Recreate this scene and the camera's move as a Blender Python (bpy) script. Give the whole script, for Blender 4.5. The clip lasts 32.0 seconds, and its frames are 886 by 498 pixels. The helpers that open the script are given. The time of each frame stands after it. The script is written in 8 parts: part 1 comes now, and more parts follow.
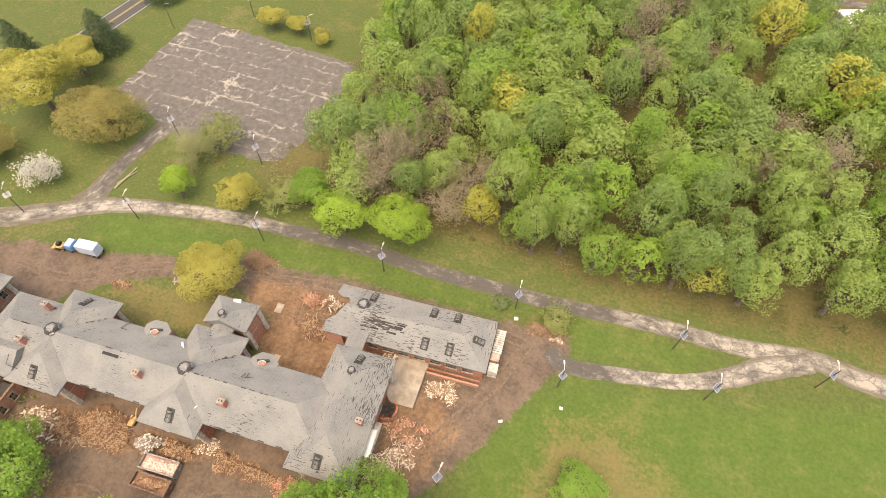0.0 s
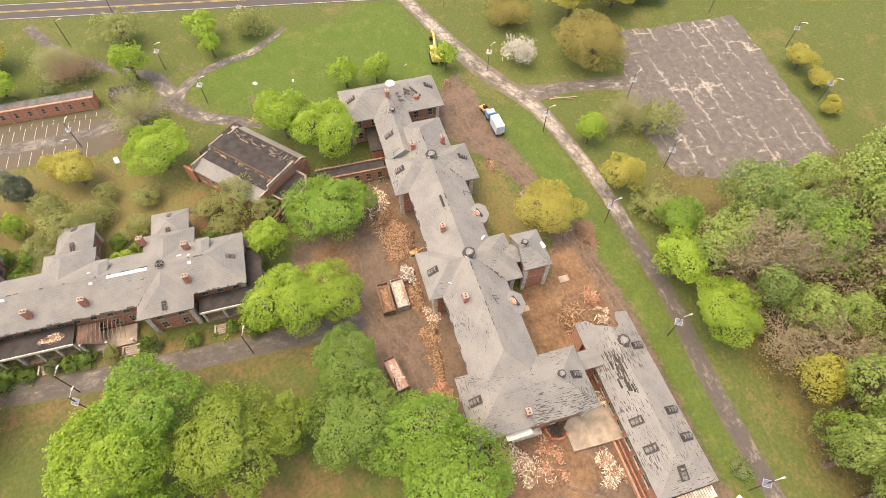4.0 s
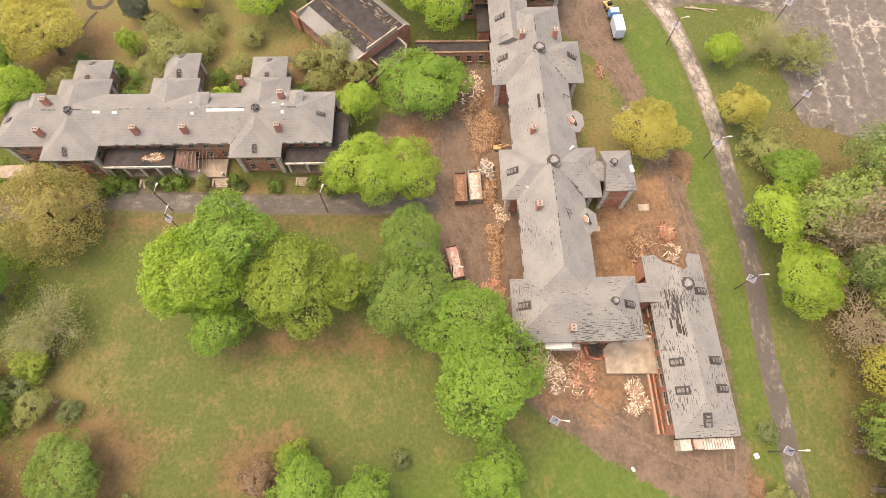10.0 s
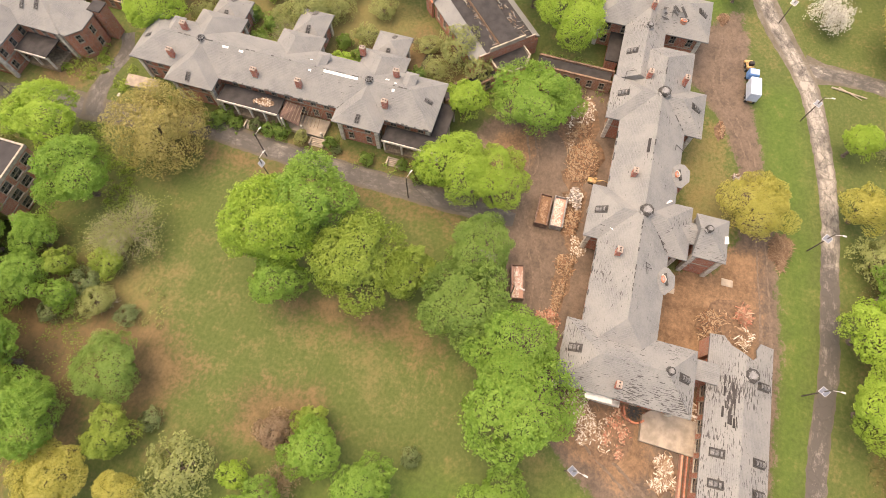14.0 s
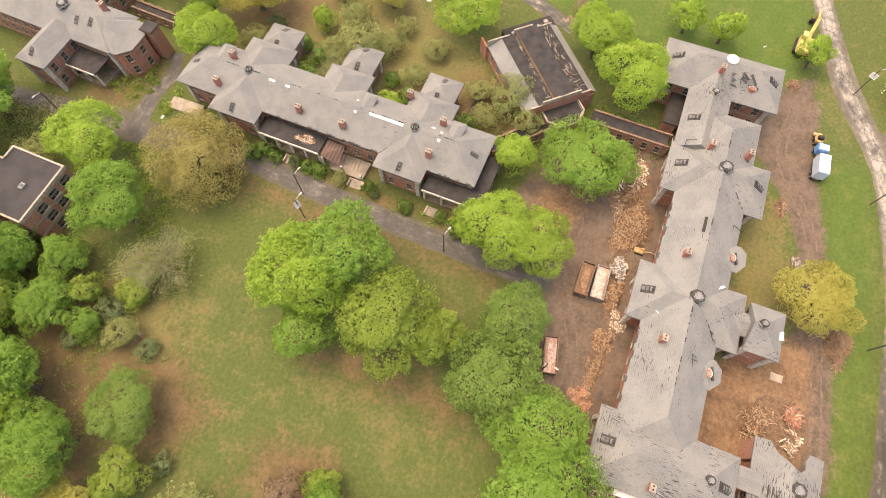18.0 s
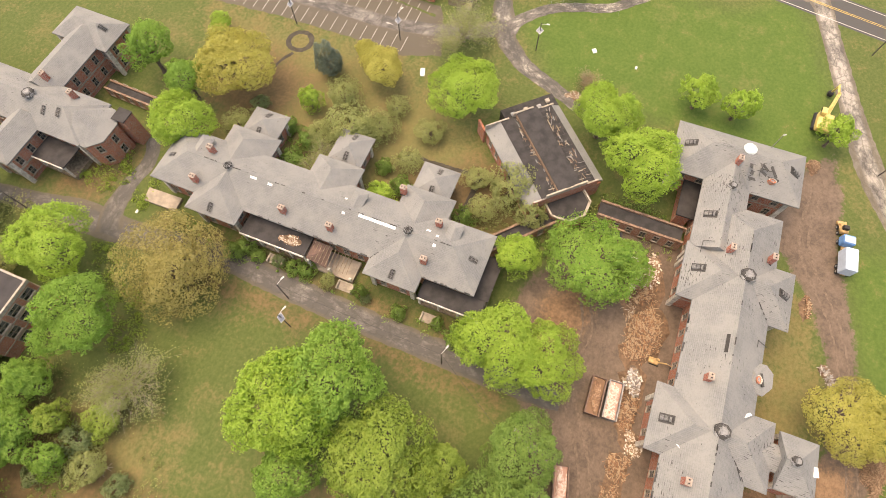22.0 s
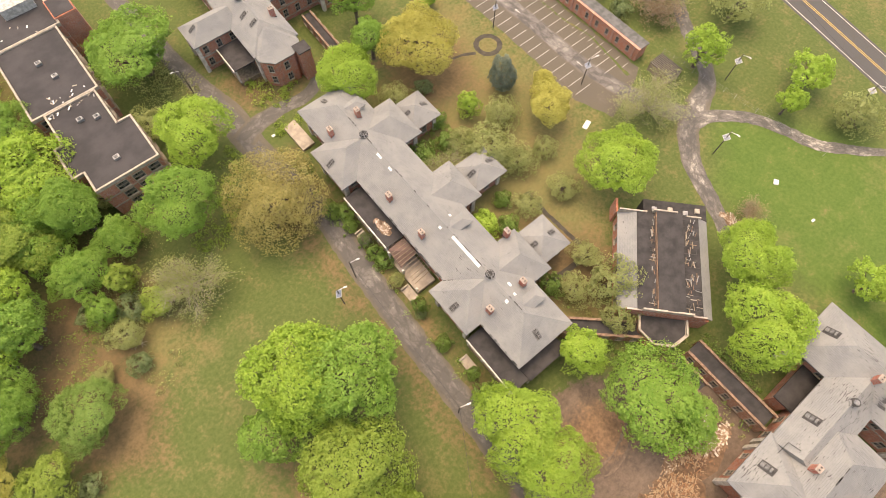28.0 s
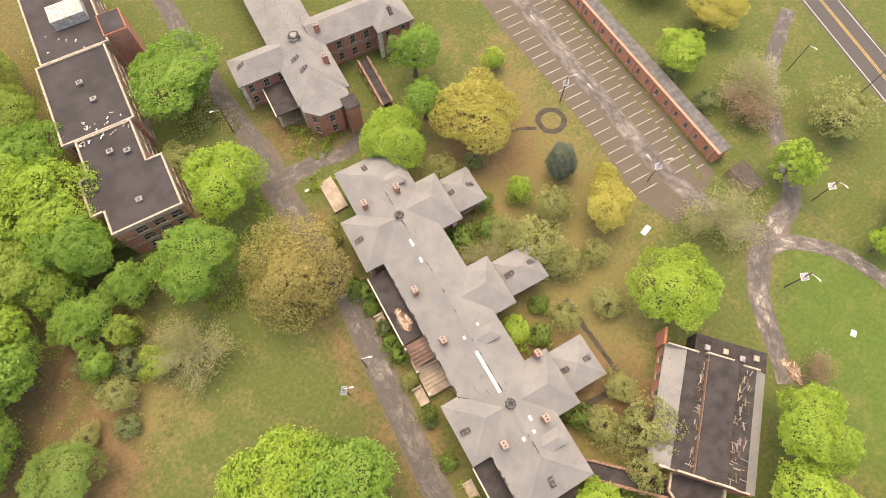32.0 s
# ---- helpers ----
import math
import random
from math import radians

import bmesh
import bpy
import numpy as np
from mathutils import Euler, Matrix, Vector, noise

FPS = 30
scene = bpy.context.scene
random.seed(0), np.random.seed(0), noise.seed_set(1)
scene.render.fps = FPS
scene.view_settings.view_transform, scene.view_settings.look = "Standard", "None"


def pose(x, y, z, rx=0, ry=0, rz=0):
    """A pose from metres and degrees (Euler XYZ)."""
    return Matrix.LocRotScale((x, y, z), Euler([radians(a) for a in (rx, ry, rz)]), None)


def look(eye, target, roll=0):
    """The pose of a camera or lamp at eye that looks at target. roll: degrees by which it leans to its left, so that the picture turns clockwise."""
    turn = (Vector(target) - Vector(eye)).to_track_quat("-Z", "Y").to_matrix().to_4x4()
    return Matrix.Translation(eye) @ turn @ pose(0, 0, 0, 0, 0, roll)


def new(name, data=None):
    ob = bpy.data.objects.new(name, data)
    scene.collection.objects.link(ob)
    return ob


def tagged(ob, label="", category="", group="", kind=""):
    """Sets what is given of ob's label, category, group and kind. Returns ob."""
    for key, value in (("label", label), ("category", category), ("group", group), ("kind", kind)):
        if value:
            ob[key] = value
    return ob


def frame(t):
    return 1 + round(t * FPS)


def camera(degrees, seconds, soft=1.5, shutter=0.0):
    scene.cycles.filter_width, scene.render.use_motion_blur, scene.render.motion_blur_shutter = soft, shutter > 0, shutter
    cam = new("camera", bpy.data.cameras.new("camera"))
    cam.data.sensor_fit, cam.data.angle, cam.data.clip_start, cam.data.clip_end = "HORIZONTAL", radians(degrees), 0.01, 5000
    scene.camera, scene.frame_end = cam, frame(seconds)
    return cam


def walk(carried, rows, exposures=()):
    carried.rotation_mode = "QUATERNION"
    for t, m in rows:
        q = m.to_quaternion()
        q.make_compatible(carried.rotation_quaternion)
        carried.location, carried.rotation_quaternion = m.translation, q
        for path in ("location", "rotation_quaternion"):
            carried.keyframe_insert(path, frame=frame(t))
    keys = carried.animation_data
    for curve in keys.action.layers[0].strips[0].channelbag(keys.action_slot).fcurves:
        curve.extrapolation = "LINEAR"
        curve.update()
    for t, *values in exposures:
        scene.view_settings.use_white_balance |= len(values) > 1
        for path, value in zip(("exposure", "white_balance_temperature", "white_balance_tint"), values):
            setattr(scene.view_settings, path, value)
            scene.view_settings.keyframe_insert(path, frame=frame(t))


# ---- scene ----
cam = camera(79.09, 32.0, soft=0.8)
# seconds, eye, heading, pitch and roll in degrees
ROWS = [
    (0, 40.40, 14.93, 102.21, 17.99, -54.62, -0.14),
    (0.5, 40.60, 15.08, 102.17, 21.79, -54.84, 0.25),
    (1, 40.77, 15.23, 102.09, 26.38, -55.11, 0.20),
    (1.5, 40.88, 15.40, 101.97, 31.77, -55.27, 0.10),
    (2, 40.96, 15.61, 101.82, 37.85, -55.40, 0.07),
    (2.5, 41.08, 15.89, 101.75, 45.82, -55.43, 0.31),
    (3, 41.19, 16.17, 101.73, 55.49, -55.57, 0.53),
    (3.5, 41.24, 16.34, 101.75, 65.47, -55.78, 0.64),
    (4, 41.23, 16.39, 101.76, 74.93, -55.93, 0.62),
    (4.5, 41.17, 16.33, 101.79, 79.20, -55.96, 0.43),
    (6.5, 39.87, 14.24, 102.15, 85.21, -56.08, 1.61),
    (7, 39.94, 14.60, 102.38, 86.30, -56.06, 1.12),
    (7.5, 40.03, 14.92, 102.57, 87.19, -56.03, 0.86),
    (8, 40.14, 15.16, 102.72, 88.04, -55.96, 0.60),
    (8.5, 40.28, 15.29, 102.82, 88.75, -56.00, 0.40),
    (9, 40.38, 15.35, 102.85, 89.27, -65.93, 0.32),
    (9.5, 40.35, 15.38, 102.78, 89.89, -68.07, 0.06),
    (10, 40.28, 15.36, 102.70, 89.98, -67.89, -0.01),
    (10.5, 40.25, 15.30, 102.66, 88.86, -67.72, -0.08),
    (11, 40.22, 15.23, 102.64, 88.86, -67.66, 0.05),
    (11.5, 40.17, 15.13, 102.63, 90.70, -67.65, 0.23),
    (12, 40.05, 14.99, 102.62, 99.21, -67.77, 0.67),
    (12.5, 39.84, 14.75, 102.60, 102.81, -67.86, 0.65),
    (13, 39.52, 14.38, 102.55, 104.24, -67.98, 0.68),
    (13.5, 39.05, 13.89, 102.47, 105.76, -68.06, 0.67),
    (14, 38.47, 13.32, 102.37, 106.68, -68.13, 0.72),
    (14.5, 37.83, 12.75, 102.26, 107.72, -67.98, 0.15),
    (16.5, 32.97, 9.79, 102.20, 111.20, -67.95, -0.20),
    (17, 31.39, 8.97, 102.25, 112.81, -67.91, -0.28),
    (17.5, 29.71, 8.16, 102.27, 113.43, -67.85, -0.35),
    (18, 27.93, 7.39, 102.26, 113.73, -67.75, -0.52),
    (18.5, 25.98, 6.67, 102.23, 113.97, -67.66, -0.76),
    (19, 23.82, 5.96, 102.17, 114.21, -67.55, -0.99),
    (19.5, 21.44, 5.21, 102.12, 114.46, -67.46, -1.30),
    (20, 18.86, 4.31, 102.05, 114.63, -67.37, -1.66),
    (20.5, 16.16, 3.00, 101.90, 114.25, -67.35, -1.42),
    (21, 13.34, 1.60, 101.77, 113.83, -67.30, -1.18),
    (21.5, 10.51, 0.31, 101.73, 113.49, -67.17, -1.00),
    (22, 7.85, -0.72, 101.76, 113.32, -67.00, -0.92),
    (22.5, 5.60, -1.31, 101.89, 113.69, -66.70, -1.01),
    (23, 3.92, -1.37, 102.10, 116.63, -66.56, -0.73),
    (23.5, 2.85, -0.98, 102.33, 119.03, -66.49, -0.34),
    (24, 2.28, -0.32, 102.49, 121.55, -66.57, 0.08),
    (24.5, 2.06, 0.39, 102.51, 126.14, -66.71, 0.53),
    (25, 1.97, 1.01, 102.45, 134.27, -66.82, 0.91),
    (25.5, 1.79, 1.42, 102.29, 139.45, -66.80, 0.95),
    (27.5, -0.16, -1.34, 101.64, 140.59, -67.01, 0.32),
    (28, -1.33, -2.86, 101.66, 141.46, -67.28, 0.22),
    (28.5, -2.63, -4.51, 101.72, 143.92, -67.53, 0.35),
    (29, -4.08, -6.32, 101.76, 144.39, -67.68, 0.37),
    (29.5, -5.65, -8.32, 101.76, 144.05, -67.81, 0.22),
    (30, -7.34, -10.51, 101.66, 144.59, -67.92, 0.23),
    (30.5, -9.12, -12.88, 101.44, 146.43, -68.09, 0.31),
    (31, -10.95, -15.39, 101.13, 149.64, -68.08, 0.51),
    (31.5, -12.73, -17.99, 100.81, 151.53, -68.18, 0.46),
    (32, -14.49, -20.63, 100.49, 151.24, -68.06, 0.25),
]


def aim(x, y, z, heading, pitch, roll):
    h, p = radians(heading), radians(pitch)
    way = Vector((-math.sin(h) * math.cos(p), math.cos(h) * math.cos(p), math.sin(p)))
    return look((x, y, z), Vector((x, y, z)) + way, roll)


walk(cam, [(t, aim(*row)) for t, *row in ROWS], [(0, 1.88, 8350, 9), (4, 1.94, 8400, 12), (7, 1.96, 8450, 14), (10, 1.92, 8450, 14), (14, 1.92, 8450, 14), (20, 1.90, 8400, 12), (25, 1.88, 8350, 11), (28, 1.94, 8350, 12), (32, 1.98, 8400, 14)])

# ---- world and sun ----
world = bpy.data.worlds.new("hazy_sky")
scene.world = world
world.use_nodes = True
wn = world.node_tree.nodes
sky = wn.new("ShaderNodeTexSky")
sky.sky_type = "NISHITA"
sky.sun_disc = False
sky.sun_elevation, sky.sun_rotation = radians(72), radians(200)
sky.air_density, sky.dust_density, sky.ozone_density = 1.0, 4.0, 0.6
world.node_tree.links.new(sky.outputs[0], wn["Background"].inputs[0])
wn["Background"].inputs[1].default_value = 0.15
sun = new("sun", bpy.data.lights.new("sun", "SUN"))
sun.data.energy, sun.data.angle, sun.data.color = 0.42, radians(60), (1.0, 0.93, 0.82)
sun.matrix_world = look((0, 0, 50), (-8.1, 14.1, 0))

# ---- mesh helpers ----
def link(name, bm, material, parent=None, smooth=False):
    me = bpy.data.meshes.new(name)
    bm.to_mesh(me)
    bm.free()
    if smooth:
        me.shade_smooth()
    if material:
        for m in material if isinstance(material, (list, tuple)) else [material]:
            me.materials.append(m)
    ob = new(name, me)
    ob.parent = parent
    return ob


def part(name, bm, material, parent, label="", smooth=False):
    return tagged(link(name, bm, material, parent, smooth), label)


def thing(name, label, category, at=(0, 0, 0), rz=0.0, group="", kind=""):
    ob = new(name)
    ob.empty_display_size = 0.3
    ob.matrix_basis = pose(*at, 0, 0, rz)
    return tagged(ob, label, category, group, kind)


def same_mesh(name, source, parent, m):
    ob = new(name, source.data)
    ob.parent = parent
    ob.matrix_basis = m
    return ob


def box(bm, x0, x1, y0, y1, z0, z1, m=None):
    c = [Vector((x, y, z)) for x, y, z in ((x0, y0, z0), (x1, y0, z0), (x1, y1, z0), (x0, y1, z0), (x0, y0, z1), (x1, y0, z1), (x1, y1, z1), (x0, y1, z1))]
    v = [bm.verts.new(m @ p if m else p) for p in c]
    for f in ((3, 2, 1, 0), (4, 5, 6, 7), (0, 1, 5, 4), (1, 2, 6, 5), (2, 3, 7, 6), (3, 0, 4, 7)):
        bm.faces.new([v[i] for i in f])
    return v


def slab(bm, poly, z0, z1):
    """A prism over a polygon given counter-clockwise."""
    lo = [bm.verts.new((x, y, z0)) for x, y in poly]
    hi = [bm.verts.new((x, y, z1)) for x, y in poly]
    n = len(poly)
    bm.faces.new(hi)
    bm.faces.new(lo[::-1])
    for i in range(n):
        bm.faces.new((lo[i], lo[(i + 1) % n], hi[(i + 1) % n], hi[i]))


def tube(bm, a, b, r0, r1=None, n=8, cap=True):
    a, b, r1 = Vector(a), Vector(b), r0 if r1 is None else r1
    q = (b - a).to_track_quat("Z", "Y")
    rings = []
    for p, r in ((a, r0), (b, r1)):
        rings.append([bm.verts.new(p + q @ Vector((r * math.cos(k * math.tau / n), r * math.sin(k * math.tau / n), 0))) for k in range(n)])
    for k in range(n):
        bm.faces.new((rings[0][k], rings[0][(k + 1) % n], rings[1][(k + 1) % n], rings[1][k]))
    if cap:
        bm.faces.new(rings[1])
        bm.faces.new(rings[0][::-1])


def ring_poly(n, r, ry=None, turn=0.0):
    ry = ry or r
    return [(r * math.cos(turn + k * math.tau / n), ry * math.sin(turn + k * math.tau / n)) for k in range(n)]


def roof_uv(bm):
    """Lays u along the eave and v up the slope on every face, in metres."""
    uv = bm.loops.layers.uv.verify()
    bm.normal_update()
    for f in bm.faces:
        n = f.normal
        along = Vector((-n.y, n.x, 0))
        along = along.normalized() if along.length > 1e-4 else Vector((1, 0, 0))
        up = n.cross(along)
        for lo in f.loops:
            lo[uv].uv = (lo.vert.co.dot(along), lo.vert.co.dot(up))


def hip(bm, x0, x1, y0, y1, eave, slope, axis=None, ends=(1, 1), thick=0.28, rise=None):
    """A hipped roof with its fascia; ends: how far each end is hipped (1: full hip, 0: gable)."""
    axis = axis or ("x" if x1 - x0 > y1 - y0 else "y")
    flip = axis == "y"
    if flip:
        x0, x1, y0, y1 = y0, y1, x0, x1
    half = (y1 - y0) / 2
    h = half * slope if rise is None else rise
    r0, r1, ym = x0 + half * ends[0], x1 - half * ends[1], (y0 + y1) / 2
    if r0 > r1:
        r0 = r1 = (r0 + r1) / 2

    def v(x, y, z):
        return bm.verts.new((y, x, z) if flip else (x, y, z))

    e = [v(x0, y0, eave), v(x1, y0, eave), v(x1, y1, eave), v(x0, y1, eave)]
    b = [v(x0, y0, eave - thick), v(x1, y0, eave - thick), v(x1, y1, eave - thick), v(x0, y1, eave - thick)]
    if r1 - r0 > 0.05:
        a, c = v(r0, ym, eave + h), v(r1, ym, eave + h)
        faces = [(e[0], e[1], c, a), (e[1], e[2], c), (e[2], e[3], a, c), (e[3], e[0], a)]
    else:
        a = v(r0, ym, eave + h)
        faces = [(e[0], e[1], a), (e[1], e[2], a), (e[2], e[3], a), (e[3], e[0], a)]
    faces += [(b[i], b[(i + 1) % 4], e[(i + 1) % 4], e[i]) for i in range(4)] + [tuple(b[::-1])]
    for f in faces:
        bm.faces.new(f[::-1] if flip else f)


def inside(x, y, poly):
    hit, n = False, len(poly)
    for i in range(n):
        (ax, ay), (bx, by) = poly[i], poly[i - 1]
        if (ay > y) != (by > y) and x < (bx - ax) * (y - ay) / (by - ay) + ax:
            hit = not hit
    return hit


def smooth_line(pts, step=2.0):
    """A Catmull-Rom line through points of any dimension."""
    pts = [np.array(p, float) for p in pts]
    pts = [2 * pts[0] - pts[1], *pts, 2 * pts[-1] - pts[-2]]
    out = []
    for a, b, c, d in zip(pts, pts[1:], pts[2:], pts[3:]):
        n = max(2, int(np.linalg.norm((c - b)[:2]) / step))
        for k in range(n):
            t = k / n
            out.append(0.5 * (2 * b + (c - a) * t + (2 * a - 5 * b + 4 * c - d) * t * t + (3 * b - a - 3 * c + d) * t**3))
    return out + [pts[-2]]


def ribbon(name, pts, material, z, label, category, rough=0.16, step=1.2, seed=0):
    """A road sheet along points of x, y, width, with ragged edges."""
    rnd = random.Random(seed)
    bm = bmesh.new()
    uv = bm.loops.layers.uv.verify()
    line = smooth_line(pts, step)
    rows, run = [], 0.0
    for i, p in enumerate(line):
        a, b = line[max(i - 1, 0)], line[min(i + 1, len(line) - 1)]
        d = (b - a)[:2] / max(np.linalg.norm((b - a)[:2]), 1e-6)
        n = np.array([-d[1], d[0]])
        if i:
            run += float(np.linalg.norm((p - line[i - 1])[:2]))
        w = p[2] / 2
        l, r = w + rnd.uniform(-rough, rough), w + rnd.uniform(-rough, rough)
        row = []
        for k in range(5):
            s = l + (-l - r) * k / 4
            q = p[:2] + n * s
            row.append((bm.verts.new((q[0], q[1], z)), (s, run)))
        rows.append(row)
    for a, b in zip(rows, rows[1:]):
        for k in range(4):
            quad = (a[k], a[k + 1], b[k + 1], b[k])
            f = bm.faces.new([q[0] for q in quad])
            for lo, q in zip(f.loops, quad):
                lo[uv].uv = q[1]
    bm.normal_update()
    if sum(f.normal.z for f in bm.faces) < 0:
        bmesh.ops.reverse_faces(bm, faces=bm.faces[:])
    return tagged(link(name, bm, material), label, category, kind="structure")


def ragged(poly, amount, step, seed=0):
    """A polygon with wavering edges."""
    rnd = random.Random(seed)
    out = []
    for (ax, ay), (bx, by) in zip(poly, poly[1:] + poly[:1]):
        n = max(1, int(math.hypot(bx - ax, by - ay) / step))
        for k in range(n):
            t = k / n
            out.append((ax + (bx - ax) * t + rnd.uniform(-amount, amount), ay + (by - ay) * t + rnd.uniform(-amount, amount)))
    return out


def sheet(name, poly, material, z, label, category, amount=0.3, step=2.0, seed=0):
    bm = bmesh.new()
    f = bm.faces.new([bm.verts.new((x, y, z)) for x, y in ragged(poly, amount, step, seed)])
    bm.normal_update()
    if f.normal.z < 0:
        bmesh.ops.reverse_faces(bm, faces=bm.faces[:])
    uv = bm.loops.layers.uv.verify()
    for f in bm.faces:
        for lo in f.loops:
            lo[uv].uv = lo.vert.co.xy
    return tagged(link(name, bm, material), label, category, kind="structure")


# ---- materials ----
class Mat:
    """A small builder of node materials."""

    def __init__(self, name, rough=0.8, metal=0.0, spec=0.3):
        self.m = bpy.data.materials.new(name)
        self.m.use_nodes = True
        self.t = self.m.node_tree
        self.b = self.t.nodes["Principled BSDF"]
        self.b.inputs["Roughness"].default_value, self.b.inputs["Metallic"].default_value = rough, metal
        self.b.inputs["Specular IOR Level"].default_value = spec

    def node(self, kind, **inputs):
        n = self.t.nodes.new("ShaderNode" + kind)
        for k, v in inputs.items():
            self.put(n.inputs[k.replace("_", " ")], v)
        return n

    def put(self, socket, v):
        if isinstance(v, bpy.types.NodeSocket):
            self.t.links.new(v, socket)
        elif isinstance(v, (tuple, list)) and len(v) == 3 and socket.type == "RGBA":
            socket.default_value = (*v, 1)
        else:
            socket.default_value = v

    def coords(self, kind="Object", scale=(1, 1, 1)):
        c = self.node("TexCoord").outputs[kind]
        return self.node("Mapping", Vector=c, Scale=scale).outputs[0]

    def noise(self, vec, scale, detail=3.0, rough=0.55, distort=0.0):
        return self.node("TexNoise", Vector=vec, Scale=scale, Detail=detail, Roughness=rough, Distortion=distort).outputs["Fac"]

    def voronoi(self, vec, scale, out="Distance", feature="F1"):
        n = self.node("TexVoronoi", Vector=vec, Scale=scale)
        n.feature = feature
        return n.outputs[out]

    def ramp(self, fac, lo, hi):
        n = self.node("MapRange", Value=fac)
        n.inputs["From Min"].default_value, n.inputs["From Max"].default_value = lo, hi
        n.interpolation_type = "SMOOTHSTEP"
        return n.outputs[0]

    def math(self, op, a, b=0.0, c=0.0):
        n = self.node("Math")
        n.operation = op
        for s, v in zip(n.inputs, (a, b, c)):
            self.put(s, v)
        return n.outputs[0]

    def mix(self, fac, a, b, blend="MIX"):
        n = self.t.nodes.new("ShaderNodeMix")
        n.data_type, n.blend_type = "RGBA", blend
        self.put(n.inputs[0], fac)
        self.put(n.inputs[6], a)
        self.put(n.inputs[7], b)
        return n.outputs[2]

    def _attr(self, name):
        n = self.node("Attribute")
        n.attribute_name = name
        return n.outputs["Fac"]

    def random(self):
        return self.node("ObjectInfo").outputs["Random"]

    def island(self):
        return self.node("NewGeometry").outputs["Random Per Island"]

    def bump(self, height, strength=0.4, distance=0.1):
        n = self.node("Bump", Height=height, Strength=strength, Distance=distance)
        self.put(self.b.inputs["Normal"], n.outputs[0])

    def done(self, color, rough=None):
        self.put(self.b.inputs["Base Color"], color)
        if rough is not None:
            self.put(self.b.inputs["Roughness"], rough)
        return self.m


def plain(name, color, rough=0.6, metal=0.0, vary=0.25, scale=1.5, spec=0.3):
    """A surface of one colour with grain and larger stains."""
    a = Mat(name, rough, metal, spec)
    v = a.coords()
    n = a.noise(v, scale, 5)
    g = a.noise(v, scale * 14, 2)
    dark = tuple(c * (1 - vary) for c in color)
    light = tuple(min(1, c * (1 + vary * 0.6)) for c in color)
    c = a.mix(a.ramp(n, 0.3, 0.7), dark, light)
    c = a.mix(a.math("MULTIPLY", g, 0.35), c, tuple(x * 0.6 for x in color))
    a.bump(g, 0.2, 0.02)
    return a.done(c)


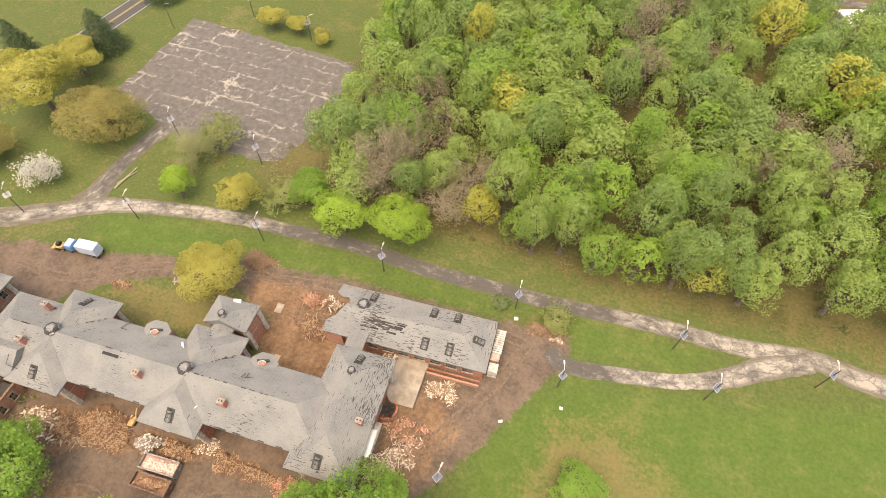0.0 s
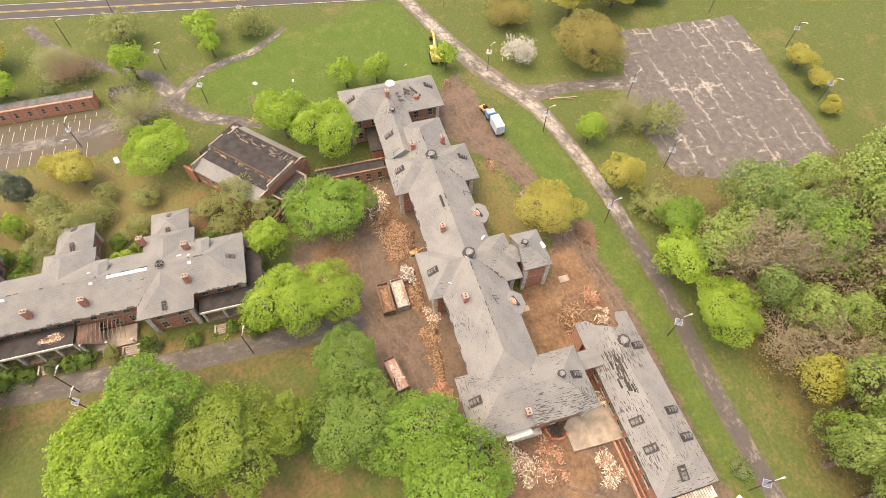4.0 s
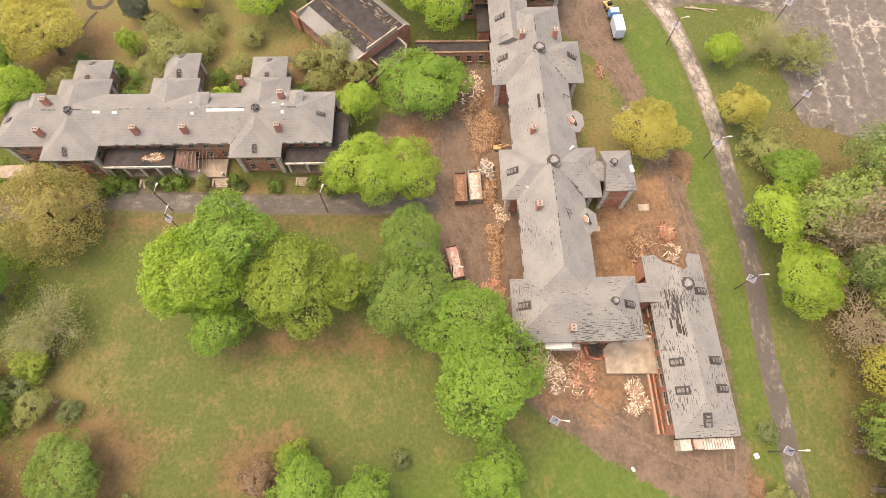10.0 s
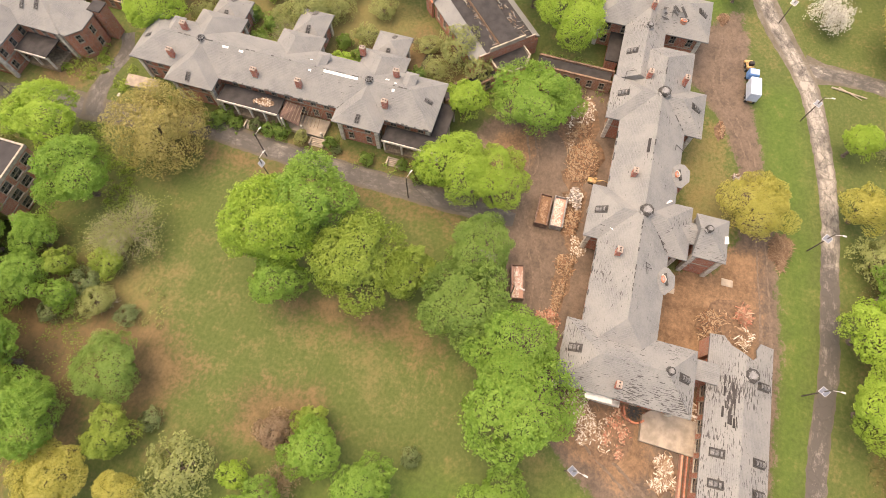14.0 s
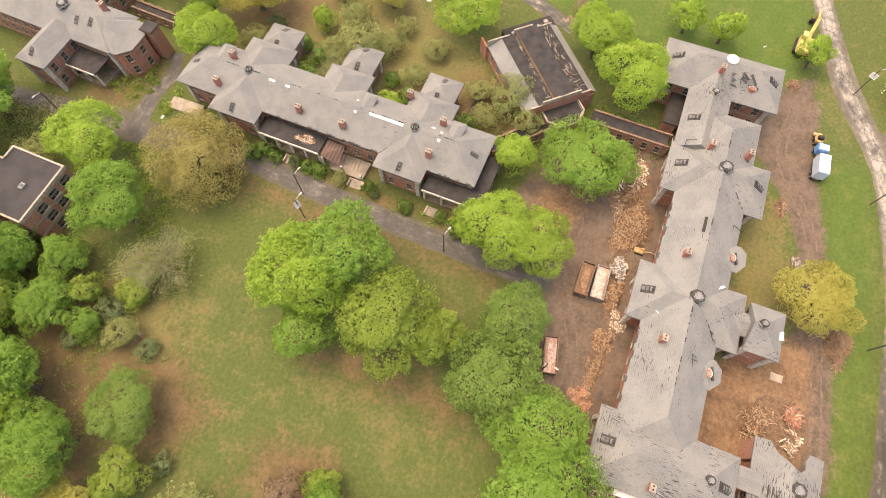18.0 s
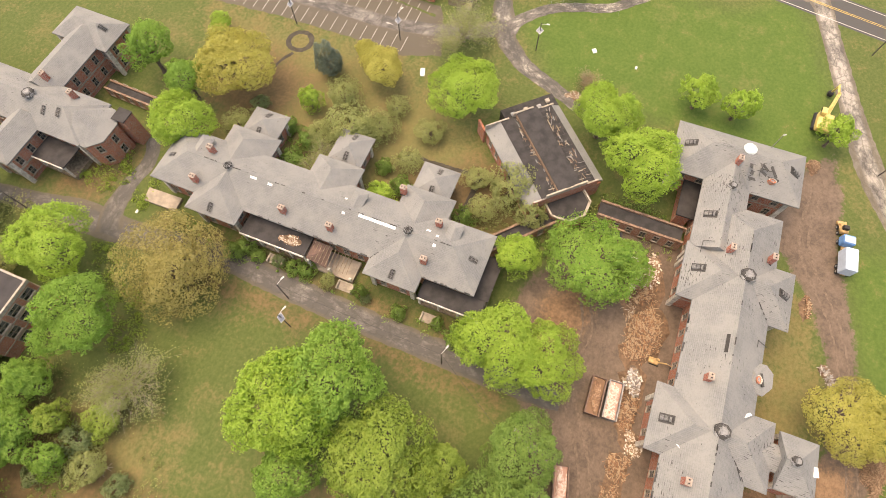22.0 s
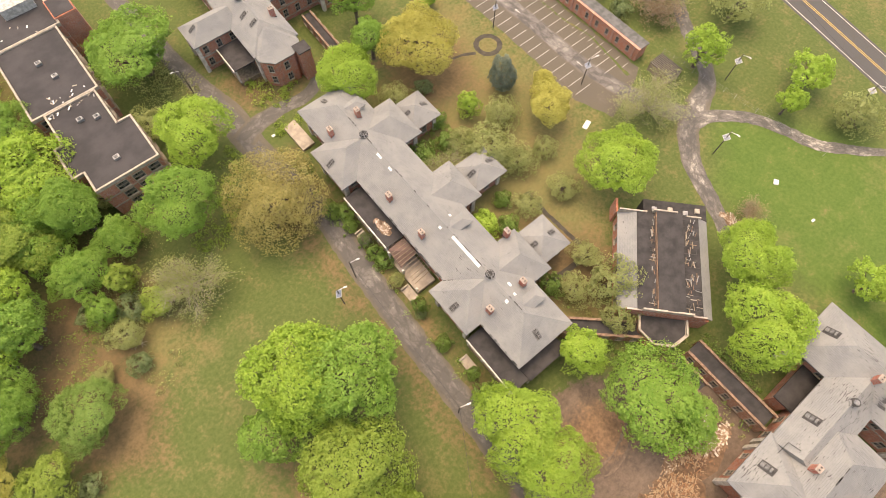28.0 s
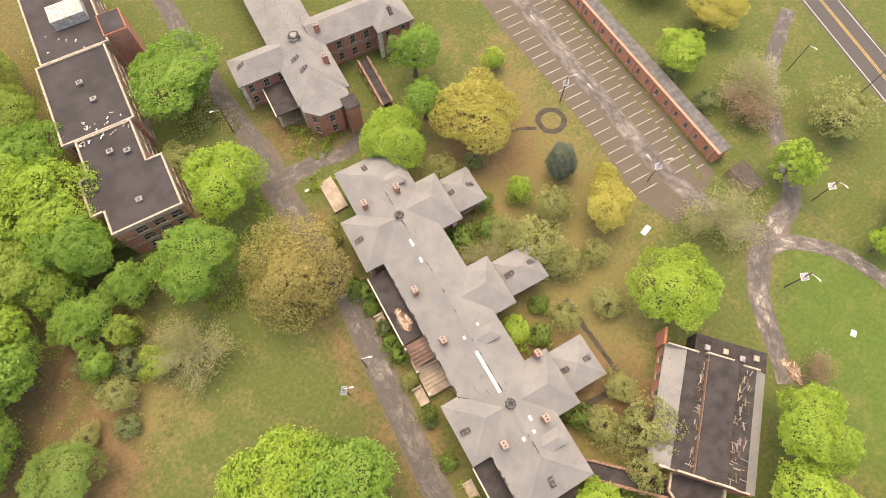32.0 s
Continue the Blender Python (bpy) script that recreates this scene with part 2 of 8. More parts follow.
def ground_material():
    """Spring grass with straw and russet patches; soil, lush lawn, dry grass and wood litter by their own fields."""
    a = Mat("meadow_and_soil", 0.95, 0, 0.12)
    v = a.coords()
    big, mid, fine = a.noise(v, 0.055, 6, 0.66), a.noise(v, 0.22, 8, 0.75), a.noise(v, 4.5, 4, 0.7)
    tuft = a.noise(v, 1.3, 5, 0.72)
    green = a.mix(a.ramp(tuft, 0.25, 0.8), (0.051, 0.071, 0.019), (0.094, 0.107, 0.035))
    lush = a.mix(a.ramp(tuft, 0.2, 0.8), (0.042, 0.080, 0.014), (0.080, 0.116, 0.027))
    lush = a.mix(a.math("MULTIPLY", a.ramp(mid, 0.42, 0.68), 0.6), lush, (0.088, 0.118, 0.028))
    straw = a.mix(a.ramp(tuft, 0.2, 0.8), (0.102, 0.092, 0.036), (0.158, 0.132, 0.058))
    rust = a.mix(a.ramp(tuft, 0.2, 0.8), (0.125, 0.090, 0.038), (0.190, 0.138, 0.062))
    soil = a.mix(a.ramp(a.math("ADD", a.math("MULTIPLY", mid, 0.65), a.math("MULTIPLY", tuft, 0.35)), 0.36, 0.64), (0.068, 0.051, 0.040), (0.152, 0.112, 0.084))
    clay = a.mix(a.ramp(a.math("ADD", a.math("MULTIPLY", mid, 0.6), a.math("MULTIPLY", tuft, 0.4)), 0.36, 0.66), (0.098, 0.058, 0.033), (0.232, 0.142, 0.082))
    soil = a.mix(a.math("MULTIPLY", a.ramp(fine, 0.35, 0.75), 0.4), soil, (0.12, 0.078, 0.05))
    litter = a.mix(a.ramp(tuft, 0.2, 0.8), (0.06, 0.058, 0.02), (0.15, 0.115, 0.05))
    jit = a.math("ADD", a.math("MULTIPLY", a.math("SUBTRACT", mid, 0.5), 1.3), a.math("MULTIPLY", a.math("SUBTRACT", tuft, 0.5), 0.9))

    def mask(name, gain=1.0, soft=0.22):
        return a.ramp(a.math("ADD", a._attr(name), a.math("MULTIPLY", jit, gain)), 0.5 - soft, 0.5 + soft)

    field = a.math("ADD", big, a.math("MULTIPLY", jit, 0.30))
    c = a.mix(a.math("MULTIPLY", a.ramp(field, 0.47, 0.76), 0.62), green, straw)
    c = a.mix(a.math("MULTIPLY", a.ramp(a.math("ADD", mid, a.math("MULTIPLY", tuft, 0.4)), 0.68, 0.95), 0.25), c, rust)
    half = a.mix(a.math("MULTIPLY", a.ramp(field, 0.50, 0.72), 0.28), lush, straw)
    c = a.mix(a.math("MULTIPLY", mask("lush", 1.2, 0.35), 0.9), c, half)
    c = a.mix(a.math("MULTIPLY", mask("dry", 1.2, 0.35), 0.7), c, a.mix(a.ramp(mid, 0.3, 0.7), straw, rust))
    c = a.mix(a.math("MULTIPLY", mask("wood", 1.0, 0.3), 0.9), c, litter)
    leafmould = a.mix(a.ramp(a.math("ADD", a.math("MULTIPLY", mid, 0.6), a.math("MULTIPLY", tuft, 0.4)), 0.34, 0.66), (0.074, 0.047, 0.026), (0.160, 0.104, 0.054))
    c = a.mix(a.math("MULTIPLY", mask("russet", 1.3, 0.40), 0.85), c, leafmould)
    soil = a.mix(a.math("MULTIPLY", mask("clay", 1.1, 0.30), 0.9), soil, clay)
    c = a.mix(mask("soil", 0.9, 0.12), c, soil)
    c = a.mix(a.math("MULTIPLY", a.ramp(fine, 0.5, 0.8), 0.25), c, (0.05, 0.05, 0.02))
    a.bump(a.math("ADD", tuft, a.math("MULTIPLY", fine, 0.4)), 0.35, 0.12)
    return a.done(c)


def road_material(name, wear, patched=None, dark=(0.085, 0.076, 0.068), pale=(0.31, 0.272, 0.23), mid=(0.17, 0.15, 0.128), edge=1.5):
    """Old asphalt: dark binder left in patches, worn pale along the wheel tracks, cracked and stained."""
    a = Mat(name, 0.9, 0, 0.25)
    uv = a.node("UVMap").outputs[0]
    v = a.coords()
    long = a.noise(a.node("Mapping", Vector=uv, Scale=(0.8, 0.34, 1)).outputs[0], 1.0, 8, 0.72)
    blot = a.noise(v, 0.16, 5, 0.6)
    grain = a.noise(v, 5.0, 3, 0.7)
    bent = a.node("TexNoise", Vector=v, Scale=0.8, Detail=3.0)
    off = a.node("VectorMath")
    off.operation = "MULTIPLY_ADD"
    a.put(off.inputs[0], bent.outputs["Color"])
    off.inputs[1].default_value = (1.8, 1.8, 0)
    a.put(off.inputs[2], v)
    crack = a.voronoi(off.outputs[0], 0.33, "Distance", "DISTANCE_TO_EDGE")
    s = a.math("ADD", a.math("MULTIPLY", long, 0.65), a.math("MULTIPLY", blot, 0.5))
    s = a.math("ADD", s, a.math("MULTIPLY", a.math("SUBTRACT", grain, 0.5), 0.22))
    if patched:
        # the resurfaced stretch between two places along x has kept its dark binder
        x = a.node("SeparateXYZ", Vector=v).outputs[0]
        m = a.math("MULTIPLY", a.ramp(x, patched[0] - 16, patched[0] + 10), a.ramp(x, patched[1] + 14, patched[1] - 10))
        s = a.math("SUBTRACT", s, a.math("MULTIPLY", m, 0.15))
    c = a.mix(a.ramp(s, wear - 0.10, wear + 0.02), dark, mid)
    c = a.mix(a.ramp(s, wear + 0.02, wear + 0.09), c, pale)
    c = a.mix(a.math("MULTIPLY", a.ramp(crack, 0.06, 0.0), 0.55), c, (0.06, 0.054, 0.045))
    c = a.mix(a.math("MULTIPLY", a.ramp(grain, 0.45, 0.8), 0.3), c, (0.10, 0.075, 0.05))
    # mud and turf creep in over both edges
    across = a.math("ABSOLUTE", a.node("SeparateXYZ", Vector=uv).outputs[0])
    rim = a.ramp(a.math("ADD", across, a.math("MULTIPLY", a.math("SUBTRACT", long, 0.5), 2.4)), edge, edge + 0.9)
    c = a.mix(a.math("MULTIPLY", rim, 0.75), c, (0.095, 0.078, 0.055))
    a.bump(grain, 0.3, 0.03)
    return a.done(c)


def lot_material():
    """Disused asphalt: dark patched paving, scraped pale in ragged patches that follow old seams here and there."""
    a = Mat("lot_asphalt", 0.9, 0, 0.25)
    v = a.coords()
    warp = a.node("TexNoise", Vector=v, Scale=0.22, Detail=6.0, Roughness=0.65)
    mv = a.node("Mapping", Vector=v, Rotation=(0, 0, radians(4)))
    off = a.node("VectorMath")
    off.operation = "MULTIPLY_ADD"
    a.put(off.inputs[0], warp.outputs["Color"])
    off.inputs[1].default_value = (4.2, 4.2, 0)
    a.put(off.inputs[2], mv.outputs[0])
    b = a.node("TexBrick", Vector=off.outputs[0], Scale=1.0)
    b.offset = 0.35
    b.inputs["Brick Width"].default_value, b.inputs["Row Height"].default_value = 13.5, 5.2
    b.inputs["Mortar Size"].default_value, b.inputs["Mortar Smooth"].default_value = 0.55, 1.0
    blot, grain, mid = a.noise(v, 0.07, 6, 0.68), a.noise(v, 4.5, 4, 0.7), a.noise(v, 0.55, 8, 0.78)
    c = a.mix(a.ramp(mid, 0.3, 0.72), (0.074, 0.065, 0.058), (0.132, 0.115, 0.100))
    chance = a.math("ADD", a.math("MULTIPLY", mid, 0.9), a.math("MULTIPLY", blot, 0.9))
    seam = a.math("MULTIPLY", b.outputs["Fac"], a.ramp(chance, 0.82, 1.02))
    c = a.mix(a.math("MULTIPLY", seam, 0.75), c, (0.31, 0.275, 0.23))
    c = a.mix(a.math("MULTIPLY", a.ramp(chance, 1.00, 1.12), 0.75), c, (0.32, 0.28, 0.235))
    c = a.mix(a.math("MULTIPLY", a.ramp(grain, 0.5, 0.8), 0.35), c, (0.06, 0.053, 0.046))
    a.bump(grain, 0.3, 0.03)
    return a.done(c)


def roof_material(name, wear, tone=(0.164, 0.160, 0.153), streak=0.5):
    """Grey shingles in courses, with torn-off courses that bare the dark felt."""
    a = Mat(name, 0.85, 0, 0.3)
    uv = a.node("UVMap").outputs[0]
    v = a.coords()
    course = a.node("Mapping", Vector=uv, Scale=(0.8, 5.0, 1)).outputs[0]
    tab = a.node("TexBrick", Vector=uv, Scale=1.0)
    tab.inputs["Brick Width"].default_value, tab.inputs["Row Height"].default_value = 0.9, 0.3
    tab.inputs["Mortar Size"].default_value, tab.inputs["Mortar Smooth"].default_value = 0.03, 0.3
    a.put(tab.inputs["Color1"], tuple(c * 0.93 for c in tone))
    a.put(tab.inputs["Color2"], tuple(c * 1.06 for c in tone))
    a.put(tab.inputs["Mortar"], tuple(c * 0.72 for c in tone))
    blot, fine = a.noise(v, 0.22, 5, 0.6), a.noise(v, 3.0, 4, 0.65)
    c = a.mix(a.ramp(blot, 0.35, 0.68), tab.outputs[0], tuple(x * y for x, y in zip(tone, (1.18, 1.16, 1.12))))
    c = a.mix(a.math("MULTIPLY", a.ramp(fine, 0.4, 0.75), 0.28), c, tuple(x * 0.62 for x in tone))
    torn = a.noise(course, 1.0, 2.5, 0.55)
    where = a.noise(v, 0.13, 3, 0.6)
    t = a.ramp(a.math("ADD", torn, a.math("MULTIPLY", a.math("SUBTRACT", where, 0.5), streak)), wear, wear + 0.02)
    c = a.mix(a.math("MULTIPLY", t, 0.92), c, (0.05, 0.045, 0.042))
    a.bump(a.math("ADD", tab.outputs["Fac"], a.math("MULTIPLY", t, 1.5)), 0.3, 0.03)
    return a.done(c)


def brick_material(name, c1=(0.30, 0.095, 0.055), c2=(0.40, 0.15, 0.085), grime=0.5):
    a = Mat(name, 0.9, 0, 0.2)
    v = a.coords()
    n = a.node("NewGeometry").outputs["Normal"]
    sep = a.node("SeparateXYZ", Vector=v)
    along = a.math("ADD", sep.outputs[0], sep.outputs[1])
    flat = a.node("CombineXYZ", X=along, Y=sep.outputs[2]).outputs[0]
    b = a.node("TexBrick", Vector=flat, Scale=1.0)
    b.inputs["Brick Width"].default_value, b.inputs["Row Height"].default_value, b.inputs["Mortar Size"].default_value = 0.24, 0.08, 0.008
    a.put(b.inputs["Color1"], c1)
    a.put(b.inputs["Color2"], c2)
    a.put(b.inputs["Mortar"], (0.36, 0.30, 0.25))
    blot = a.noise(v, 0.5, 5, 0.65)
    c = a.mix(a.math("MULTIPLY", a.ramp(blot, 0.45, 0.75), grime), b.outputs[0], (0.10, 0.065, 0.05))
    a.bump(b.outputs["Fac"], 0.3, 0.01)
    return a.done(c)


def leaf_material(name, low, high, trans=0.5):
    a = Mat(name, 0.65, 0, 0.25)
    v = a.coords()
    r, i = a.random(), a.island()
    n = a.noise(v, 0.35, 3)
    f = a.math("ADD", a.math("MULTIPLY", i, 0.6), a.math("MULTIPLY", a.ramp(n, 0.3, 0.7), 0.4))
    c = a.mix(f, low, high)
    c = a.mix(a.math("MULTIPLY", r, 0.35), c, tuple((x + y) * 0.42 for x, y in zip(low, high)))
    tr = a.node("BsdfTranslucent", Color=c)
    mx = a.node("MixShader", Fac=trans)
    a.put(a.b.inputs["Base Color"], c)
    a.t.links.new(a.b.outputs[0], mx.inputs[1])
    a.t.links.new(tr.outputs[0], mx.inputs[2])
    a.t.links.new(mx.outputs[0], a.t.nodes["Material Output"].inputs[0])
    return a.m

# ---- the ground, roads and yards ----
M_GROUND = ground_material()
M_ROAD = road_material("worn_asphalt", 0.545, (-18, 56), dark=(0.075, 0.066, 0.058), pale=(0.29, 0.255, 0.214), edge=1.25)
M_PATCHY = road_material("patched_lane", 0.60, dark=(0.07, 0.063, 0.056), pale=(0.30, 0.265, 0.22), mid=(0.125, 0.11, 0.095))
M_LOT = road_material("strip_asphalt", 0.70, dark=(0.06, 0.052, 0.048), pale=(0.26, 0.22, 0.185), mid=(0.115, 0.10, 0.09))
M_OLDLOT = lot_material()
M_DRIVE = road_material("drive_asphalt", 0.64, dark=(0.075, 0.067, 0.06), pale=(0.28, 0.25, 0.21), mid=(0.125, 0.112, 0.098))

def sited(x, y, turn, size):
    """Where a building's own plan lies on the site: its origin, turn and size."""
    return pose(x, y, 0, 0, 0, turn) @ Matrix.Diagonal((size, size, 1, 1))


WARD, DORM, ANNEX = sited(0.16, 1.50, 1.647, 1.0256), sited(-1.00, 0.06, 0.838, 1.0337), sited(1.10, 1.01, 2.091, 1.0327)
INFIRMARY, GABLED, STRIP = sited(-0.69, -1.10, 0.53, 1.0146), sited(0.82, -2.13, -0.473, 1.0056), sited(-2.31, -0.14, 1.421, 0.9914)

LAWN_EAST = [(42.6, 53.7), (52.6, 61.4), (81.6, 65.4), (114.3, 74.2), (182.7, 88.9), (195, -57.6), (62.7, -40.3), (41.5, 11.7), (36.8, 38.9)]
LAWN_WEST = [(-83.5, -12.9), (-99, -23.1), (-118.1, 0.7), (-119.6, 23.6), (-130.6, 40), (-102.9, 50.9), (-83.6, 51.5), (-75.8, 39.6), (-79.6, 11.3)]
VERGE = [(-62.3, 58.2), (-64.2, 69.1), (-44.6, 71.8), (-14.9, 75), (33.8, 75), (60.4, 76), (79.1, 75.7), (73.1, 69.3), (52.4, 66.5), (36, 69.9), (-0.7, 69.5), (-22.8, 66.6), (-40.7, 62.9)]
WOODS = [(-36.9, 93), (-21, 85.8), (9.1, 87.2), (39.6, 87.5), (60.1, 84.2), (112, 85.6), (261.7, 97.6), (258.7, 346.5), (-62.6, 330), (-22.1, 150.7), (-27.4, 113.4)]
WOODS_WEST = [(35, -66.6), (61.8, -56.5), (114.1, -49), (115.9, -203.6), (32.2, -201.9), (24.4, -139.6), (25.5, -90.4)]
BANK = [(20.8, -52.4), (33, -42.2), (35, -56.4), (32.6, -84.5), (24.7, -78.5), (16.7, -62.5)]
GARDEN = [(-33.3, -76.3), (-73.8, -99.9), (-75.1, -45.7), (-61.6, -24.6), (-48.1, -2.2), (-34.1, -8.1)]


def ground_sheet():
    step, x0, y0, nx, ny = 2.0, -210.0, -210.0, 225, 248
    xs, ys = x0 + step * np.arange(nx), y0 + step * np.arange(ny)
    # beyond the fine field the sheet runs on to the horizon in wide strips
    xs = np.r_[-4000, -1500, -600, -300, xs, 340, 600, 1500, 4000]
    ys = np.r_[-4000, -1500, -600, -300, ys, 390, 700, 1500, 4000]
    gx, gy = np.meshgrid(xs, ys, indexing="ij")
    pts = np.stack([gx.ravel(), gy.ravel(), np.zeros(gx.size)], 1)
    n, m = len(xs), len(ys)
    i = np.arange(n - 1)[:, None] * m + np.arange(m - 1)
    faces = np.stack([i, i + m, i + m + 1, i + 1], -1).reshape(-1, 4)
    me = bpy.data.meshes.new("ground")
    me.from_pydata(pts.tolist(), [], faces.tolist())

    def soft(polys, reach):
        """1 well inside the polygons, 0 well outside, and a slope of that reach between."""
        out = np.zeros(len(pts))
        for poly in polys:
            px, py = pts[:, 0], pts[:, 1]
            ins, dist = np.zeros(len(pts), bool), np.full(len(pts), 1e9)
            for (ax, ay), (bx, by) in zip(poly, poly[1:] + poly[:1]):
                cross = ((ay > py) != (by > py)) & (px < (bx - ax) * (py - ay) / (by - ay + 1e-9) + ax)
                ins ^= cross
                t = np.clip(((px - ax) * (bx - ax) + (py - ay) * (by - ay)) / ((bx - ax) ** 2 + (by - ay) ** 2), 0, 1)
                dist = np.minimum(dist, np.hypot(px - ax - t * (bx - ax), py - ay - t * (by - ay)))
            out = np.maximum(out, np.clip(0.5 + np.where(ins, dist, -dist) / reach / 2, 0, 1))
        return out

    for name, polys, reach in (("soil", SOIL, 2.5), ("lush", LUSH, 6.0), ("dry", DRY, 7.0), ("wood", WOOD, 6.0), ("russet", RUSSET, 5.0), ("clay", CLAY, 3.5)):
        me.attributes.new(name, "FLOAT", "POINT").data.foreach_set("value", soft(polys, reach).astype(np.float32))
    me.materials.append(M_GROUND)
    return tagged(new("ground", me), "spring meadow ground with straw patches and churned brown soil", "ground", kind="structure")


YARD_WEST = [(-50.3, 34.3), (-50.2, 16), (-46.2, 7.9), (-30.1, 0.1), (-16, -2.7), (-9.9, 6.6), (2.3, 13), (9.4, 16.3), (20.6, 23.8), (28.8, 29.3), (38.8, 44.2), (45.6, 56.9), (51.4, 64.4), (50.2, 70.6), (36, 69.9), (-0.7, 69.5), (-22.8, 66.1), (-12.6, 55.8), (-8.3, 41.6), (-20.3, 35.1)]
TRACK = [(-85.6, 53.4), (-77.7, 46.6), (-76.7, 41.6), (-60.2, 42.1), (-56.3, 47.2), (-48.5, 53.6), (-36.6, 58), (-22.7, 59.5), (-8.5, 53.9), (-0.5, 62.4), (36.1, 65.8), (36, 69.9), (-0.7, 69.5), (-22.8, 66.6), (-40.7, 62.9), (-64.2, 57.1), (-73.9, 56.8)]
EAST_PATCH = [(-47.4, 45.5), (-20.4, 45.3), (-8.4, 47.8), (-8.5, 57), (-30.6, 58.2), (-46.5, 53.6)]
SOIL = [YARD_WEST, TRACK]
LUSH = [LAWN_EAST, LAWN_WEST, VERGE]
LAWN_SCARS = [(47.4, 32.9), (50.8, 50), (61.1, 54.4), (74.9, 43.8), (93.9, 29.8), (81.6, 12.9), (58.7, 16.5)]
DRY = [GARDEN, EAST_PATCH, BANK, LAWN_SCARS]
WOOD = [WOODS, WOODS_WEST]
# bare leaf mould: the thicket's edge, the rims of the meadow trees, the drive's verges and the garden
CLAY = [[(-14, 43), (18, 42), (18, 57), (6, 66), (-20, 64)], [(19, 31), (29, 33), (33, 45), (29, 50), (20, 46)], [(-48, 43), (-18, 43), (-18, 58), (-46, 53)], [(-38, 14), (-30, 5), (-18, 4), (-16, 11), (-28, 14)]]
RUSSET = [[(27, -78), (36, -77), (44, -70), (56, -56), (57, -48), (46, -52), (39, -58), (33, -64), (28, -70)], [(30, -60), (37, -64), (46, -56), (50, -42), (44, -38), (37, -35), (30, -44), (32, -54)],
          [(17, -31), (20, -29), (21.5, -17), (20, -4), (22, 7), (17, 6), (15, -4), (15.5, -20)], [(36, -25), (44, -26), (45, -12), (39, -9), (33, -12)], [(-9.2, -62), (-5, -64), (-6.4, -44), (-6.6, -18), (-6.8, 2), (-9.2, 4)],
          [(-16.5, -76), (-14.6, -76), (-14.4, -5), (-16.6, -5)], [(-46, -84), (-44, -66), (-60, -62), (-64, -76), (-52, -88)], [(-38, -30), (-47, -30), (-58, -14), (-52, -6), (-40, -12)], [(-30, -101), (-12, -103), (-13, -92), (-30, -88)],
          [(-74, 20), (-78, 22), (-80, 28), (-75, 30)], [(37, 71), (47, 72), (49, 67.5), (40, 66)]]
ground = ground_sheet()

ribbon("road", [(-133.2, 42.9, 7), (-129, 46, 5), (-102.8, 54.8, 5.2), (-84.5, 61.4, 6.5), (-66, 70.9, 5.2), (-48.5, 75.1, 4.4), (-32.8, 77.3, 3.8), (-15.9, 78, 3.8), (1.2, 78.5, 3.8), (16.4, 77.3, 3.8), (33.7, 77.4, 3.7), (48.1, 77.6, 3.6), (65.5, 78.8, 4), (83.2, 78.9, 4), (97.8, 80.5, 4.6), (111.1, 78.8, 5.4), (143.2, 81.4, 5), (261.8, 96.5, 5)], M_ROAD, 0.035, "old patched asphalt lane worn pale in long streaks", "road", seed=1)
ribbon("road", [(46.4, 66.2, 4), (50.9, 64, 3.4), (61.6, 65.4, 3.4), (72.1, 67.4, 3.1), (81.4, 71.1, 4.0), (89.6, 76, 5), (97.8, 79.5, 4)], M_ROAD, 0.05, "pale cracked concrete loop drive beside the lawn", "road", seed=2)
ribbon("road", [(-70.6, 70.4, 10), (-70.8, 74.6, 6.6), (-71.0, 82.0, 5.0), (-70.2, 91.0, 5.0), (-68, 101.3, 7.4)], M_PATCHY, 0.028, "short asphalt drive into the parking lot", "road", seed=3)
sheet("parking_lot", [(-91.1, 149.3), (-29.3, 142.5), (-26.4, 114.4), (-32.5, 96.7), (-50.6, 96.3), (-67.1, 99.4), (-91.8, 109.8)], M_OLDLOT, 0.03, "cracked disused asphalt parking lot with pale scraped seams", "parking lot", 0.5, 2.5, 4)
ribbon("road", [(-11.6, 13.8, 3.0), (-11.6, 9.1, 4.2), (-11.6, 0.4, 5.0), (-11.7, -10.3, 5.0), (-11.8, -24.1, 5.0), (-12.3, -43.3, 5.2), (-13, -55.4, 5.4), (-12.2, -66.4, 5.4), (-10.2, -80.4, 6), (-9.8, -92.2, 7), (-9.2, -101, 4.8), (-7.3, -114.8, 4.4), (-4.4, -149.5, 4.4)], M_DRIVE, 0.035, "narrow dark asphalt drive with pale worn patches", "road", seed=5)
ribbon("road", [(-9, -84.3, 6), (-12.9, -86.2, 5), (-20, -86.8, 3.6), (-26.3, -86.2, 3.2), (-32.2, -88.7, 3)], M_DRIVE, 0.042, "side branch of the drive behind the dormitory", "road", seed=22)
M_LANE = road_material("worn_lane", 0.60, dark=(0.072, 0.064, 0.058), pale=(0.20, 0.178, 0.155), mid=(0.135, 0.12, 0.105))
west_road = ribbon("road", [(-83.5, -170, 4.4), (-83.5, -100, 4.2), (-83.2, -82, 4.6), (-83.6, -70, 4.0), (-83.4, -55, 4.6), (-85, -42, 4.6), (-88, -32, 5), (-92, -25, 5)], M_LANE, 0.040, "worn driving lane through the parking strip", "road", rough=0.3, seed=6)
west_road.matrix_basis = STRIP
west_strip = sheet("parking_lot", [(-92.9, -170), (-75.5, -170), (-74.6, -98), (-75.7, -80), (-75.6, -60), (-74.8, -45), (-78, -36), (-90, -40), (-93.2, -42)], M_LOT, 0.02, "asphalt parking strip before the garages", "parking lot", 0.25, 2.0, 12)
west_strip.matrix_basis = STRIP
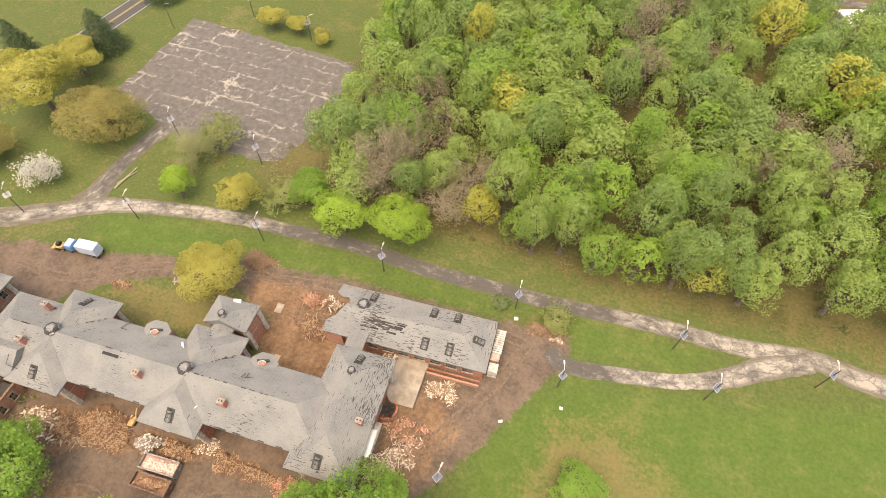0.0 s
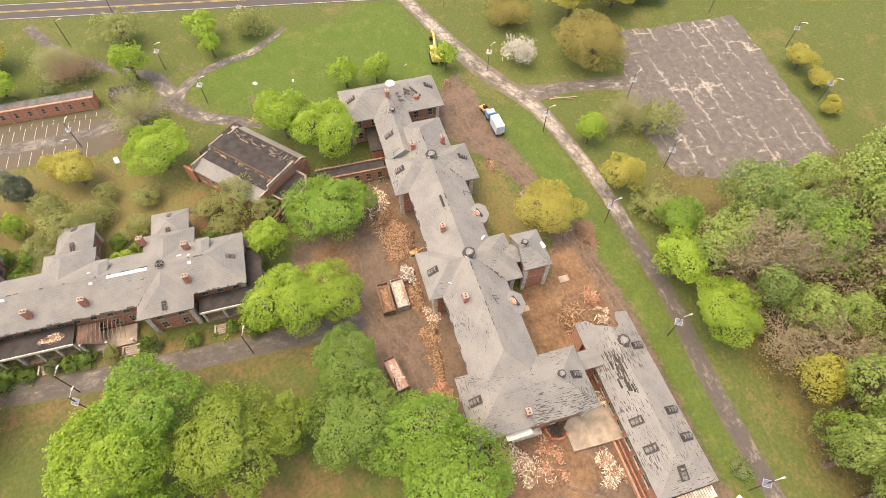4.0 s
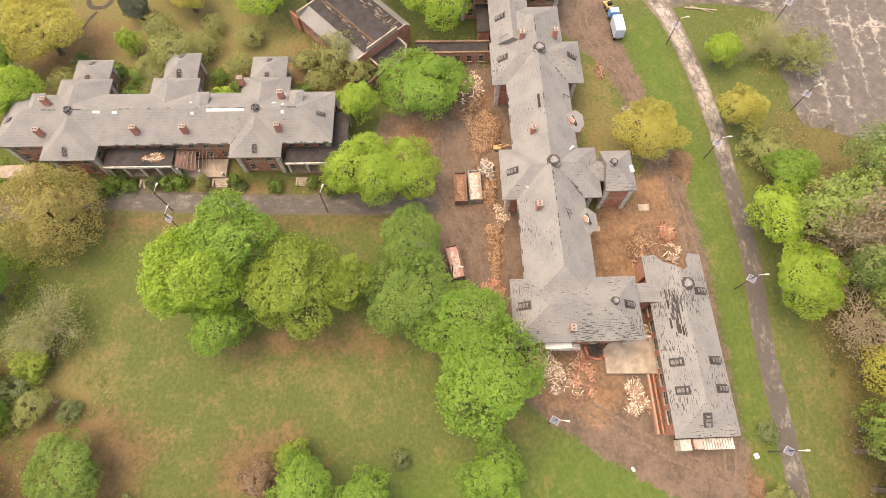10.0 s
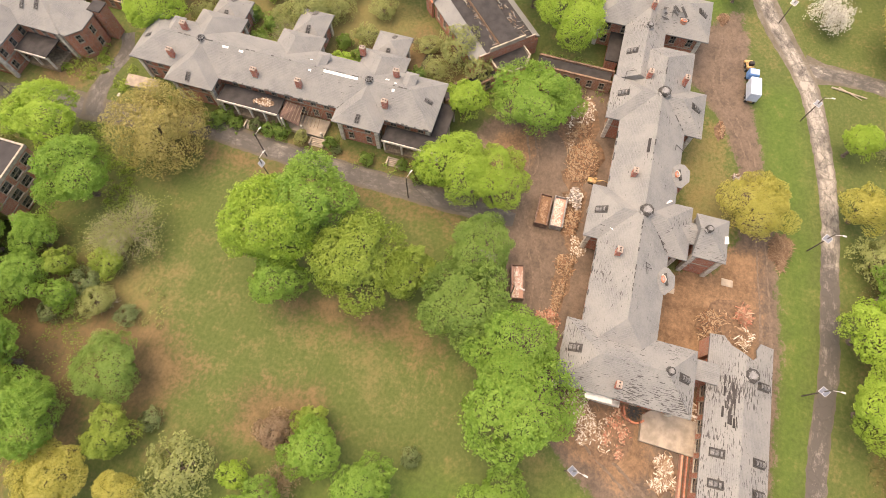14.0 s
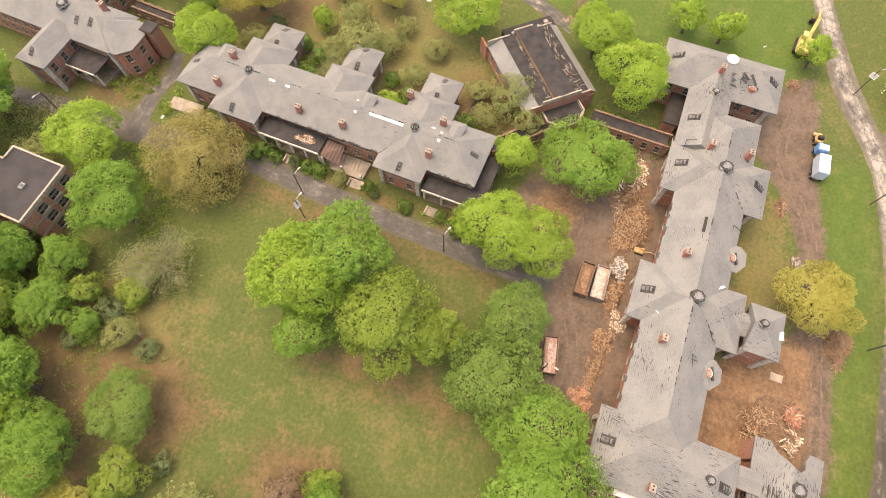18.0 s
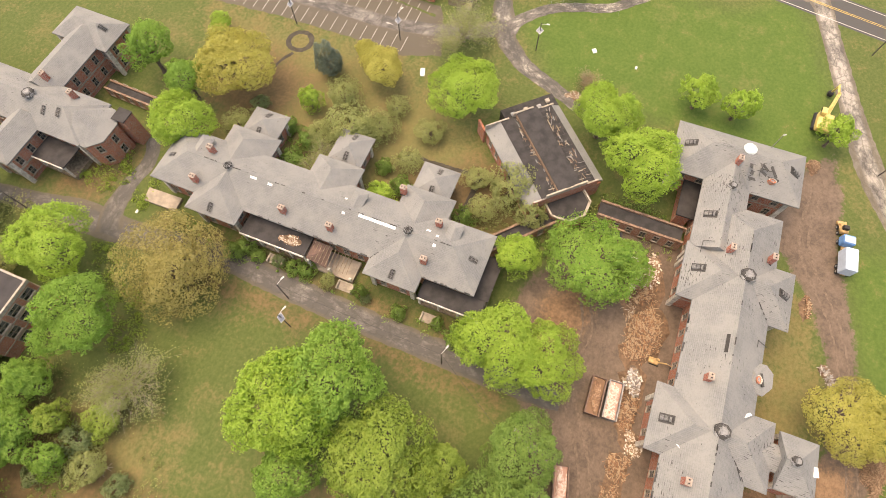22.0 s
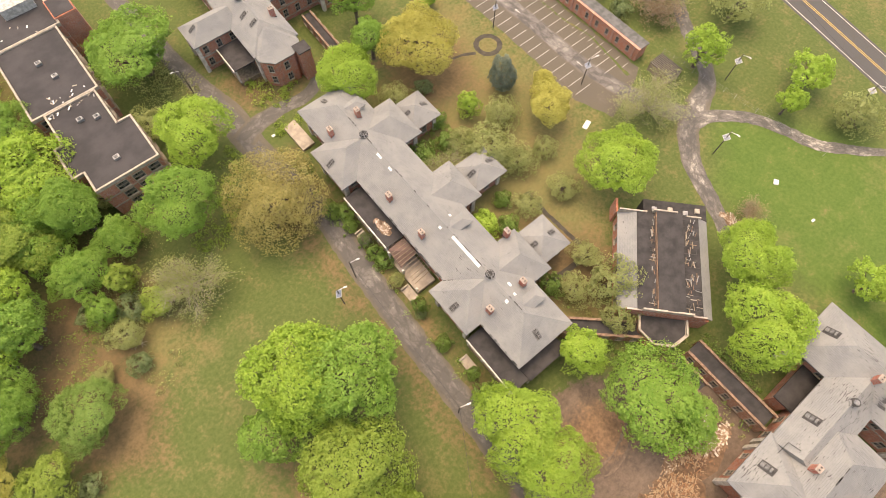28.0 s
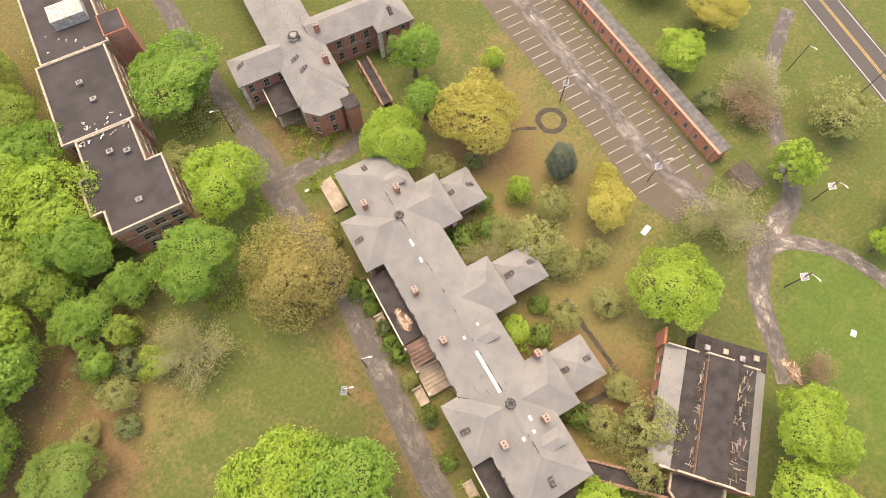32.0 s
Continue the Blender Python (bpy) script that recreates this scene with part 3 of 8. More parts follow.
ribbon("road", [(-98, -29.1, 4), (-94.1, -26.5, 5), (-89.3, -24.5, 5), (-83.4, -17.8, 4.4), (-79.5, -8.8, 3.6), (-76.5, -2.7, 3)], M_PATCHY, 0.060, "worn pale drive past the assembly hall", "road", seed=7)
ribbon("path", [(-92.2, -25, 3.4), (-97.1, -23.6, 3.4), (-103.5, -17.7, 3.2), (-106.9, -10.3, 3), (-109.2, -4.2, 3), (-115.3, 2.7, 2.6), (-119.7, 6.8, 2)], M_PATCHY, 0.072, "pale cracked path along the lawn", "path", seed=8)
ribbon("road", [(-96.1, -28, 6), (-104.7, -32.1, 4), (-112.1, -45.1, 3.6), (-117.5, -53.1, 3.6), (-124.4, -60.8, 3.6), (-139.2, -71.6, 3.6)], M_DRIVE, 0.05, "dark asphalt side road towards the highway", "road", seed=9)
M_HIGHWAY = road_material("highway_asphalt", 0.78, dark=(0.06, 0.057, 0.055), mid=(0.085, 0.08, 0.076), edge=5.5)
HIGHWAY_LINE = [(-144.6 + (y + 45) * 0.152, y) for y in range(-405, 420, 30)]
highway = ribbon("road", [(x, y, 9.6) for x, y in HIGHWAY_LINE], M_HIGHWAY, 0.03, "two-lane asphalt highway with painted lines", "road", rough=0.05, step=6, seed=10)
M_PAINT_W = plain("worn_white_paint", (0.42, 0.39, 0.35), 0.8, vary=0.4, scale=2)
M_PAINT_Y = plain("worn_yellow_paint", (0.40, 0.28, 0.08), 0.8, vary=0.3, scale=2)
for off, mat, lab in ((-4.1, M_PAINT_W, "white edge line"), (4.1, M_PAINT_W, "white edge line"), (-0.25, M_PAINT_Y, "yellow centre line"), (0.25, M_PAINT_Y, "yellow centre line")):
    ribbon("lane_marking", [(x + off, y, 0.22) for x, y in HIGHWAY_LINE], mat, 0.052, lab, "lane marking", rough=0.02, step=6, seed=13)
# painted bays along both sides of the parking strip
bm = bmesh.new()
box(bm, -2.3, 2.3, -0.06, 0.06, 0, 0.006)
first_line = link("bay_line", bm, M_PAINT_W, west_strip)
first_line.matrix_basis = pose(-78.3, -46, 0.036)
for k in range(1, 22):
    same_mesh("bay_line", first_line, west_strip, pose(-78.3, -46 - 2.75 * k, 0.036))
for k in range(22):
    same_mesh("bay_line", first_line, west_strip, pose(-88.0, -46 - 2.75 * k, 0.036))
    same_mesh("bay_line", first_line, west_strip, pose(-91.2, -44.6 - 2.75 * k, 0.036, 0, 0, 0) @ Matrix.Diagonal((0.55, 1, 1, 1)))
weed_seam = ribbon("weed_seam", [(-89.6, -42, 0.9), (-90.4, -48, 0.5), (-91.4, -57, 0.5), (-90.2, -66, 0.4), (-90.6, -80, 0.4), (-90.4, -100, 0.4)], M_GROUND, 0.056, "strip of weeds in an asphalt seam", "weeds", rough=0.2, seed=14)
weed_seam.matrix_basis = STRIP
M_MUD = plain("bare_dark_path", (0.055, 0.046, 0.034), 0.95, vary=0.35, scale=0.8)
ribbon("path", [(-70.0 + 2.9 * math.cos(k * math.tau / 20), -71.8 + 2.9 * math.sin(k * math.tau / 20), 1.25) for k in range(21)], M_MUD, 0.02, "round garden path of dark asphalt", "path", rough=0.1, step=0.6, seed=15)
ribbon("path", [(-66, -71.6, 0.9), (-63.5, -72.9, 0.9), (-60.9, -73.7, 0.7), (-57.8, -73.9, 0.4)], M_MUD, 0.025, "narrow dark garden path", "path", rough=0.15, step=0.8, seed=16)
ribbon("path", [(-49.9, -35.5, 1.0), (-50.1, -27.5, 0.9), (-50.4, -17.4, 0.8), (-46, -16.9, 1.2), (-39, -17.3, 1.2)], M_MUD, 0.025, "narrow dark path across the rough grass", "path", rough=0.15, step=0.8, seed=17)

# tyre tracks pressed into the yard
M_RUT = plain("wet_rut_soil", (0.135, 0.096, 0.068), 0.9, vary=0.35, scale=1.5)
TRACKS = [[(-77.8, 51.6), (-60.3, 50.7), (-44.6, 58.8), (-30.7, 62.3), (-14.7, 64.9), (3.4, 67), (29.9, 67.5), (42.2, 66.1)], [(-44.2, 14.1), (-34.2, 12.3), (-26.2, 14.5), (-16.1, 13.7), (-1.9, 21.2), (12.4, 24), (24.6, 34.3), (36.5, 53.4), (42.2, 66.1)]]
for k, line in enumerate(TRACKS):
    for side in (-0.95, 0.95):
        pts = []
        for i, (x, y) in enumerate(line):
            (ax, ay), (bx, by) = line[max(i - 1, 0)], line[min(i + 1, len(line) - 1)]
            d = math.hypot(bx - ax, by - ay)
            pts.append((x - (by - ay) / d * side, y + (bx - ax) / d * side, 0.38 + 0.3 * (i % 2)))
        ribbon("tyre_track", pts, M_RUT, 0.012 + 0.003 * k, "dark wheel rut in the churned soil", "tyre track", rough=0.16, step=0.7, seed=40 + k)

# ---- buildings ----
M_ROOF = roof_material("shingles", 0.678, streak=0.6)
M_ROOF_C = roof_material("sound_shingles", 0.72, tone=(0.160, 0.156, 0.149))
M_ROOF_WORN = roof_material("torn_shingles", 0.605, streak=0.62)
M_FELT = plain("black_roof_felt", (0.038, 0.033, 0.031), 0.9, vary=0.45, scale=0.5)
M_BRICK = brick_material("red_brick")
M_BRICK_PALE = brick_material("weathered_brick", (0.34, 0.15, 0.10), (0.44, 0.22, 0.15), 0.35)
M_BRICK_GRIMY = brick_material("grimy_brick", (0.24, 0.10, 0.06), (0.32, 0.15, 0.09), 0.75)
M_BRICK_STACK = brick_material("stack_brick", (0.29, 0.075, 0.05), (0.37, 0.12, 0.08), 0.3)
M_WHITE = plain("chalky_white_paint", (0.50, 0.45, 0.38), 0.7, vary=0.4)
M_STONE = plain("cream_coping_stone", (0.33, 0.275, 0.215), 0.8, vary=0.3)
M_DARK = plain("dark_opening", (0.022, 0.018, 0.016), 0.6, vary=0.3)
M_METAL = plain("galvanised_sheet", (0.24, 0.23, 0.22), 0.55, 0.3, vary=0.4)
M_HOOD = plain("rusting_zinc_hood", (0.15, 0.142, 0.135), 0.6, 0.2, vary=0.5, scale=2.5)
M_LOUVRE = plain("tarred_louvres", (0.055, 0.05, 0.046), 0.8, vary=0.4, scale=3)
M_SLAB = plain("dusty_concrete", (0.30, 0.245, 0.19), 0.9, vary=0.3, scale=0.6)
M_TARP = plain("white_membrane", (0.60, 0.58, 0.54), 0.6, vary=0.12)
M_TIMBER = plain("grey_timber", (0.24, 0.18, 0.12), 0.85, vary=0.4, scale=2)


def glass_material():
    a = Mat("dusty_window_glass", 0.12, 0, 0.5)
    n = a.noise(a.coords(), 0.9, 3)
    return a.done(a.mix(a.ramp(n, 0.4, 0.65), (0.018, 0.018, 0.018), (0.07, 0.065, 0.058)), a.math("ADD", a.math("MULTIPLY", n, 0.5), 0.05))


M_GLASS = glass_material()


def made(bm, name, material, smooth=False):
    """A mesh to be shared by many parts."""
    ob = link(name, bm, material, None, smooth)
    me = ob.data
    bpy.data.objects.remove(ob)
    return me


def use(name, me, parent, m, label=""):
    ob = new(name, me)
    ob.parent = parent
    ob.matrix_basis = m
    return tagged(ob, label)


M_FRAME = plain("weathered_window_wood", (0.30, 0.245, 0.19), 0.75, vary=0.4)


def window_meshes(w, h):
    """A sash frame with sill and lintel, standing proud of a wall that faces -y, and its pane."""
    f = bmesh.new()
    xs = (-w / 2 - 0.1, -w / 2 + 0.06, -0.03, 0.03, w / 2 - 0.06, w / 2 + 0.1)
    zs = (0.0, 0.08, h / 2 - 0.05, h / 2 + 0.05, h - 0.08, h + 0.12)
    grid = [[f.verts.new((x, -0.09, z)) for z in zs] for x in xs]
    for i in range(5):
        for j in range(5):
            if i in (0, 2, 4) or j in (0, 2, 4):
                f.faces.new((grid[i][j], grid[i + 1][j], grid[i + 1][j + 1], grid[i][j + 1]))
    # the sill leans out from the foot of the frame
    foot = [f.verts.new((x, -0.24, -0.03)) for x in xs]
    drip = [f.verts.new((x, -0.24, -0.16)) for x in xs]
    for i in range(5):
        f.faces.new((foot[i], foot[i + 1], grid[i + 1][0], grid[i][0]))
        f.faces.new((drip[i], drip[i + 1], foot[i + 1], foot[i]))
    edges = [e for e in f.edges if e.is_boundary]
    for g in bmesh.ops.extrude_edge_only(f, edges=edges)["geom"]:
        if isinstance(g, bmesh.types.BMVert):
            g.co.y = 0.05
    p = bmesh.new()
    box(p, -w / 2, w / 2, -0.035, 0.04, 0, h)
    return made(f, "window_frame", M_FRAME), made(p, "pane", M_GLASS)


WIN = window_meshes(1.15, 2.0)
WIN_WIDE = window_meshes(2.2, 1.9)


def louvre_vent():
    """A low barrel-topped louvre that lies up the slope and looks down it along -y, its hood holed and buckled."""
    b = bmesh.new()
    n, r, rise, l = 10, 0.46, 0.40, 2.2
    arc = [(r * math.cos(math.pi * k / n), 0.1 + rise * math.sin(math.pi * k / n)) for k in range(n + 1)]
    for y0, y1, first, last in ((-l / 2 + 0.1, 0.30, 1, n), (0.42, l / 2 - 0.25, 0, n - 2)):
        for (xa, za), (xb, zb) in zip(arc[first:last], arc[first + 1:last + 1]):
            b.faces.new([b.verts.new(p) for p in ((xa, y0, za), (xa, y1, za), (xb, y1, zb), (xb, y0, zb))])
    d = bmesh.new()
    box(d, -0.74, 0.74, -l / 2 - 0.12, l / 2 + 0.1, -0.85, 0.1)
    for y in (-l / 2 + 0.06, -0.33, 0.45, l / 2 - 0.06):
        for (xa, za), (xb, zb) in zip(arc, arc[1:]):
            tube(d, (xa, y, za), (xb, y, zb), 0.055, n=4, cap=False)
    d.faces.new([d.verts.new((x * 0.96, -l / 2 + 0.02, z)) for x, z in arc][::-1])
    d.faces.new([d.verts.new((x * 0.8, y, 0.16)) for x, y in ((-0.6, -l / 2), (0.6, -l / 2), (0.6, l / 2), (-0.6, l / 2))])
    return made(b, "hood", M_HOOD), made(d, "louvres", M_LOUVRE)


def stripped_vent():
    """What is left of a louvre whose hood is gone: a dark hatch in the slope with bent ribs and cross slats."""
    rng = random.Random(77)
    h = bmesh.new()
    box(h, -0.42, 0.42, -0.95, 0.95, -0.6, 0.03)
    d = bmesh.new()
    for k in range(8):
        y = -0.9 + k * 0.26 + rng.uniform(-0.05, 0.05)
        tube(d, (-0.55, y, rng.uniform(0.02, 0.1)), (0.55, y + rng.uniform(-0.35, 0.35), rng.uniform(0.08, 0.32)), 0.045, n=4)
    for x in (-0.5, 0.0, 0.5):
        tube(d, (x, -1.05, 0.06), (x + rng.uniform(-0.15, 0.15), 1.05, 0.2), 0.05, n=4)
    return made(h, "roof_vent", M_LOUVRE), made(d, "rib", M_HOOD)


def cupola_meshes(r, bare=False):
    """An eight-sided ridge ventilator; bare: only its bent frame is left."""
    rng = random.Random(int(r * 100))
    d = bmesh.new()
    turn = math.pi / 8
    slab(d, ring_poly(8, r * 0.72, turn=turn), -1.2, 0.25 if bare else 0.55)
    for k in range(1 if bare else 3):
        slab(d, ring_poly(8, r * (1.0 - 0.06 * k), turn=turn), -0.15 + k * 0.26, -0.07 + k * 0.26)
    c = bmesh.new()
    if not bare:
        slab(c, ring_poly(8, r * 0.50, turn=turn), 0.55, 0.66)
        for k in (0, 1, 3, 6):
            a, e = turn + k * math.tau / 8, turn + (k + 0.8) * math.tau / 8
            c.faces.new([c.verts.new((r * q * math.cos(w), r * q * math.sin(w), z)) for q, w, z in ((0.55, a, 0.62), (0.98, a, 0.16), (0.98, e, 0.16), (0.55, e, 0.62))])
    for k in range(8):
        a = turn + k * math.tau / 8
        wob = rng.uniform(-0.12, 0.12) if bare else 0.0
        tube(c, (r * 0.35 * math.cos(a + wob), r * 0.35 * math.sin(a + wob), 0.75), (r * 1.02 * math.cos(a), r * 1.02 * math.sin(a), 0.0), 0.06, n=4)
        e = a + math.tau / 8
        for q, z in ((1.02, 0.05), (0.66, 0.42)):
            tube(c, (r * q * math.cos(a), r * q * math.sin(a), z), (r * q * math.cos(e), r * q * math.sin(e), z), 0.045, n=4)
    return made(d, "louvre_rings", M_LOUVRE), made(c, "cap", M_METAL)


def chimney_meshes():
    """A brick stack with a mortar-capped top and two dark flues."""
    s = bmesh.new()
    box(s, -0.56, 0.56, -0.42, 0.42, -1.5, 1.9)
    c = bmesh.new()
    box(c, -0.62, 0.62, -0.48, 0.48, 1.903, 2.03)
    for x in (-0.28, 0.26):
        slab(c, [(x + p, q) for p, q in ring_poly(8, 0.19)], 2.03, 2.16)
    f = bmesh.new()
    box(f, -0.66, 0.66, -0.52, 0.52, -0.75, -0.35)
    h = bmesh.new()
    for x in (-0.28, 0.26):
        slab(h, [(x + p, q) for p, q in ring_poly(8, 0.14)], 2.15, 2.17)
    return made(s, "stack", M_BRICK_STACK), made(c, "coping", M_CAP), made(f, "flashing", M_LOUVRE), made(h, "flue", M_DARK)


M_CAP = plain("stained_mortar_cap", (0.30, 0.235, 0.19), 0.9, vary=0.4, scale=2)
VENT, VENT_BARE, CUP_BIG, CUP_SMALL, CUP_BARE, STACK = louvre_vent(), stripped_vent(), cupola_meshes(1.4), cupola_meshes(0.85), cupola_meshes(0.95, True), chimney_meshes()


def roof_at(parent, x, y):
    """The height and the slope, in degrees, of a building's highest roof face at a place of its own plan."""
    best = (0.0, 0.0)
    for ob in parent.children:
        if ob.name.split(".")[0] == "roof":
            for f in ob.data.polygons:
                n, c = f.normal, f.center
                if n.z > 0.3 and inside(x, y, [ob.data.vertices[i].co.xy for i in f.vertices]):
                    best = max(best, (c.z - (n.x * (x - c.x) + n.y * (y - c.y)) / n.z, math.degrees(math.acos(n.z))))
    return best


def add_vent(parent, x, y, rz, s=1.0, bare=False):
    """A louvre lying in the slope."""
    z, slope = roof_at(parent, x, y)
    m = pose(x, y, z + 0.02, 0, 0, rz) @ pose(0, 0, 0, slope, 0, 0) @ Matrix.Diagonal((s, s, s, 1))
    if bare:
        v = use("roof_vent", VENT_BARE[0], parent, m)
        use("rib", VENT_BARE[1], v, Matrix.Identity(4))
        return
    v = use("roof_vent", VENT[1], parent, m)
    use("hood", VENT[0], v, Matrix.Identity(4))


def add_cupola(parent, x, y, z, meshes):
    v = use("roof_ventilator", meshes[0], parent, pose(x, y, max(z, roof_at(parent, x, y)[0] + 0.05)))
    use("cap", meshes[1], v, Matrix.Identity(4))


def add_chimney(parent, x, y, z, rz=0.0, s=1.0):
    v = use("chimney", STACK[0], parent, pose(x, y, z, 0, 0, rz) @ Matrix.Diagonal((s, s, s, 1)))
    use("coping", STACK[1], v, Matrix.Identity(4))
    use("flashing", STACK[2], v, Matrix.Identity(4))
    use("flue", STACK[3], v, Matrix.Identity(4))


def covered(x, y, wings, but):
    return any(i != but and w[0] + 0.3 < x < w[1] - 0.3 and w[2] + 0.3 < y < w[3] - 0.3 for i, w in enumerate(wings))


def wing_walls(parent, wings, top, insets, floors, brick, pitch=3.1, win=None, skip=(), drop=()):
    """Walls, corner piers, cornice and windows of every wing, left out where another wing adjoins."""
    win = win or WIN
    drops = [0.0] * (len(wings) - len(drop)) + list(drop)
    for i, (x0, x1, y0, y1, *_) in enumerate(wings):
        inset = insets[i] if isinstance(insets, list) else insets
        eave = top - drops[i]
        a0, a1, b0, b1 = x0 + inset, x1 - inset, y0 + inset, y1 - inset
        bm = bmesh.new()
        box(bm, a0, a1, b0, b1, 0, eave - 0.2)
        part("wall", bm, brick, parent)
        for cx, cy in ((a0, b0), (a1, b0), (a1, b1), (a0, b1)):
            if not covered(cx + 0.5 * (1 if cx == a1 else -1), cy + 0.5 * (1 if cy == b1 else -1), wings, i) and i not in skip:
                bm = bmesh.new()
                box(bm, cx - 0.42, cx + 0.42, cy - 0.42, cy + 0.42, 0, eave - 0.22)
                part("corner_pier", bm, M_WHITE, parent, "white-painted corner pier")
                for dx, dy in ((1, 0), (0, 1)):
                    bm = bmesh.new()
                    sx, sy = (1 if cx == a1 else -1), (1 if cy == b1 else -1)
                    tube(bm, (cx + 0.3 * sx * dx - 0.2 * sx * dy, cy + 0.3 * sy * dy - 0.2 * sy * dx, eave - 1.9), (cx + (inset - 0.15) * sx * dx - 0.2 * sx * dy, cy + (inset - 0.15) * sy * dy - 0.2 * sy * dx, eave - 0.32), 0.13, n=4)
                    part("eave_strut", bm, M_WHITE, parent)
        bm = bmesh.new()
        for u0, u1, v0, v1 in ((a0 - 0.18, a1 + 0.18, b0 - 0.18, b0), (a0 - 0.18, a1 + 0.18, b1, b1 + 0.18), (a0 - 0.18, a0, b0, b1), (a1, a1 + 0.18, b0, b1)):
            box(bm, u0, u1, v0, v1, eave - 0.75, eave - 0.24)
        part("cornice", bm, M_WHITE, parent)
        bm = bmesh.new()
        for u0, u1, v0, v1 in ((a0 - 0.07, a1 + 0.07, b0 - 0.07, b0), (a0 - 0.07, a1 + 0.07, b1, b1 + 0.07), (a0 - 0.07, a0, b0, b1), (a1, a1 + 0.07, b0, b1)):
            box(bm, u0, u1, v0, v1, 4.1, 4.38)
        part("string_course", bm, M_STONE, parent)
        sides = (((a0, b0), (a1, b0), 0), ((a1, b0), (a1, b1), 90), ((a1, b1), (a0, b1), 180), ((a0, b1), (a0, b0), 270))
        for (px, py), (qx, qy), rz in sides:
            length = math.hypot(qx - px, qy - py)
            n = int((length - 1.6) / pitch)
            for k in range(n):
                t = (k + 0.5) / n
                x, y = px + (qx - px) * t, py + (qy - py) * t
                ox, oy = math.sin(radians(rz)), -math.cos(radians(rz))
                if covered(x + ox, y + oy, wings, i) or i in skip:
                    continue
                for z in floors:
                    if z + 2.2 > eave:
                        continue
                    w = use("window", win[0], parent, pose(x, y, z, 0, 0, rz))
                    use("pane", win[1], w, Matrix.Identity(4))


def wing_roofs(parent, wings, eave, pitch, materials, drop=()):
    """drop: by how much each of the last wings stands lower than the rest."""
    drops = [0.0] * (len(wings) - len(drop)) + list(drop)
    for i, (x0, x1, y0, y1, ax, *ends) in enumerate(wings):
        bm = bmesh.new()
        # a hair of height between the wings keeps their eaves from lying in one plane
        hip(bm, x0, x1, y0, y1, eave - drops[i] + 0.004 * i, pitch, ax, ends[0] if ends else (1, 1))
        roof_uv(bm)
        part("roof", bm, materials[i] if isinstance(materials, list) else materials, parent)


def polygon_bay(parent, pts, eave, peak, roof, brick):
    """A canted bay: walls under a faceted roof that leans on the house."""
    bm = bmesh.new()
    slab(bm, pts, 0, eave - 0.25)
    part("bay_wall", bm, brick, parent)
    bm = bmesh.new()
    cx, cy = sum(p[0] for p in pts) / len(pts), sum(p[1] for p in pts) / len(pts)
    rim = [(cx + (x - cx) * 1.1, cy + (y - cy) * 1.1) for x, y in pts]
    top = bm.verts.new(peak)
    v = [bm.verts.new((x, y, eave)) for x, y in rim]
    u = [bm.verts.new((x, y, eave - 0.25)) for x, y in rim]
    for k in range(len(v)):
        j = (k + 1) % len(v)
        bm.faces.new((v[k], v[j], top))
        bm.faces.new((u[k], u[j], v[j], v[k]))
    bm.faces.new(u[::-1])
    roof_uv(bm)
    part("bay_roof", bm, roof, parent)


def oval_turret(parent, x, y, z, rz):
    """A brick half-drum that stands out of the slope, its top ringed with white-painted stone."""
    m = pose(x, y, z, 0, 0, rz)
    bm = bmesh.new()
    slab(bm, ring_poly(14, 1.0, 0.62), -1.3, 0.35)
    d = part("turret", bm, M_BRICK, parent)
    d.matrix_basis = m @ Matrix.Diagonal((0.72, 0.72, 0.8, 1))
    bm = bmesh.new()
    ring = ring_poly(14, 0.98, 0.6)[:9]
    for (ax, ay), (bx, by) in zip(ring, ring[1:]):
        tube(bm, (ax, ay, 0.42), (bx, by, 0.42), 0.12, n=5, cap=False)
    part("ring", bm, M_WHITE, d)
    bm = bmesh.new()
    slab(bm, ring_poly(12, 0.5, 0.26), 0.35, 0.39)
    part("flue", bm, M_METAL, d)
    bm = bmesh.new()
    box(bm, -1.5, 1.5, 0.6, 1.1, -0.9, 0.2)
    part("flashing", bm, M_LOUVRE, d)


# the long ward block
A_EAVE, A_PITCH, A_UP = 8.6, 0.64, -1.7
hall = thing("ward_block", "long brick ward block with grey shingle roofs, half demolished", "building")
hall.matrix_basis = WARD
A_WINGS = [(-56.2, 14, 27.9, 41, "x"), (-66, -45, 25.4, 34.2, "x", (0, 0)), (-72.2, -60, 18.6, 43.5, "y"), (-46, -34.8, 25, 44.4, "y"), (-18.8, -7.6, 25.2, 44.4, "y"),
           (-17.9, -8.9, 45.2, 51.3, "y", (0, 1)), (8.5, 20.2, 25.3, 48, "y"), (-15.6, -11.2, 42, 46.5, "y", (0, 0))]
wing_roofs(hall, A_WINGS, A_EAVE, A_PITCH, [M_ROOF] * 6 + [M_ROOF_WORN, M_ROOF])
wing_walls(hall, A_WINGS[:7], A_EAVE, [1.5, 1.3, 1.5, 1.5, 1.5, 0.7, 1.3], (1.3, 5.0), M_BRICK)
polygon_bay(hall, [(-27.2, 39.0), (-22.7, 39.0), (-22.5, 41.6), (-24.2, 42.8), (-26.4, 42.7), (-27.4, 41.6)], 8.9, (-24.9, 39.6, 10.2), M_ROOF, M_BRICK)
polygon_bay(hall, [(-4.8, 39.0), (-0.3, 39.0), (-0.2, 41.2), (-1.8, 42.5), (-3.8, 42.4), (-5.0, 41.2)], 8.9, (-2.5, 39.6, 10.2), M_ROOF, M_BRICK)
oval_turret(hall, -24.4, 40.2, 9.8, 15)
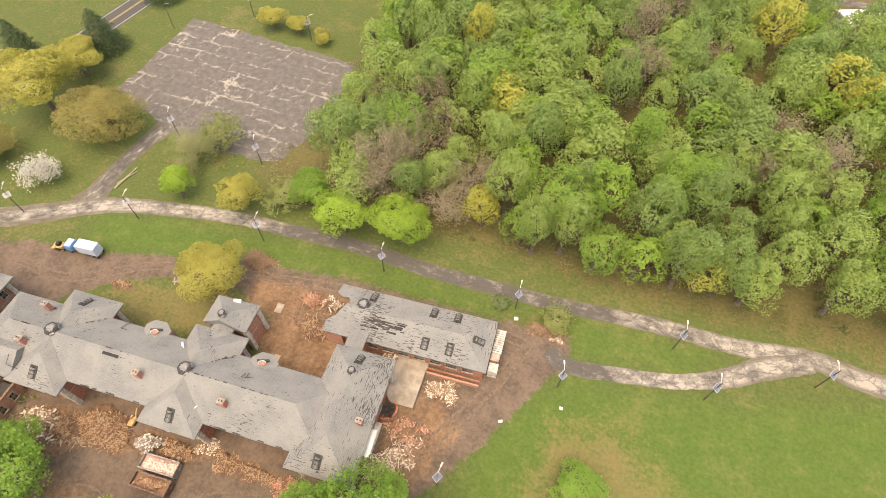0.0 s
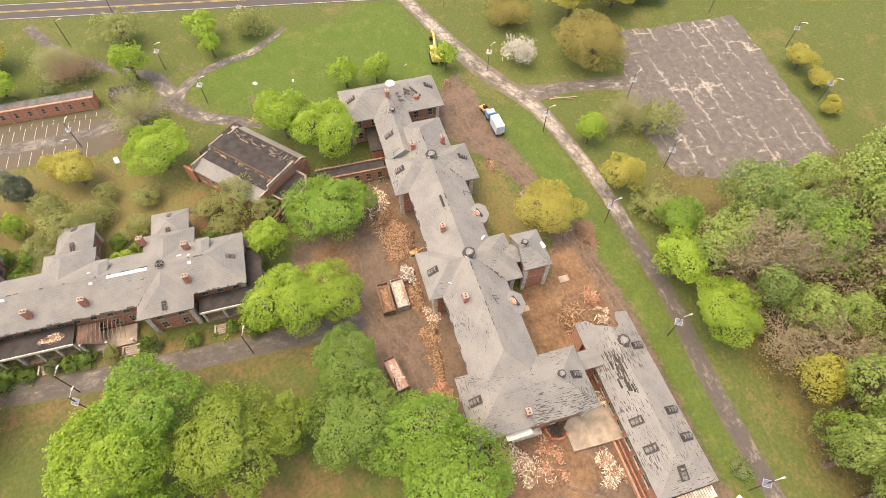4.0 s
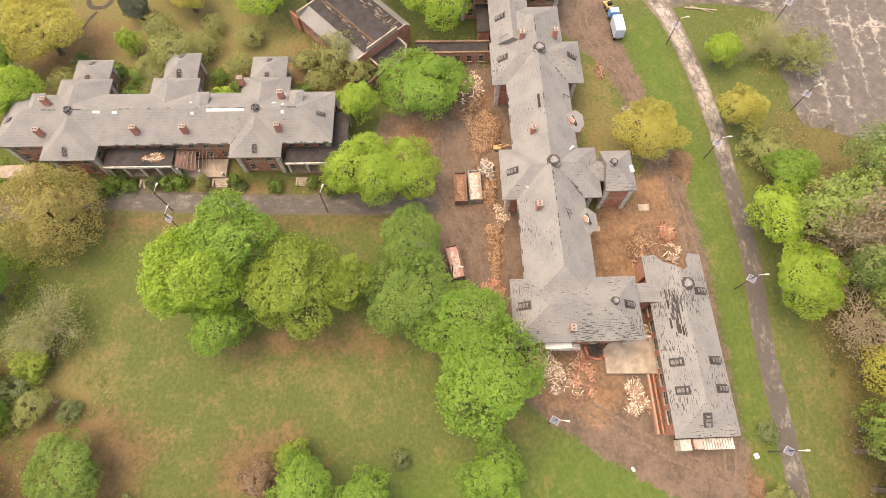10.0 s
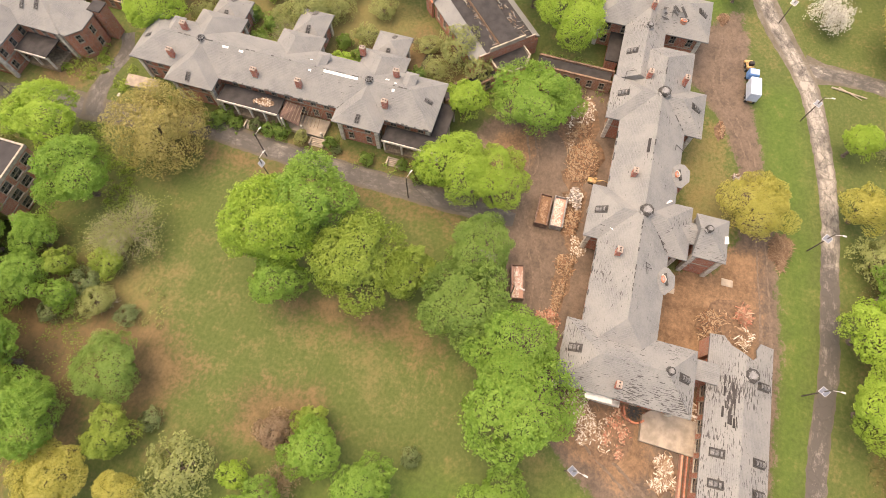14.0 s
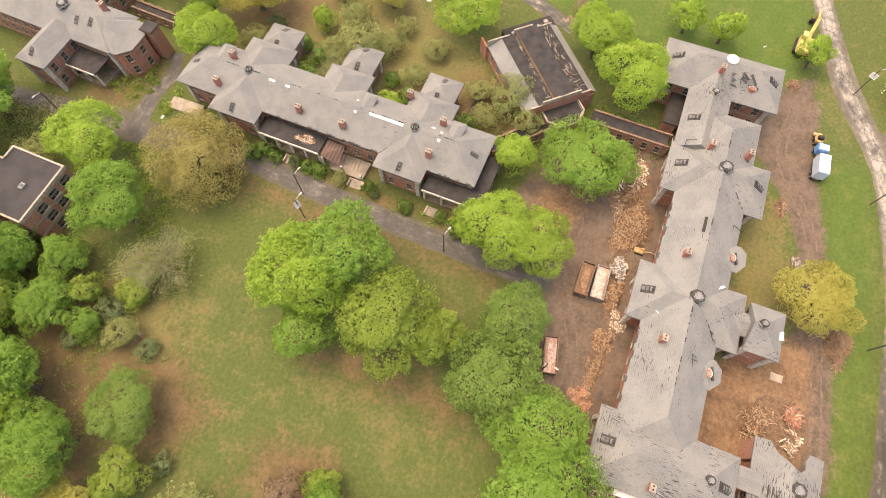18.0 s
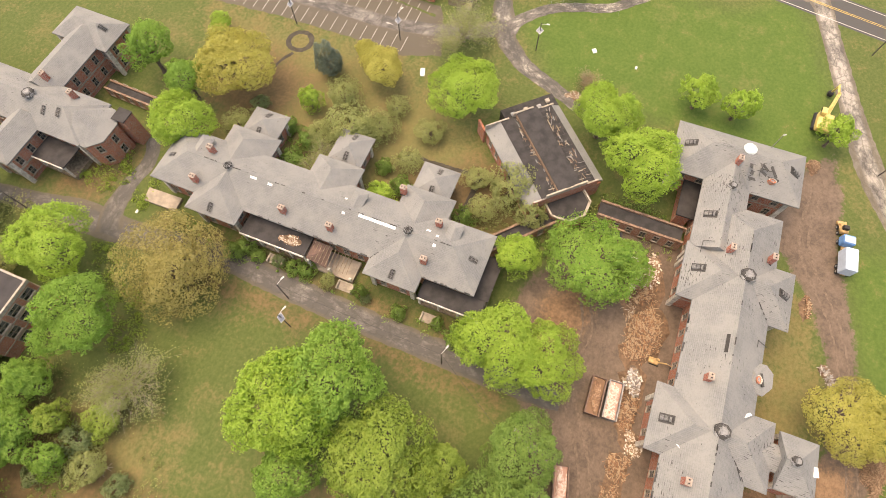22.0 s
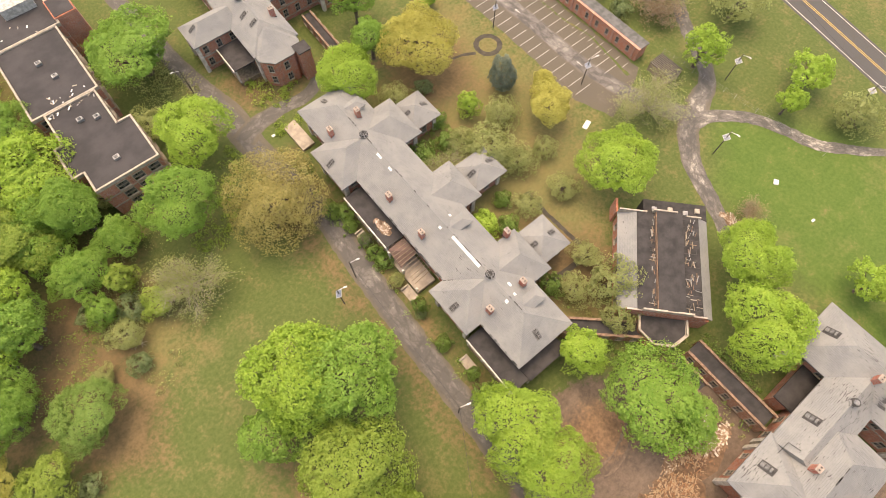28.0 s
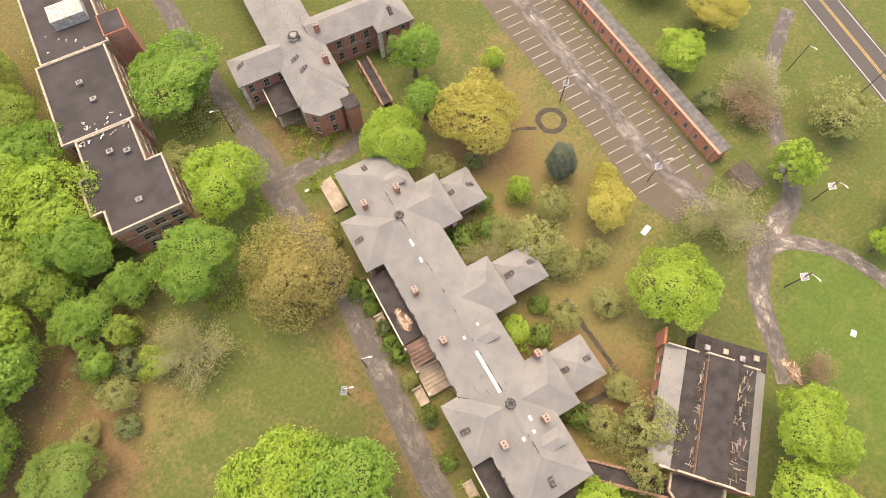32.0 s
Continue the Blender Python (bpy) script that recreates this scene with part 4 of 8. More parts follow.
oval_turret(hall, -2.4, 40.2, 9.8, 15)
oval_turret(hall, -62.6, 37.0, 10.6, 80)
for x, y, rz in ((-66.2, 21.3, 0), (-66.3, 40.9, 180), (-40.5, 27.4, 0), (-40.6, 42.0, 180), (-13.0, 27.4, 0), (-52.0, 27.6, 0), (13.9, 27.4, 0), (14.2, 45.6, 180)):
    add_vent(hall, x, y, rz)
for x, y, z, big in ((-40.8, 34.8, 13.9, 1), (-13.6, 34.9, 13.9, 1), (-58.5, 30.0, 12.8, 0), (-13.5, 46.6, 12.6, 0), (14.1, 42.6, 13.2, 0)):
    add_cupola(hall, x, y, z + A_UP, CUP_BIG if big else CUP_SMALL)
for x, y, z in ((-64.0, 30.0, 12.9), (-45.3, 31.6, 12.5), (-46.3, 39.0, 11.9), (-21.3, 31.8, 12.6), (-4.7, 31.4, 12.4), (18.2, 35.2, 10.9)):
    add_chimney(hall, x, y, z + A_UP)
# torn roof openings, loose sheets and the flat-roofed lean-to
bm = bmesh.new()
for k in range(6):
    u = 15.7 + k * 0.34
    tube(bm, (u, 32.6, 9.16), (u, 34.2, 10.21), 0.06, n=4)
part("bare_rafters", bm, M_TIMBER, hall)
bm = bmesh.new()
for w in box(bm, 15.6, 17.5, 32.6, 34.2, -0.08, 0.03):
    w.co.z += 9.07 + 0.655 * (w.co.y - 32.6)
part("roof_hole", bm, M_DARK, hall, "dark hole where shingles are stripped")
bm = bmesh.new()
box(bm, -63.2, -53.4, 23.4, 25.9, 0, 4.3)
part("lean_to", bm, M_BRICK, hall)
bm = bmesh.new()
box(bm, -63.5, -53.1, 23.0, 26.6, 4.3, 4.6)
part("flat_roof", bm, M_FELT, hall, "black felt roof of the lean-to")
for x, y, z, l, w, rz, rx in ((-13.4, 50.7, 10.85, 1.5, 0.9, 10, 20), (-9.6, 30.1, 11.6, 1.1, 0.5, 60, -25), (-18.1, 39.4, 11.5, 1.3, 0.5, -50, 25), (20.35, 33.2, 8.6, 1.2, 4.6, 2, 0)):
    bm = bmesh.new()
    box(bm, -l / 2, l / 2, -w / 2, w / 2, 0, 0.05)
    p = part("loose_sheet", bm, M_TARP, hall, "pale loose membrane sheet")
    p.matrix_basis = pose(x, y, z + A_UP, rx, 0, rz)
# dark torn strips that show the felt edge
rnd = random.Random(7)
for x, y, z, slope_dir, n in ((-30, 30.2, 11.6, -1, 2), (-20.6, 29.9, 11.4, -1, 3), (2.0, 30.2, 11.6, -1, 2), (-9.5, 38.8, 11.9, 1, 2), (-46.0, 27.2, 11.9, -1, 2), (-31, 39.2, 11.6, 1, 2), (-64.8, 34.2, 13.3, 0, 4), (-4.0, 36.4, 13.2, 1, 3)):
    for k in range(n):
        bm = bmesh.new()
        l = rnd.uniform(1.0, 2.6)
        box(bm, 0, l, -0.055, 0.055, 0, 0.05)
        p = part("torn_strip", bm, M_LOUVRE, hall)
        p.matrix_basis = pose(x + 0.9 * (k // 2), y, z + 0.08 + A_UP, -31 * slope_dir, 0, 0) @ pose(0, 0, 0, 0, 0, (20 if k % 2 else 95) + rnd.uniform(-25, 25))
dish = thing("satellite_dish", "large white faceted dish on the shingle roof", "satellite dish", WARD @ Vector((-67.0, 31.5, 11.3)))
bm = bmesh.new()
lo, hi = [bm.verts.new((*p, 1.2)) for p in ring_poly(10, 1.35)], [bm.verts.new((*p, 1.45)) for p in ring_poly(10, 1.15)]
top = bm.verts.new((0, 0, 1.75))
for k in range(10):
    bm.faces.new((lo[k], lo[(k + 1) % 10], hi[(k + 1) % 10], hi[k]))
    bm.faces.new((hi[k], hi[(k + 1) % 10], top))
bm.faces.new(lo[::-1])
part("dish", bm, plain("dish_paint", (0.46, 0.50, 0.47), 0.5, vary=0.2), dish)
bm = bmesh.new()
slab(bm, ring_poly(10, 0.8), 0.0, 1.2)
part("base", bm, M_LOUVRE, dish)
mast = thing("antenna_mast", "thin white antenna mast on the roof", "antenna", WARD @ Vector((-71.5, 36.5, 8.8)))
bm = bmesh.new()
tube(bm, (0, 0, 0), (0, 0, 5.0), 0.07, n=6)
part("pole", bm, M_METAL, mast)
bm = bmesh.new()
tube(bm, (0, 0, 4.6), (0.3, 0.2, 5.3), 0.16, 0.1, n=6)
part("head", bm, M_TARP, mast)

# the low annex beside it, its corner bitten away
annex = thing("ward_annex", "low brick annex with torn shingles and a bitten-off corner", "building")
annex.matrix_basis = ANNEX
bm = bmesh.new()
E6, R6 = 5.2, 7.3
rim_s = [(3.0, 51.3, E6), (35.5, 51.3, E6)]
ridge_w, ridge_e = (8.6, 56.8, R6), (30.0, 56.8, R6)
bite = [(3.0, 53.4, 5.95), (4.6, 54.6, 6.40), (5.4, 56.0, 6.95), (6.0, 57.0, 7.20), (6.4, 58.2, 6.75), (5.6, 59.0, 6.40), (4.4, 58.8, 6.50), (3.0, 59.6, 6.20)]
v = {p: bm.verts.new(p) for p in rim_s + [ridge_w, ridge_e] + bite + [(3.0, 62.3, E6), (35.5, 62.3, E6)]}
bm.faces.new([v[p] for p in (rim_s[0], rim_s[1], ridge_e, ridge_w, bite[3], bite[2], bite[1], bite[0])])
bm.faces.new([v[p] for p in (rim_s[1], (35.5, 62.3, E6), ridge_e)])
bm.faces.new([v[p] for p in ((35.5, 62.3, E6), (3.0, 62.3, E6), bite[7], bite[6], bite[5], bite[4], bite[3], ridge_w, ridge_e)])
skirt = bmesh.ops.extrude_edge_only(bm, edges=[e for e in bm.edges if e.is_boundary])
for g in skirt["geom"]:
    if isinstance(g, bmesh.types.BMVert):
        g.co.z -= 0.3
bmesh.ops.triangulate(bm, faces=bm.faces[:])
bmesh.ops.recalc_face_normals(bm, faces=bm.faces[:])
bm.normal_update()
if sum(f.normal.z for f in bm.faces) < 0:
    bmesh.ops.reverse_faces(bm, faces=bm.faces[:])
roof_uv(bm)
part("roof", bm, M_ROOF_WORN, annex)
for a0, a1, b0, b1 in ((7.0, 34.8, 52.0, 52.4), (7.0, 34.8, 61.2, 61.6), (34.4, 34.8, 52.4, 61.2), (7.0, 7.4, 52.4, 61.2)):
    bm = bmesh.new()
    box(bm, a0, a1, b0, b1, 0, 4.95)
    part("wall", bm, M_BRICK, annex)
for k in range(8):
    w = use("window", WIN_WIDE[0], annex, pose(9.5 + 3.2 * k, 52.0, 1.8))
    use("pane", WIN_WIDE[1], w, Matrix.Identity(4))
    w = use("window", WIN_WIDE[0], annex, pose(9.5 + 3.2 * k, 61.6, 1.8, 0, 0, 180))
    use("pane", WIN_WIDE[1], w, Matrix.Identity(4))
for x, y, rz in ((23.1, 53.6, 0), (27.9, 53.7, 0), (23.0, 60.3, 180), (27.8, 60.5, 180), (32.8, 56.8, 90), (10.4, 60.5, 180)):
    add_vent(annex, x, y, rz)
add_cupola(annex, 9.2, 58.0, 6.9, CUP_BIG)
patch_rng = random.Random(23)
for k in range(34):
    bm = bmesh.new()
    y = patch_rng.triangular(53.6, 56.4, 55.2)
    m = pose(patch_rng.triangular(8.5, 19.5, 14.5), y, E6 + (R6 - E6) / 5.5 * (y - 51.3) + 0.012, math.degrees(math.atan((R6 - E6) / 5.5)), 0, 0)
    l, w = patch_rng.uniform(0.7, 2.4), patch_rng.uniform(0.12, 0.36)
    box(bm, -l / 2, l / 2, -w / 2, w / 2, 0, 0.012 + 0.0006 * k, m)
    part("torn_patch", bm, M_FELT, annex, "dark felt where shingles are ripped away")
bm = bmesh.new()
box(bm, 3.2, 6.6, 51.6, 53.4, 0, 4.9)
part("broken_wall", bm, M_BRICK_PALE, annex, "ragged broken brick end wall")
porch = thing("porch", "small porch with a battered white slatted roof", "porch", (35.5, 52.6, 0))
porch.matrix_basis = ANNEX @ porch.matrix_basis
for k in range(11):
    bm = bmesh.new()
    box(bm, 0.1, 1.9, 4.2 + k * 0.47, 4.55 + k * 0.47, 2.9, 3.0)
    part("slat", bm, M_WHITE, porch)
bm = bmesh.new()
box(bm, 0.1, 1.7, 2.4, 4.0, 0, 3.2)
part("brick_box", bm, M_BRICK, porch)
bm = bmesh.new()
box(bm, 0.1, 1.9, 0.3, 2.2, 0, 2.6)
part("white_box", bm, M_WHITE, porch)
for yy in (4.4, 9.2):
    bm = bmesh.new()
    tube(bm, (1.7, yy, 0), (1.7, yy, 2.9), 0.08, n=6)
    part("post", bm, M_WHITE, porch)
link_roof = thing("roof_link", "small shingled link roof between block and annex", "roof link")
link_roof.matrix_basis = ANNEX
bm = bmesh.new()
hip(bm, 8.6, 12.2, 46.8, 52.8, 6.3, 0.3, "y", (0, 0), 0.2)
roof_uv(bm)
part("roof", bm, M_ROOF, link_roof)
bm = bmesh.new()
box(bm, 8.9, 11.9, 47.6, 52.0, 0, 6.1)
part("wall", bm, M_BRICK, link_roof)

# the dormitory
C_EAVE, C_PITCH, C_UP = 7.7, 0.55, -2.7
lodge = thing("dormitory", "long brick dormitory with a sound grey shingle roof", "building")
lodge.matrix_basis = DORM
C_WINGS = [(-33.2, -20.6, -75, -7.2, "y"), (-27, -17.2, -65, -54, "x", (0, 1)), (-27, -17.4, -27.6, -17.2, "x", (0, 1)), (-37.6, -27, -66, -55.0, "x", (0.7, 0)), (-37.6, -27, -46.4, -36.4, "x", (0.7, 0)), (-37.6, -27, -27.2, -17, "x", (0.7, 0)),
           (-44.2, -36.6, -65, -57.0, "x"), (-45.8, -37.6, -45.4, -38, "x"), (-44.6, -36.8, -26.5, -18.7, "x")]
C_DROP = (0.5, 0.5, 0.5, 2.2, 2.2, 2.2)
wing_roofs(lodge, C_WINGS, C_EAVE, C_PITCH, M_ROOF_C, C_DROP)
wing_walls(lodge, C_WINGS, C_EAVE, 1.2, (1.2, 4.7), M_BRICK, 2.8, drop=C_DROP)
for x, y, z in ((-26.9, -59.6, 13.7), (-26.9, -22.3, 13.7)):
    add_cupola(lodge, x, y, z + C_UP - 0.25, CUP_BARE)
for x, y, z in ((-29.0, -64.6, 12.9), (-22.6, -65.1, 11.6), (-22.8, -46.1, 11.7), (-22.8, -36.3, 11.7), (-23.0, -17.7, 11.8), (-30.7, -17.8, 12.0), (-35.4, -27.0, 10.6)):
    add_chimney(lodge, x, y, z + C_UP, 90)
for x, y, rz in ((-26.0, -72.4, 0), (-18.7, -59.8, 90), (-18.9, -22.3, 90), (-26.6, -9.6, 180), (-42.8, -22.4, 270), (-42.4, -60.8, 270), (-44.0, -41.7, 270), (-38.2, -61.0, 90), (-39.4, -41.6, 90), (-38.4, -22.6, 90)):
    add_vent(lodge, x, y, rz, 0.95, True)
for x, y, z in ((-29.6, -67.2, 9.6), (-29.4, -33.7, 9.7), (-29.8, -14.6, 9.5)):
    bm = bmesh.new()
    box(bm, x - 1.9, x + 1.0, y - 1.1, y + 1.1, z - 1.2, z + 0.5)
    d = part("dormer", bm, M_WHITE, lodge)
    bm = bmesh.new()
    hip(bm, x - 2.2, x + 2.2, y - 1.4, y + 1.4, z + 0.52, 0.5, "x", (1, 0), 0.15)
    roof_uv(bm)
    part("dormer_roof", bm, M_ROOF_C, d)
for x0, x1, y0, y1 in ((-26.75, -26.25, -32.0, -24.6), (-26.5, -26.1, -50.8, -49.8), (-26.3, -25.8, -17.2, -16.6), (-28.9, -28.4, -19.4, -18.6), (-28.3, -27.8, -17.3, -16.8), (-26.2, -25.8, -35.2, -34.6), (-29.4, -29.0, -36.2, -35.7), (-26.6, -26.2, -54.6, -53.2)):
    bm = bmesh.new()
    v = box(bm, x0, x1, y0, y1, 0, 0.05)
    for w in v:
        w.co.z += C_EAVE + C_PITCH * min(w.co.x + 33.2, -20.6 - w.co.x) + 0.03
    part("patch", bm, M_TARP, lodge, "pale repair membrane on the ridge")


# lifted and missing shingles along the ridges, valleys and eaves
tear = random.Random(31)


def torn_edge(parent, a, b, count, width=0.22):
    a, b = Vector(a), Vector(b)
    d = b - a
    m = d.to_track_quat("X", "Z").to_matrix().to_4x4()
    for k in range(count):
        l = tear.uniform(0.25, 1.3)
        bm = bmesh.new()
        box(bm, 0, l, -width / 2 * tear.uniform(0.4, 1), width / 2 * tear.uniform(0.4, 1), -0.05, 0.05)
        t = part("torn_shingle", bm, M_LOUVRE, parent)
        t.matrix_basis = Matrix.Translation(a + d * tear.uniform(0.0, 0.97) + Vector((0, 0, 0.03))) @ m


torn_edge(lodge, (-26.9, -70, 11.16), (-26.9, -13, 11.16), 22)
torn_edge(lodge, (-20.7, -53.5, 7.76), (-20.7, -28, 7.76), 16, 0.35)
torn_edge(lodge, (-20.7, -17, 7.76), (-20.7, -8, 7.76), 7, 0.35)
torn_edge(lodge, (-26.8, -59.6, 10.40), (-20.6, -54.2, 7.80), 5)
torn_edge(lodge, (-26.8, -22.3, 10.40), (-20.6, -27.4, 7.80), 6)
torn_edge(hall, (-54, 34.45, 12.81), (6, 34.45, 12.81), 20)
torn_edge(hall, (-33, 28.0, 8.68), (-19.5, 28.0, 8.68), 7, 0.3)
torn_edge(hall, (-7, 28.0, 8.68), (8, 28.0, 8.68), 8, 0.3)
torn_edge(hall, (-7.7, 41.0, 8.72), (-13.2, 35.4, 12.05), 6)
torn_edge(hall, (-34.9, 41.0, 8.72), (-40.2, 35.4, 12.05), 5)
torn_edge(hall, (8.6, 41.0, 8.72), (14.2, 35.6, 12.05), 5)
bm = bmesh.new()
v = box(bm, -29.4, -26.2, 33.3, 33.75, 0, 0.08)
for w in v:
    w.co.z += A_EAVE + A_PITCH * (w.co.y - 27.9) + 0.02
part("roof_slit", bm, M_DARK, hall, "long dark slit torn in the shingles")
for k in range(6):
    bm = bmesh.new()
    l = tear.uniform(1.0, 2.6)
    v = box(bm, -l / 2, l / 2, -0.3, 0.3, 0, 0.05)
    t = part("torn_shingle", bm, M_LOUVRE, hall)
    t.matrix_basis = pose(-62.5 + tear.uniform(-2.2, 2), 33.6 + tear.uniform(-1.4, 3), 12.1, 0, 30, tear.uniform(0, 180))


def porch_range(name, x0, x1, y0, y1, z, ground_plan):
    """A one-storey porch: felt roof with a pale gutter, square posts, floor and front wall."""
    p = thing(name, "open porch with a black felt roof on white posts", "porch")
    p.matrix_basis = ground_plan
    bm = bmesh.new()
    box(bm, x0, x1, y0, y1, z, z + 0.25)
    part("roof", bm, M_FELT, p)
    bm = bmesh.new()
    box(bm, x1, x1 + 0.22, y0, y1, z - 0.25, z + 0.32)
    part("gutter", bm, M_WHITE, p)
    bm = bmesh.new()
    box(bm, x0, x1 - 0.2, y0 + 0.1, y1 - 0.1, 0, 1.1)
    part("deck", bm, M_TIMBER, p)
    n = max(2, int((y1 - y0) / 3.4))
    for k in range(n + 1):
        y = y0 + 0.3 + (y1 - y0 - 0.6) * k / n
        bm = bmesh.new()
        box(bm, x1 - 0.5, x1 - 0.1, y - 0.2, y + 0.2, 1.1, z)
        part("post", bm, M_WHITE, p)
    return p


porch_range("porch", -21.2, -17.0, -53.6, -39.8, 5.2, DORM)
porch_range("porch", -21.2, -17.5, -17.0, -5.0, 5.0, DORM)
side_porch = thing("porch", "felt-roofed side porch with a collapsed edge", "porch")
side_porch.matrix_basis = DORM
bm = bmesh.new()
box(bm, -30.0, -21.3, -7.7, -4.6, 4.8, 5.0)
part("roof", bm, M_FELT, side_porch)
for x in (-29.6, -25.5, -21.8):
    bm = bmesh.new()
    box(bm, x - 0.18, x + 0.18, -5.1, -4.74, 0, 4.8)
    part("post", bm, M_WHITE, side_porch)
broken = thing("collapsed_porch", "collapsed porch bay with bare joists and a sagging sheet", "porch", (-19.0, -35.0, 0))
broken.matrix_basis = DORM @ broken.matrix_basis
for k in range(12):
    bm = bmesh.new()
    tube(bm, (-1.9, -4.2 + k * 0.72, 5.0), (1.9, -4.4 + k * 0.72, 4.6 - 0.12 * k), 0.07, n=4)
    part("joist", bm, M_TIMBER, broken)
bm = bmesh.new()
v = box(bm, -1.9, 1.9, -4.6, -0.8, 0, 0.08)
for w in v:
    w.co.z += 5.0 - 0.55 * max(0, w.co.x + w.co.y + 3.2)
part("sagging_sheet", bm, plain("rusty_sheet", (0.14, 0.085, 0.065), 0.8), broken)
bm = bmesh.new()
box(bm, -2.1, 2.2, -4.6, 4.6, 0, 1.0)
part("deck", bm, M_SLAB, broken)
for k in range(3):
    bm = bmesh.new()
    box(bm, 1.8, 2.2, -4.4 + k * 4.2, -4.0 + k * 4.2, 1.0, 4.5 - 1.1 * k)
    part("post", bm, M_WHITE, broken)
for y in (-46.5, -31.4, -14.0):
    st = thing("entrance_steps", "broad concrete entrance steps", "steps", (-15.8, y, 0))
    st.matrix_basis = DORM @ st.matrix_basis
    for k in range(5):
        bm = bmesh.new()
        box(bm, -0.7 + k * 0.34, -0.36 + k * 0.34, -1.3, 1.3, 0, 0.9 - k * 0.18)
        part("step", bm, M_SLAB, st)
    for s in (-1.5, 1.5):
        bm = bmesh.new()
        box(bm, -0.7, 1.1, s - 0.16, s + 0.16, 0, 1.0)
        part("cheek_wall", bm, M_STONE, st)
bm = bmesh.new()
slab(bm, [(-20.4, -79.0), (-17.4, -78.4), (-17.6, -71.0), (-20.6, -71.2)], 0, 0.7)
tagged(link("loading_dock", bm, M_SLAB), "bare pale concrete loading dock", "loading dock").matrix_basis = DORM

# the assembly hall, turned against the other buildings
chapel = thing("assembly_hall", "brick assembly hall with a ruined black monitor roof", "building", (-57.93, -5.7, 0), 44.1)
hl, hw = 10.2, 8.8


def chapel_part(name, material, label, *boxes):
    bm = bmesh.new()
    for b in boxes:
        box(bm, *b)
    return part(name, bm, material, chapel, label)


M_RUST = plain("rusty_flashing", (0.20, 0.125, 0.085), 0.85, vary=0.5, scale=2.5)
hall_rng = random.Random(19)
for s, strip in ((-1, 3.4), (1, 2.2)):
    y0, y1 = sorted((s * (hw - 0.5), s * (hw - 0.9)))
    chapel_part("side_wall", M_BRICK, "", (-hl + 0.3, hl - 0.3, y0, y1, 0, 5.0))
    bm = bmesh.new()
    lo, hi = s * hw, s * (hw - strip)
    vv = [bm.verts.new(p) for p in ((-hl, lo, 5.0), (hl, lo, 5.0), (hl, hi, 6.3), (-hl, hi, 6.3), (-hl, lo, 4.75), (hl, lo, 4.75), (hl, hi, 6.05), (-hl, hi, 6.05))]
    for f in ((0, 1, 2, 3), (4, 5, 6, 7), (0, 1, 5, 4), (2, 3, 7, 6), (1, 2, 6, 5), (3, 0, 4, 7)):
        bm.faces.new([vv[i] for i in f])
    bmesh.ops.recalc_face_normals(bm, faces=bm.faces[:])
    roof_uv(bm)
    part("side_roof", bm, M_ROOF_C, chapel)
    y0, y1 = sorted((s * (hw - strip), s * 2.4 + 0.6))
    chapel_part("aisle_roof", M_FELT, "black felt aisle roof strewn with debris", (-hl, hl, y0, y1, 5.9, 6.4))
    for k in range(6):
        w = use("window", WIN[0], chapel, pose(-hl + 2 + k * 3.2, s * (hw - 0.5), 1.6, 0, 0, 180 if s > 0 else 0))
        use("pane", WIN[1], w, Matrix.Identity(4))
# stripped purlins, curled flashing and scraps along both edges of the monitor
for k in range(130):
    x, s = hall_rng.uniform(-hl + 0.6, hl - 0.6), hall_rng.choice((-1, -1, 1, 1, 1))
    l, w = hall_rng.uniform(0.3, 1.5), hall_rng.uniform(0.05, 0.18)
    bm = bmesh.new()
    box(bm, -l / 2, l / 2, -w / 2, w / 2, 0, hall_rng.uniform(0.05, 0.16))
    d = part("roof_scrap", bm, hall_rng.choice((M_RUST, M_RUST, M_LOUVRE, M_TIMBER, M_METAL, M_STONE)), chapel)
    d.matrix_basis = pose(x, (-2.3 if s < 0 else 4.0) + hall_rng.uniform(-0.35, 0.35 + (1.6 if s > 0 else 0)), 6.41, 0, 0, hall_rng.choice((0, 0, 10, 85, -20)) + hall_rng.uniform(-8, 8))
for k in range(14):
    chapel_part("purlin", M_LOUVRE, "", (-hl + 0.9 + k * 1.42, -hl + 0.98 + k * 1.42, 3.4, 6.4, 6.405, 6.48))
chapel_part("monitor", M_RUST, "clerestory wall with rusty peeling paint", (-hl + 0.1, hl - 0.1, -1.9, 3.0, 6.4, 7.1))
bm = bmesh.new()
hip(bm, -hl, hl, -1.75, 3.15, 7.35, 0.10, "x", (0, 0), 0.22)
part("monitor_roof", bm, M_FELT, chapel)
for b in ((-hl - 0.2, -hl + 0.1, -hw, -3.4, 4.7, 6.6), (-hl - 0.2, -hl + 0.1, -2.4, 2.2, 6.4, 7.7), (-hl - 0.2, -hl + 0.1, 4.4, 7.2, 4.7, 6.5)):
    chapel_part("end_parapet", M_STONE, "cream coping on the gable", b)
chapel_part("end_parapet", M_STONE, "cream coping on the gable", (hl - 0.1, hl + 0.22, -4.6, 4.6, 6.4, 7.5))
chapel_part("end_parapet", M_BRICK, "brick gable shoulder", (hl - 0.15, hl + 0.2, -hw + 1.5, hw - 1.5, 4.7, 6.4))
chapel_part("end_wall", M_BRICK, "", (-hl - 0.2, -hl + 0.2, -hw + 0.5, hw - 0.5, 0, 4.7))
chapel_part("end_wall", M_BRICK, "", (hl - 0.2, hl + 0.2, -hw + 0.5, hw - 0.5, 0, 4.7))
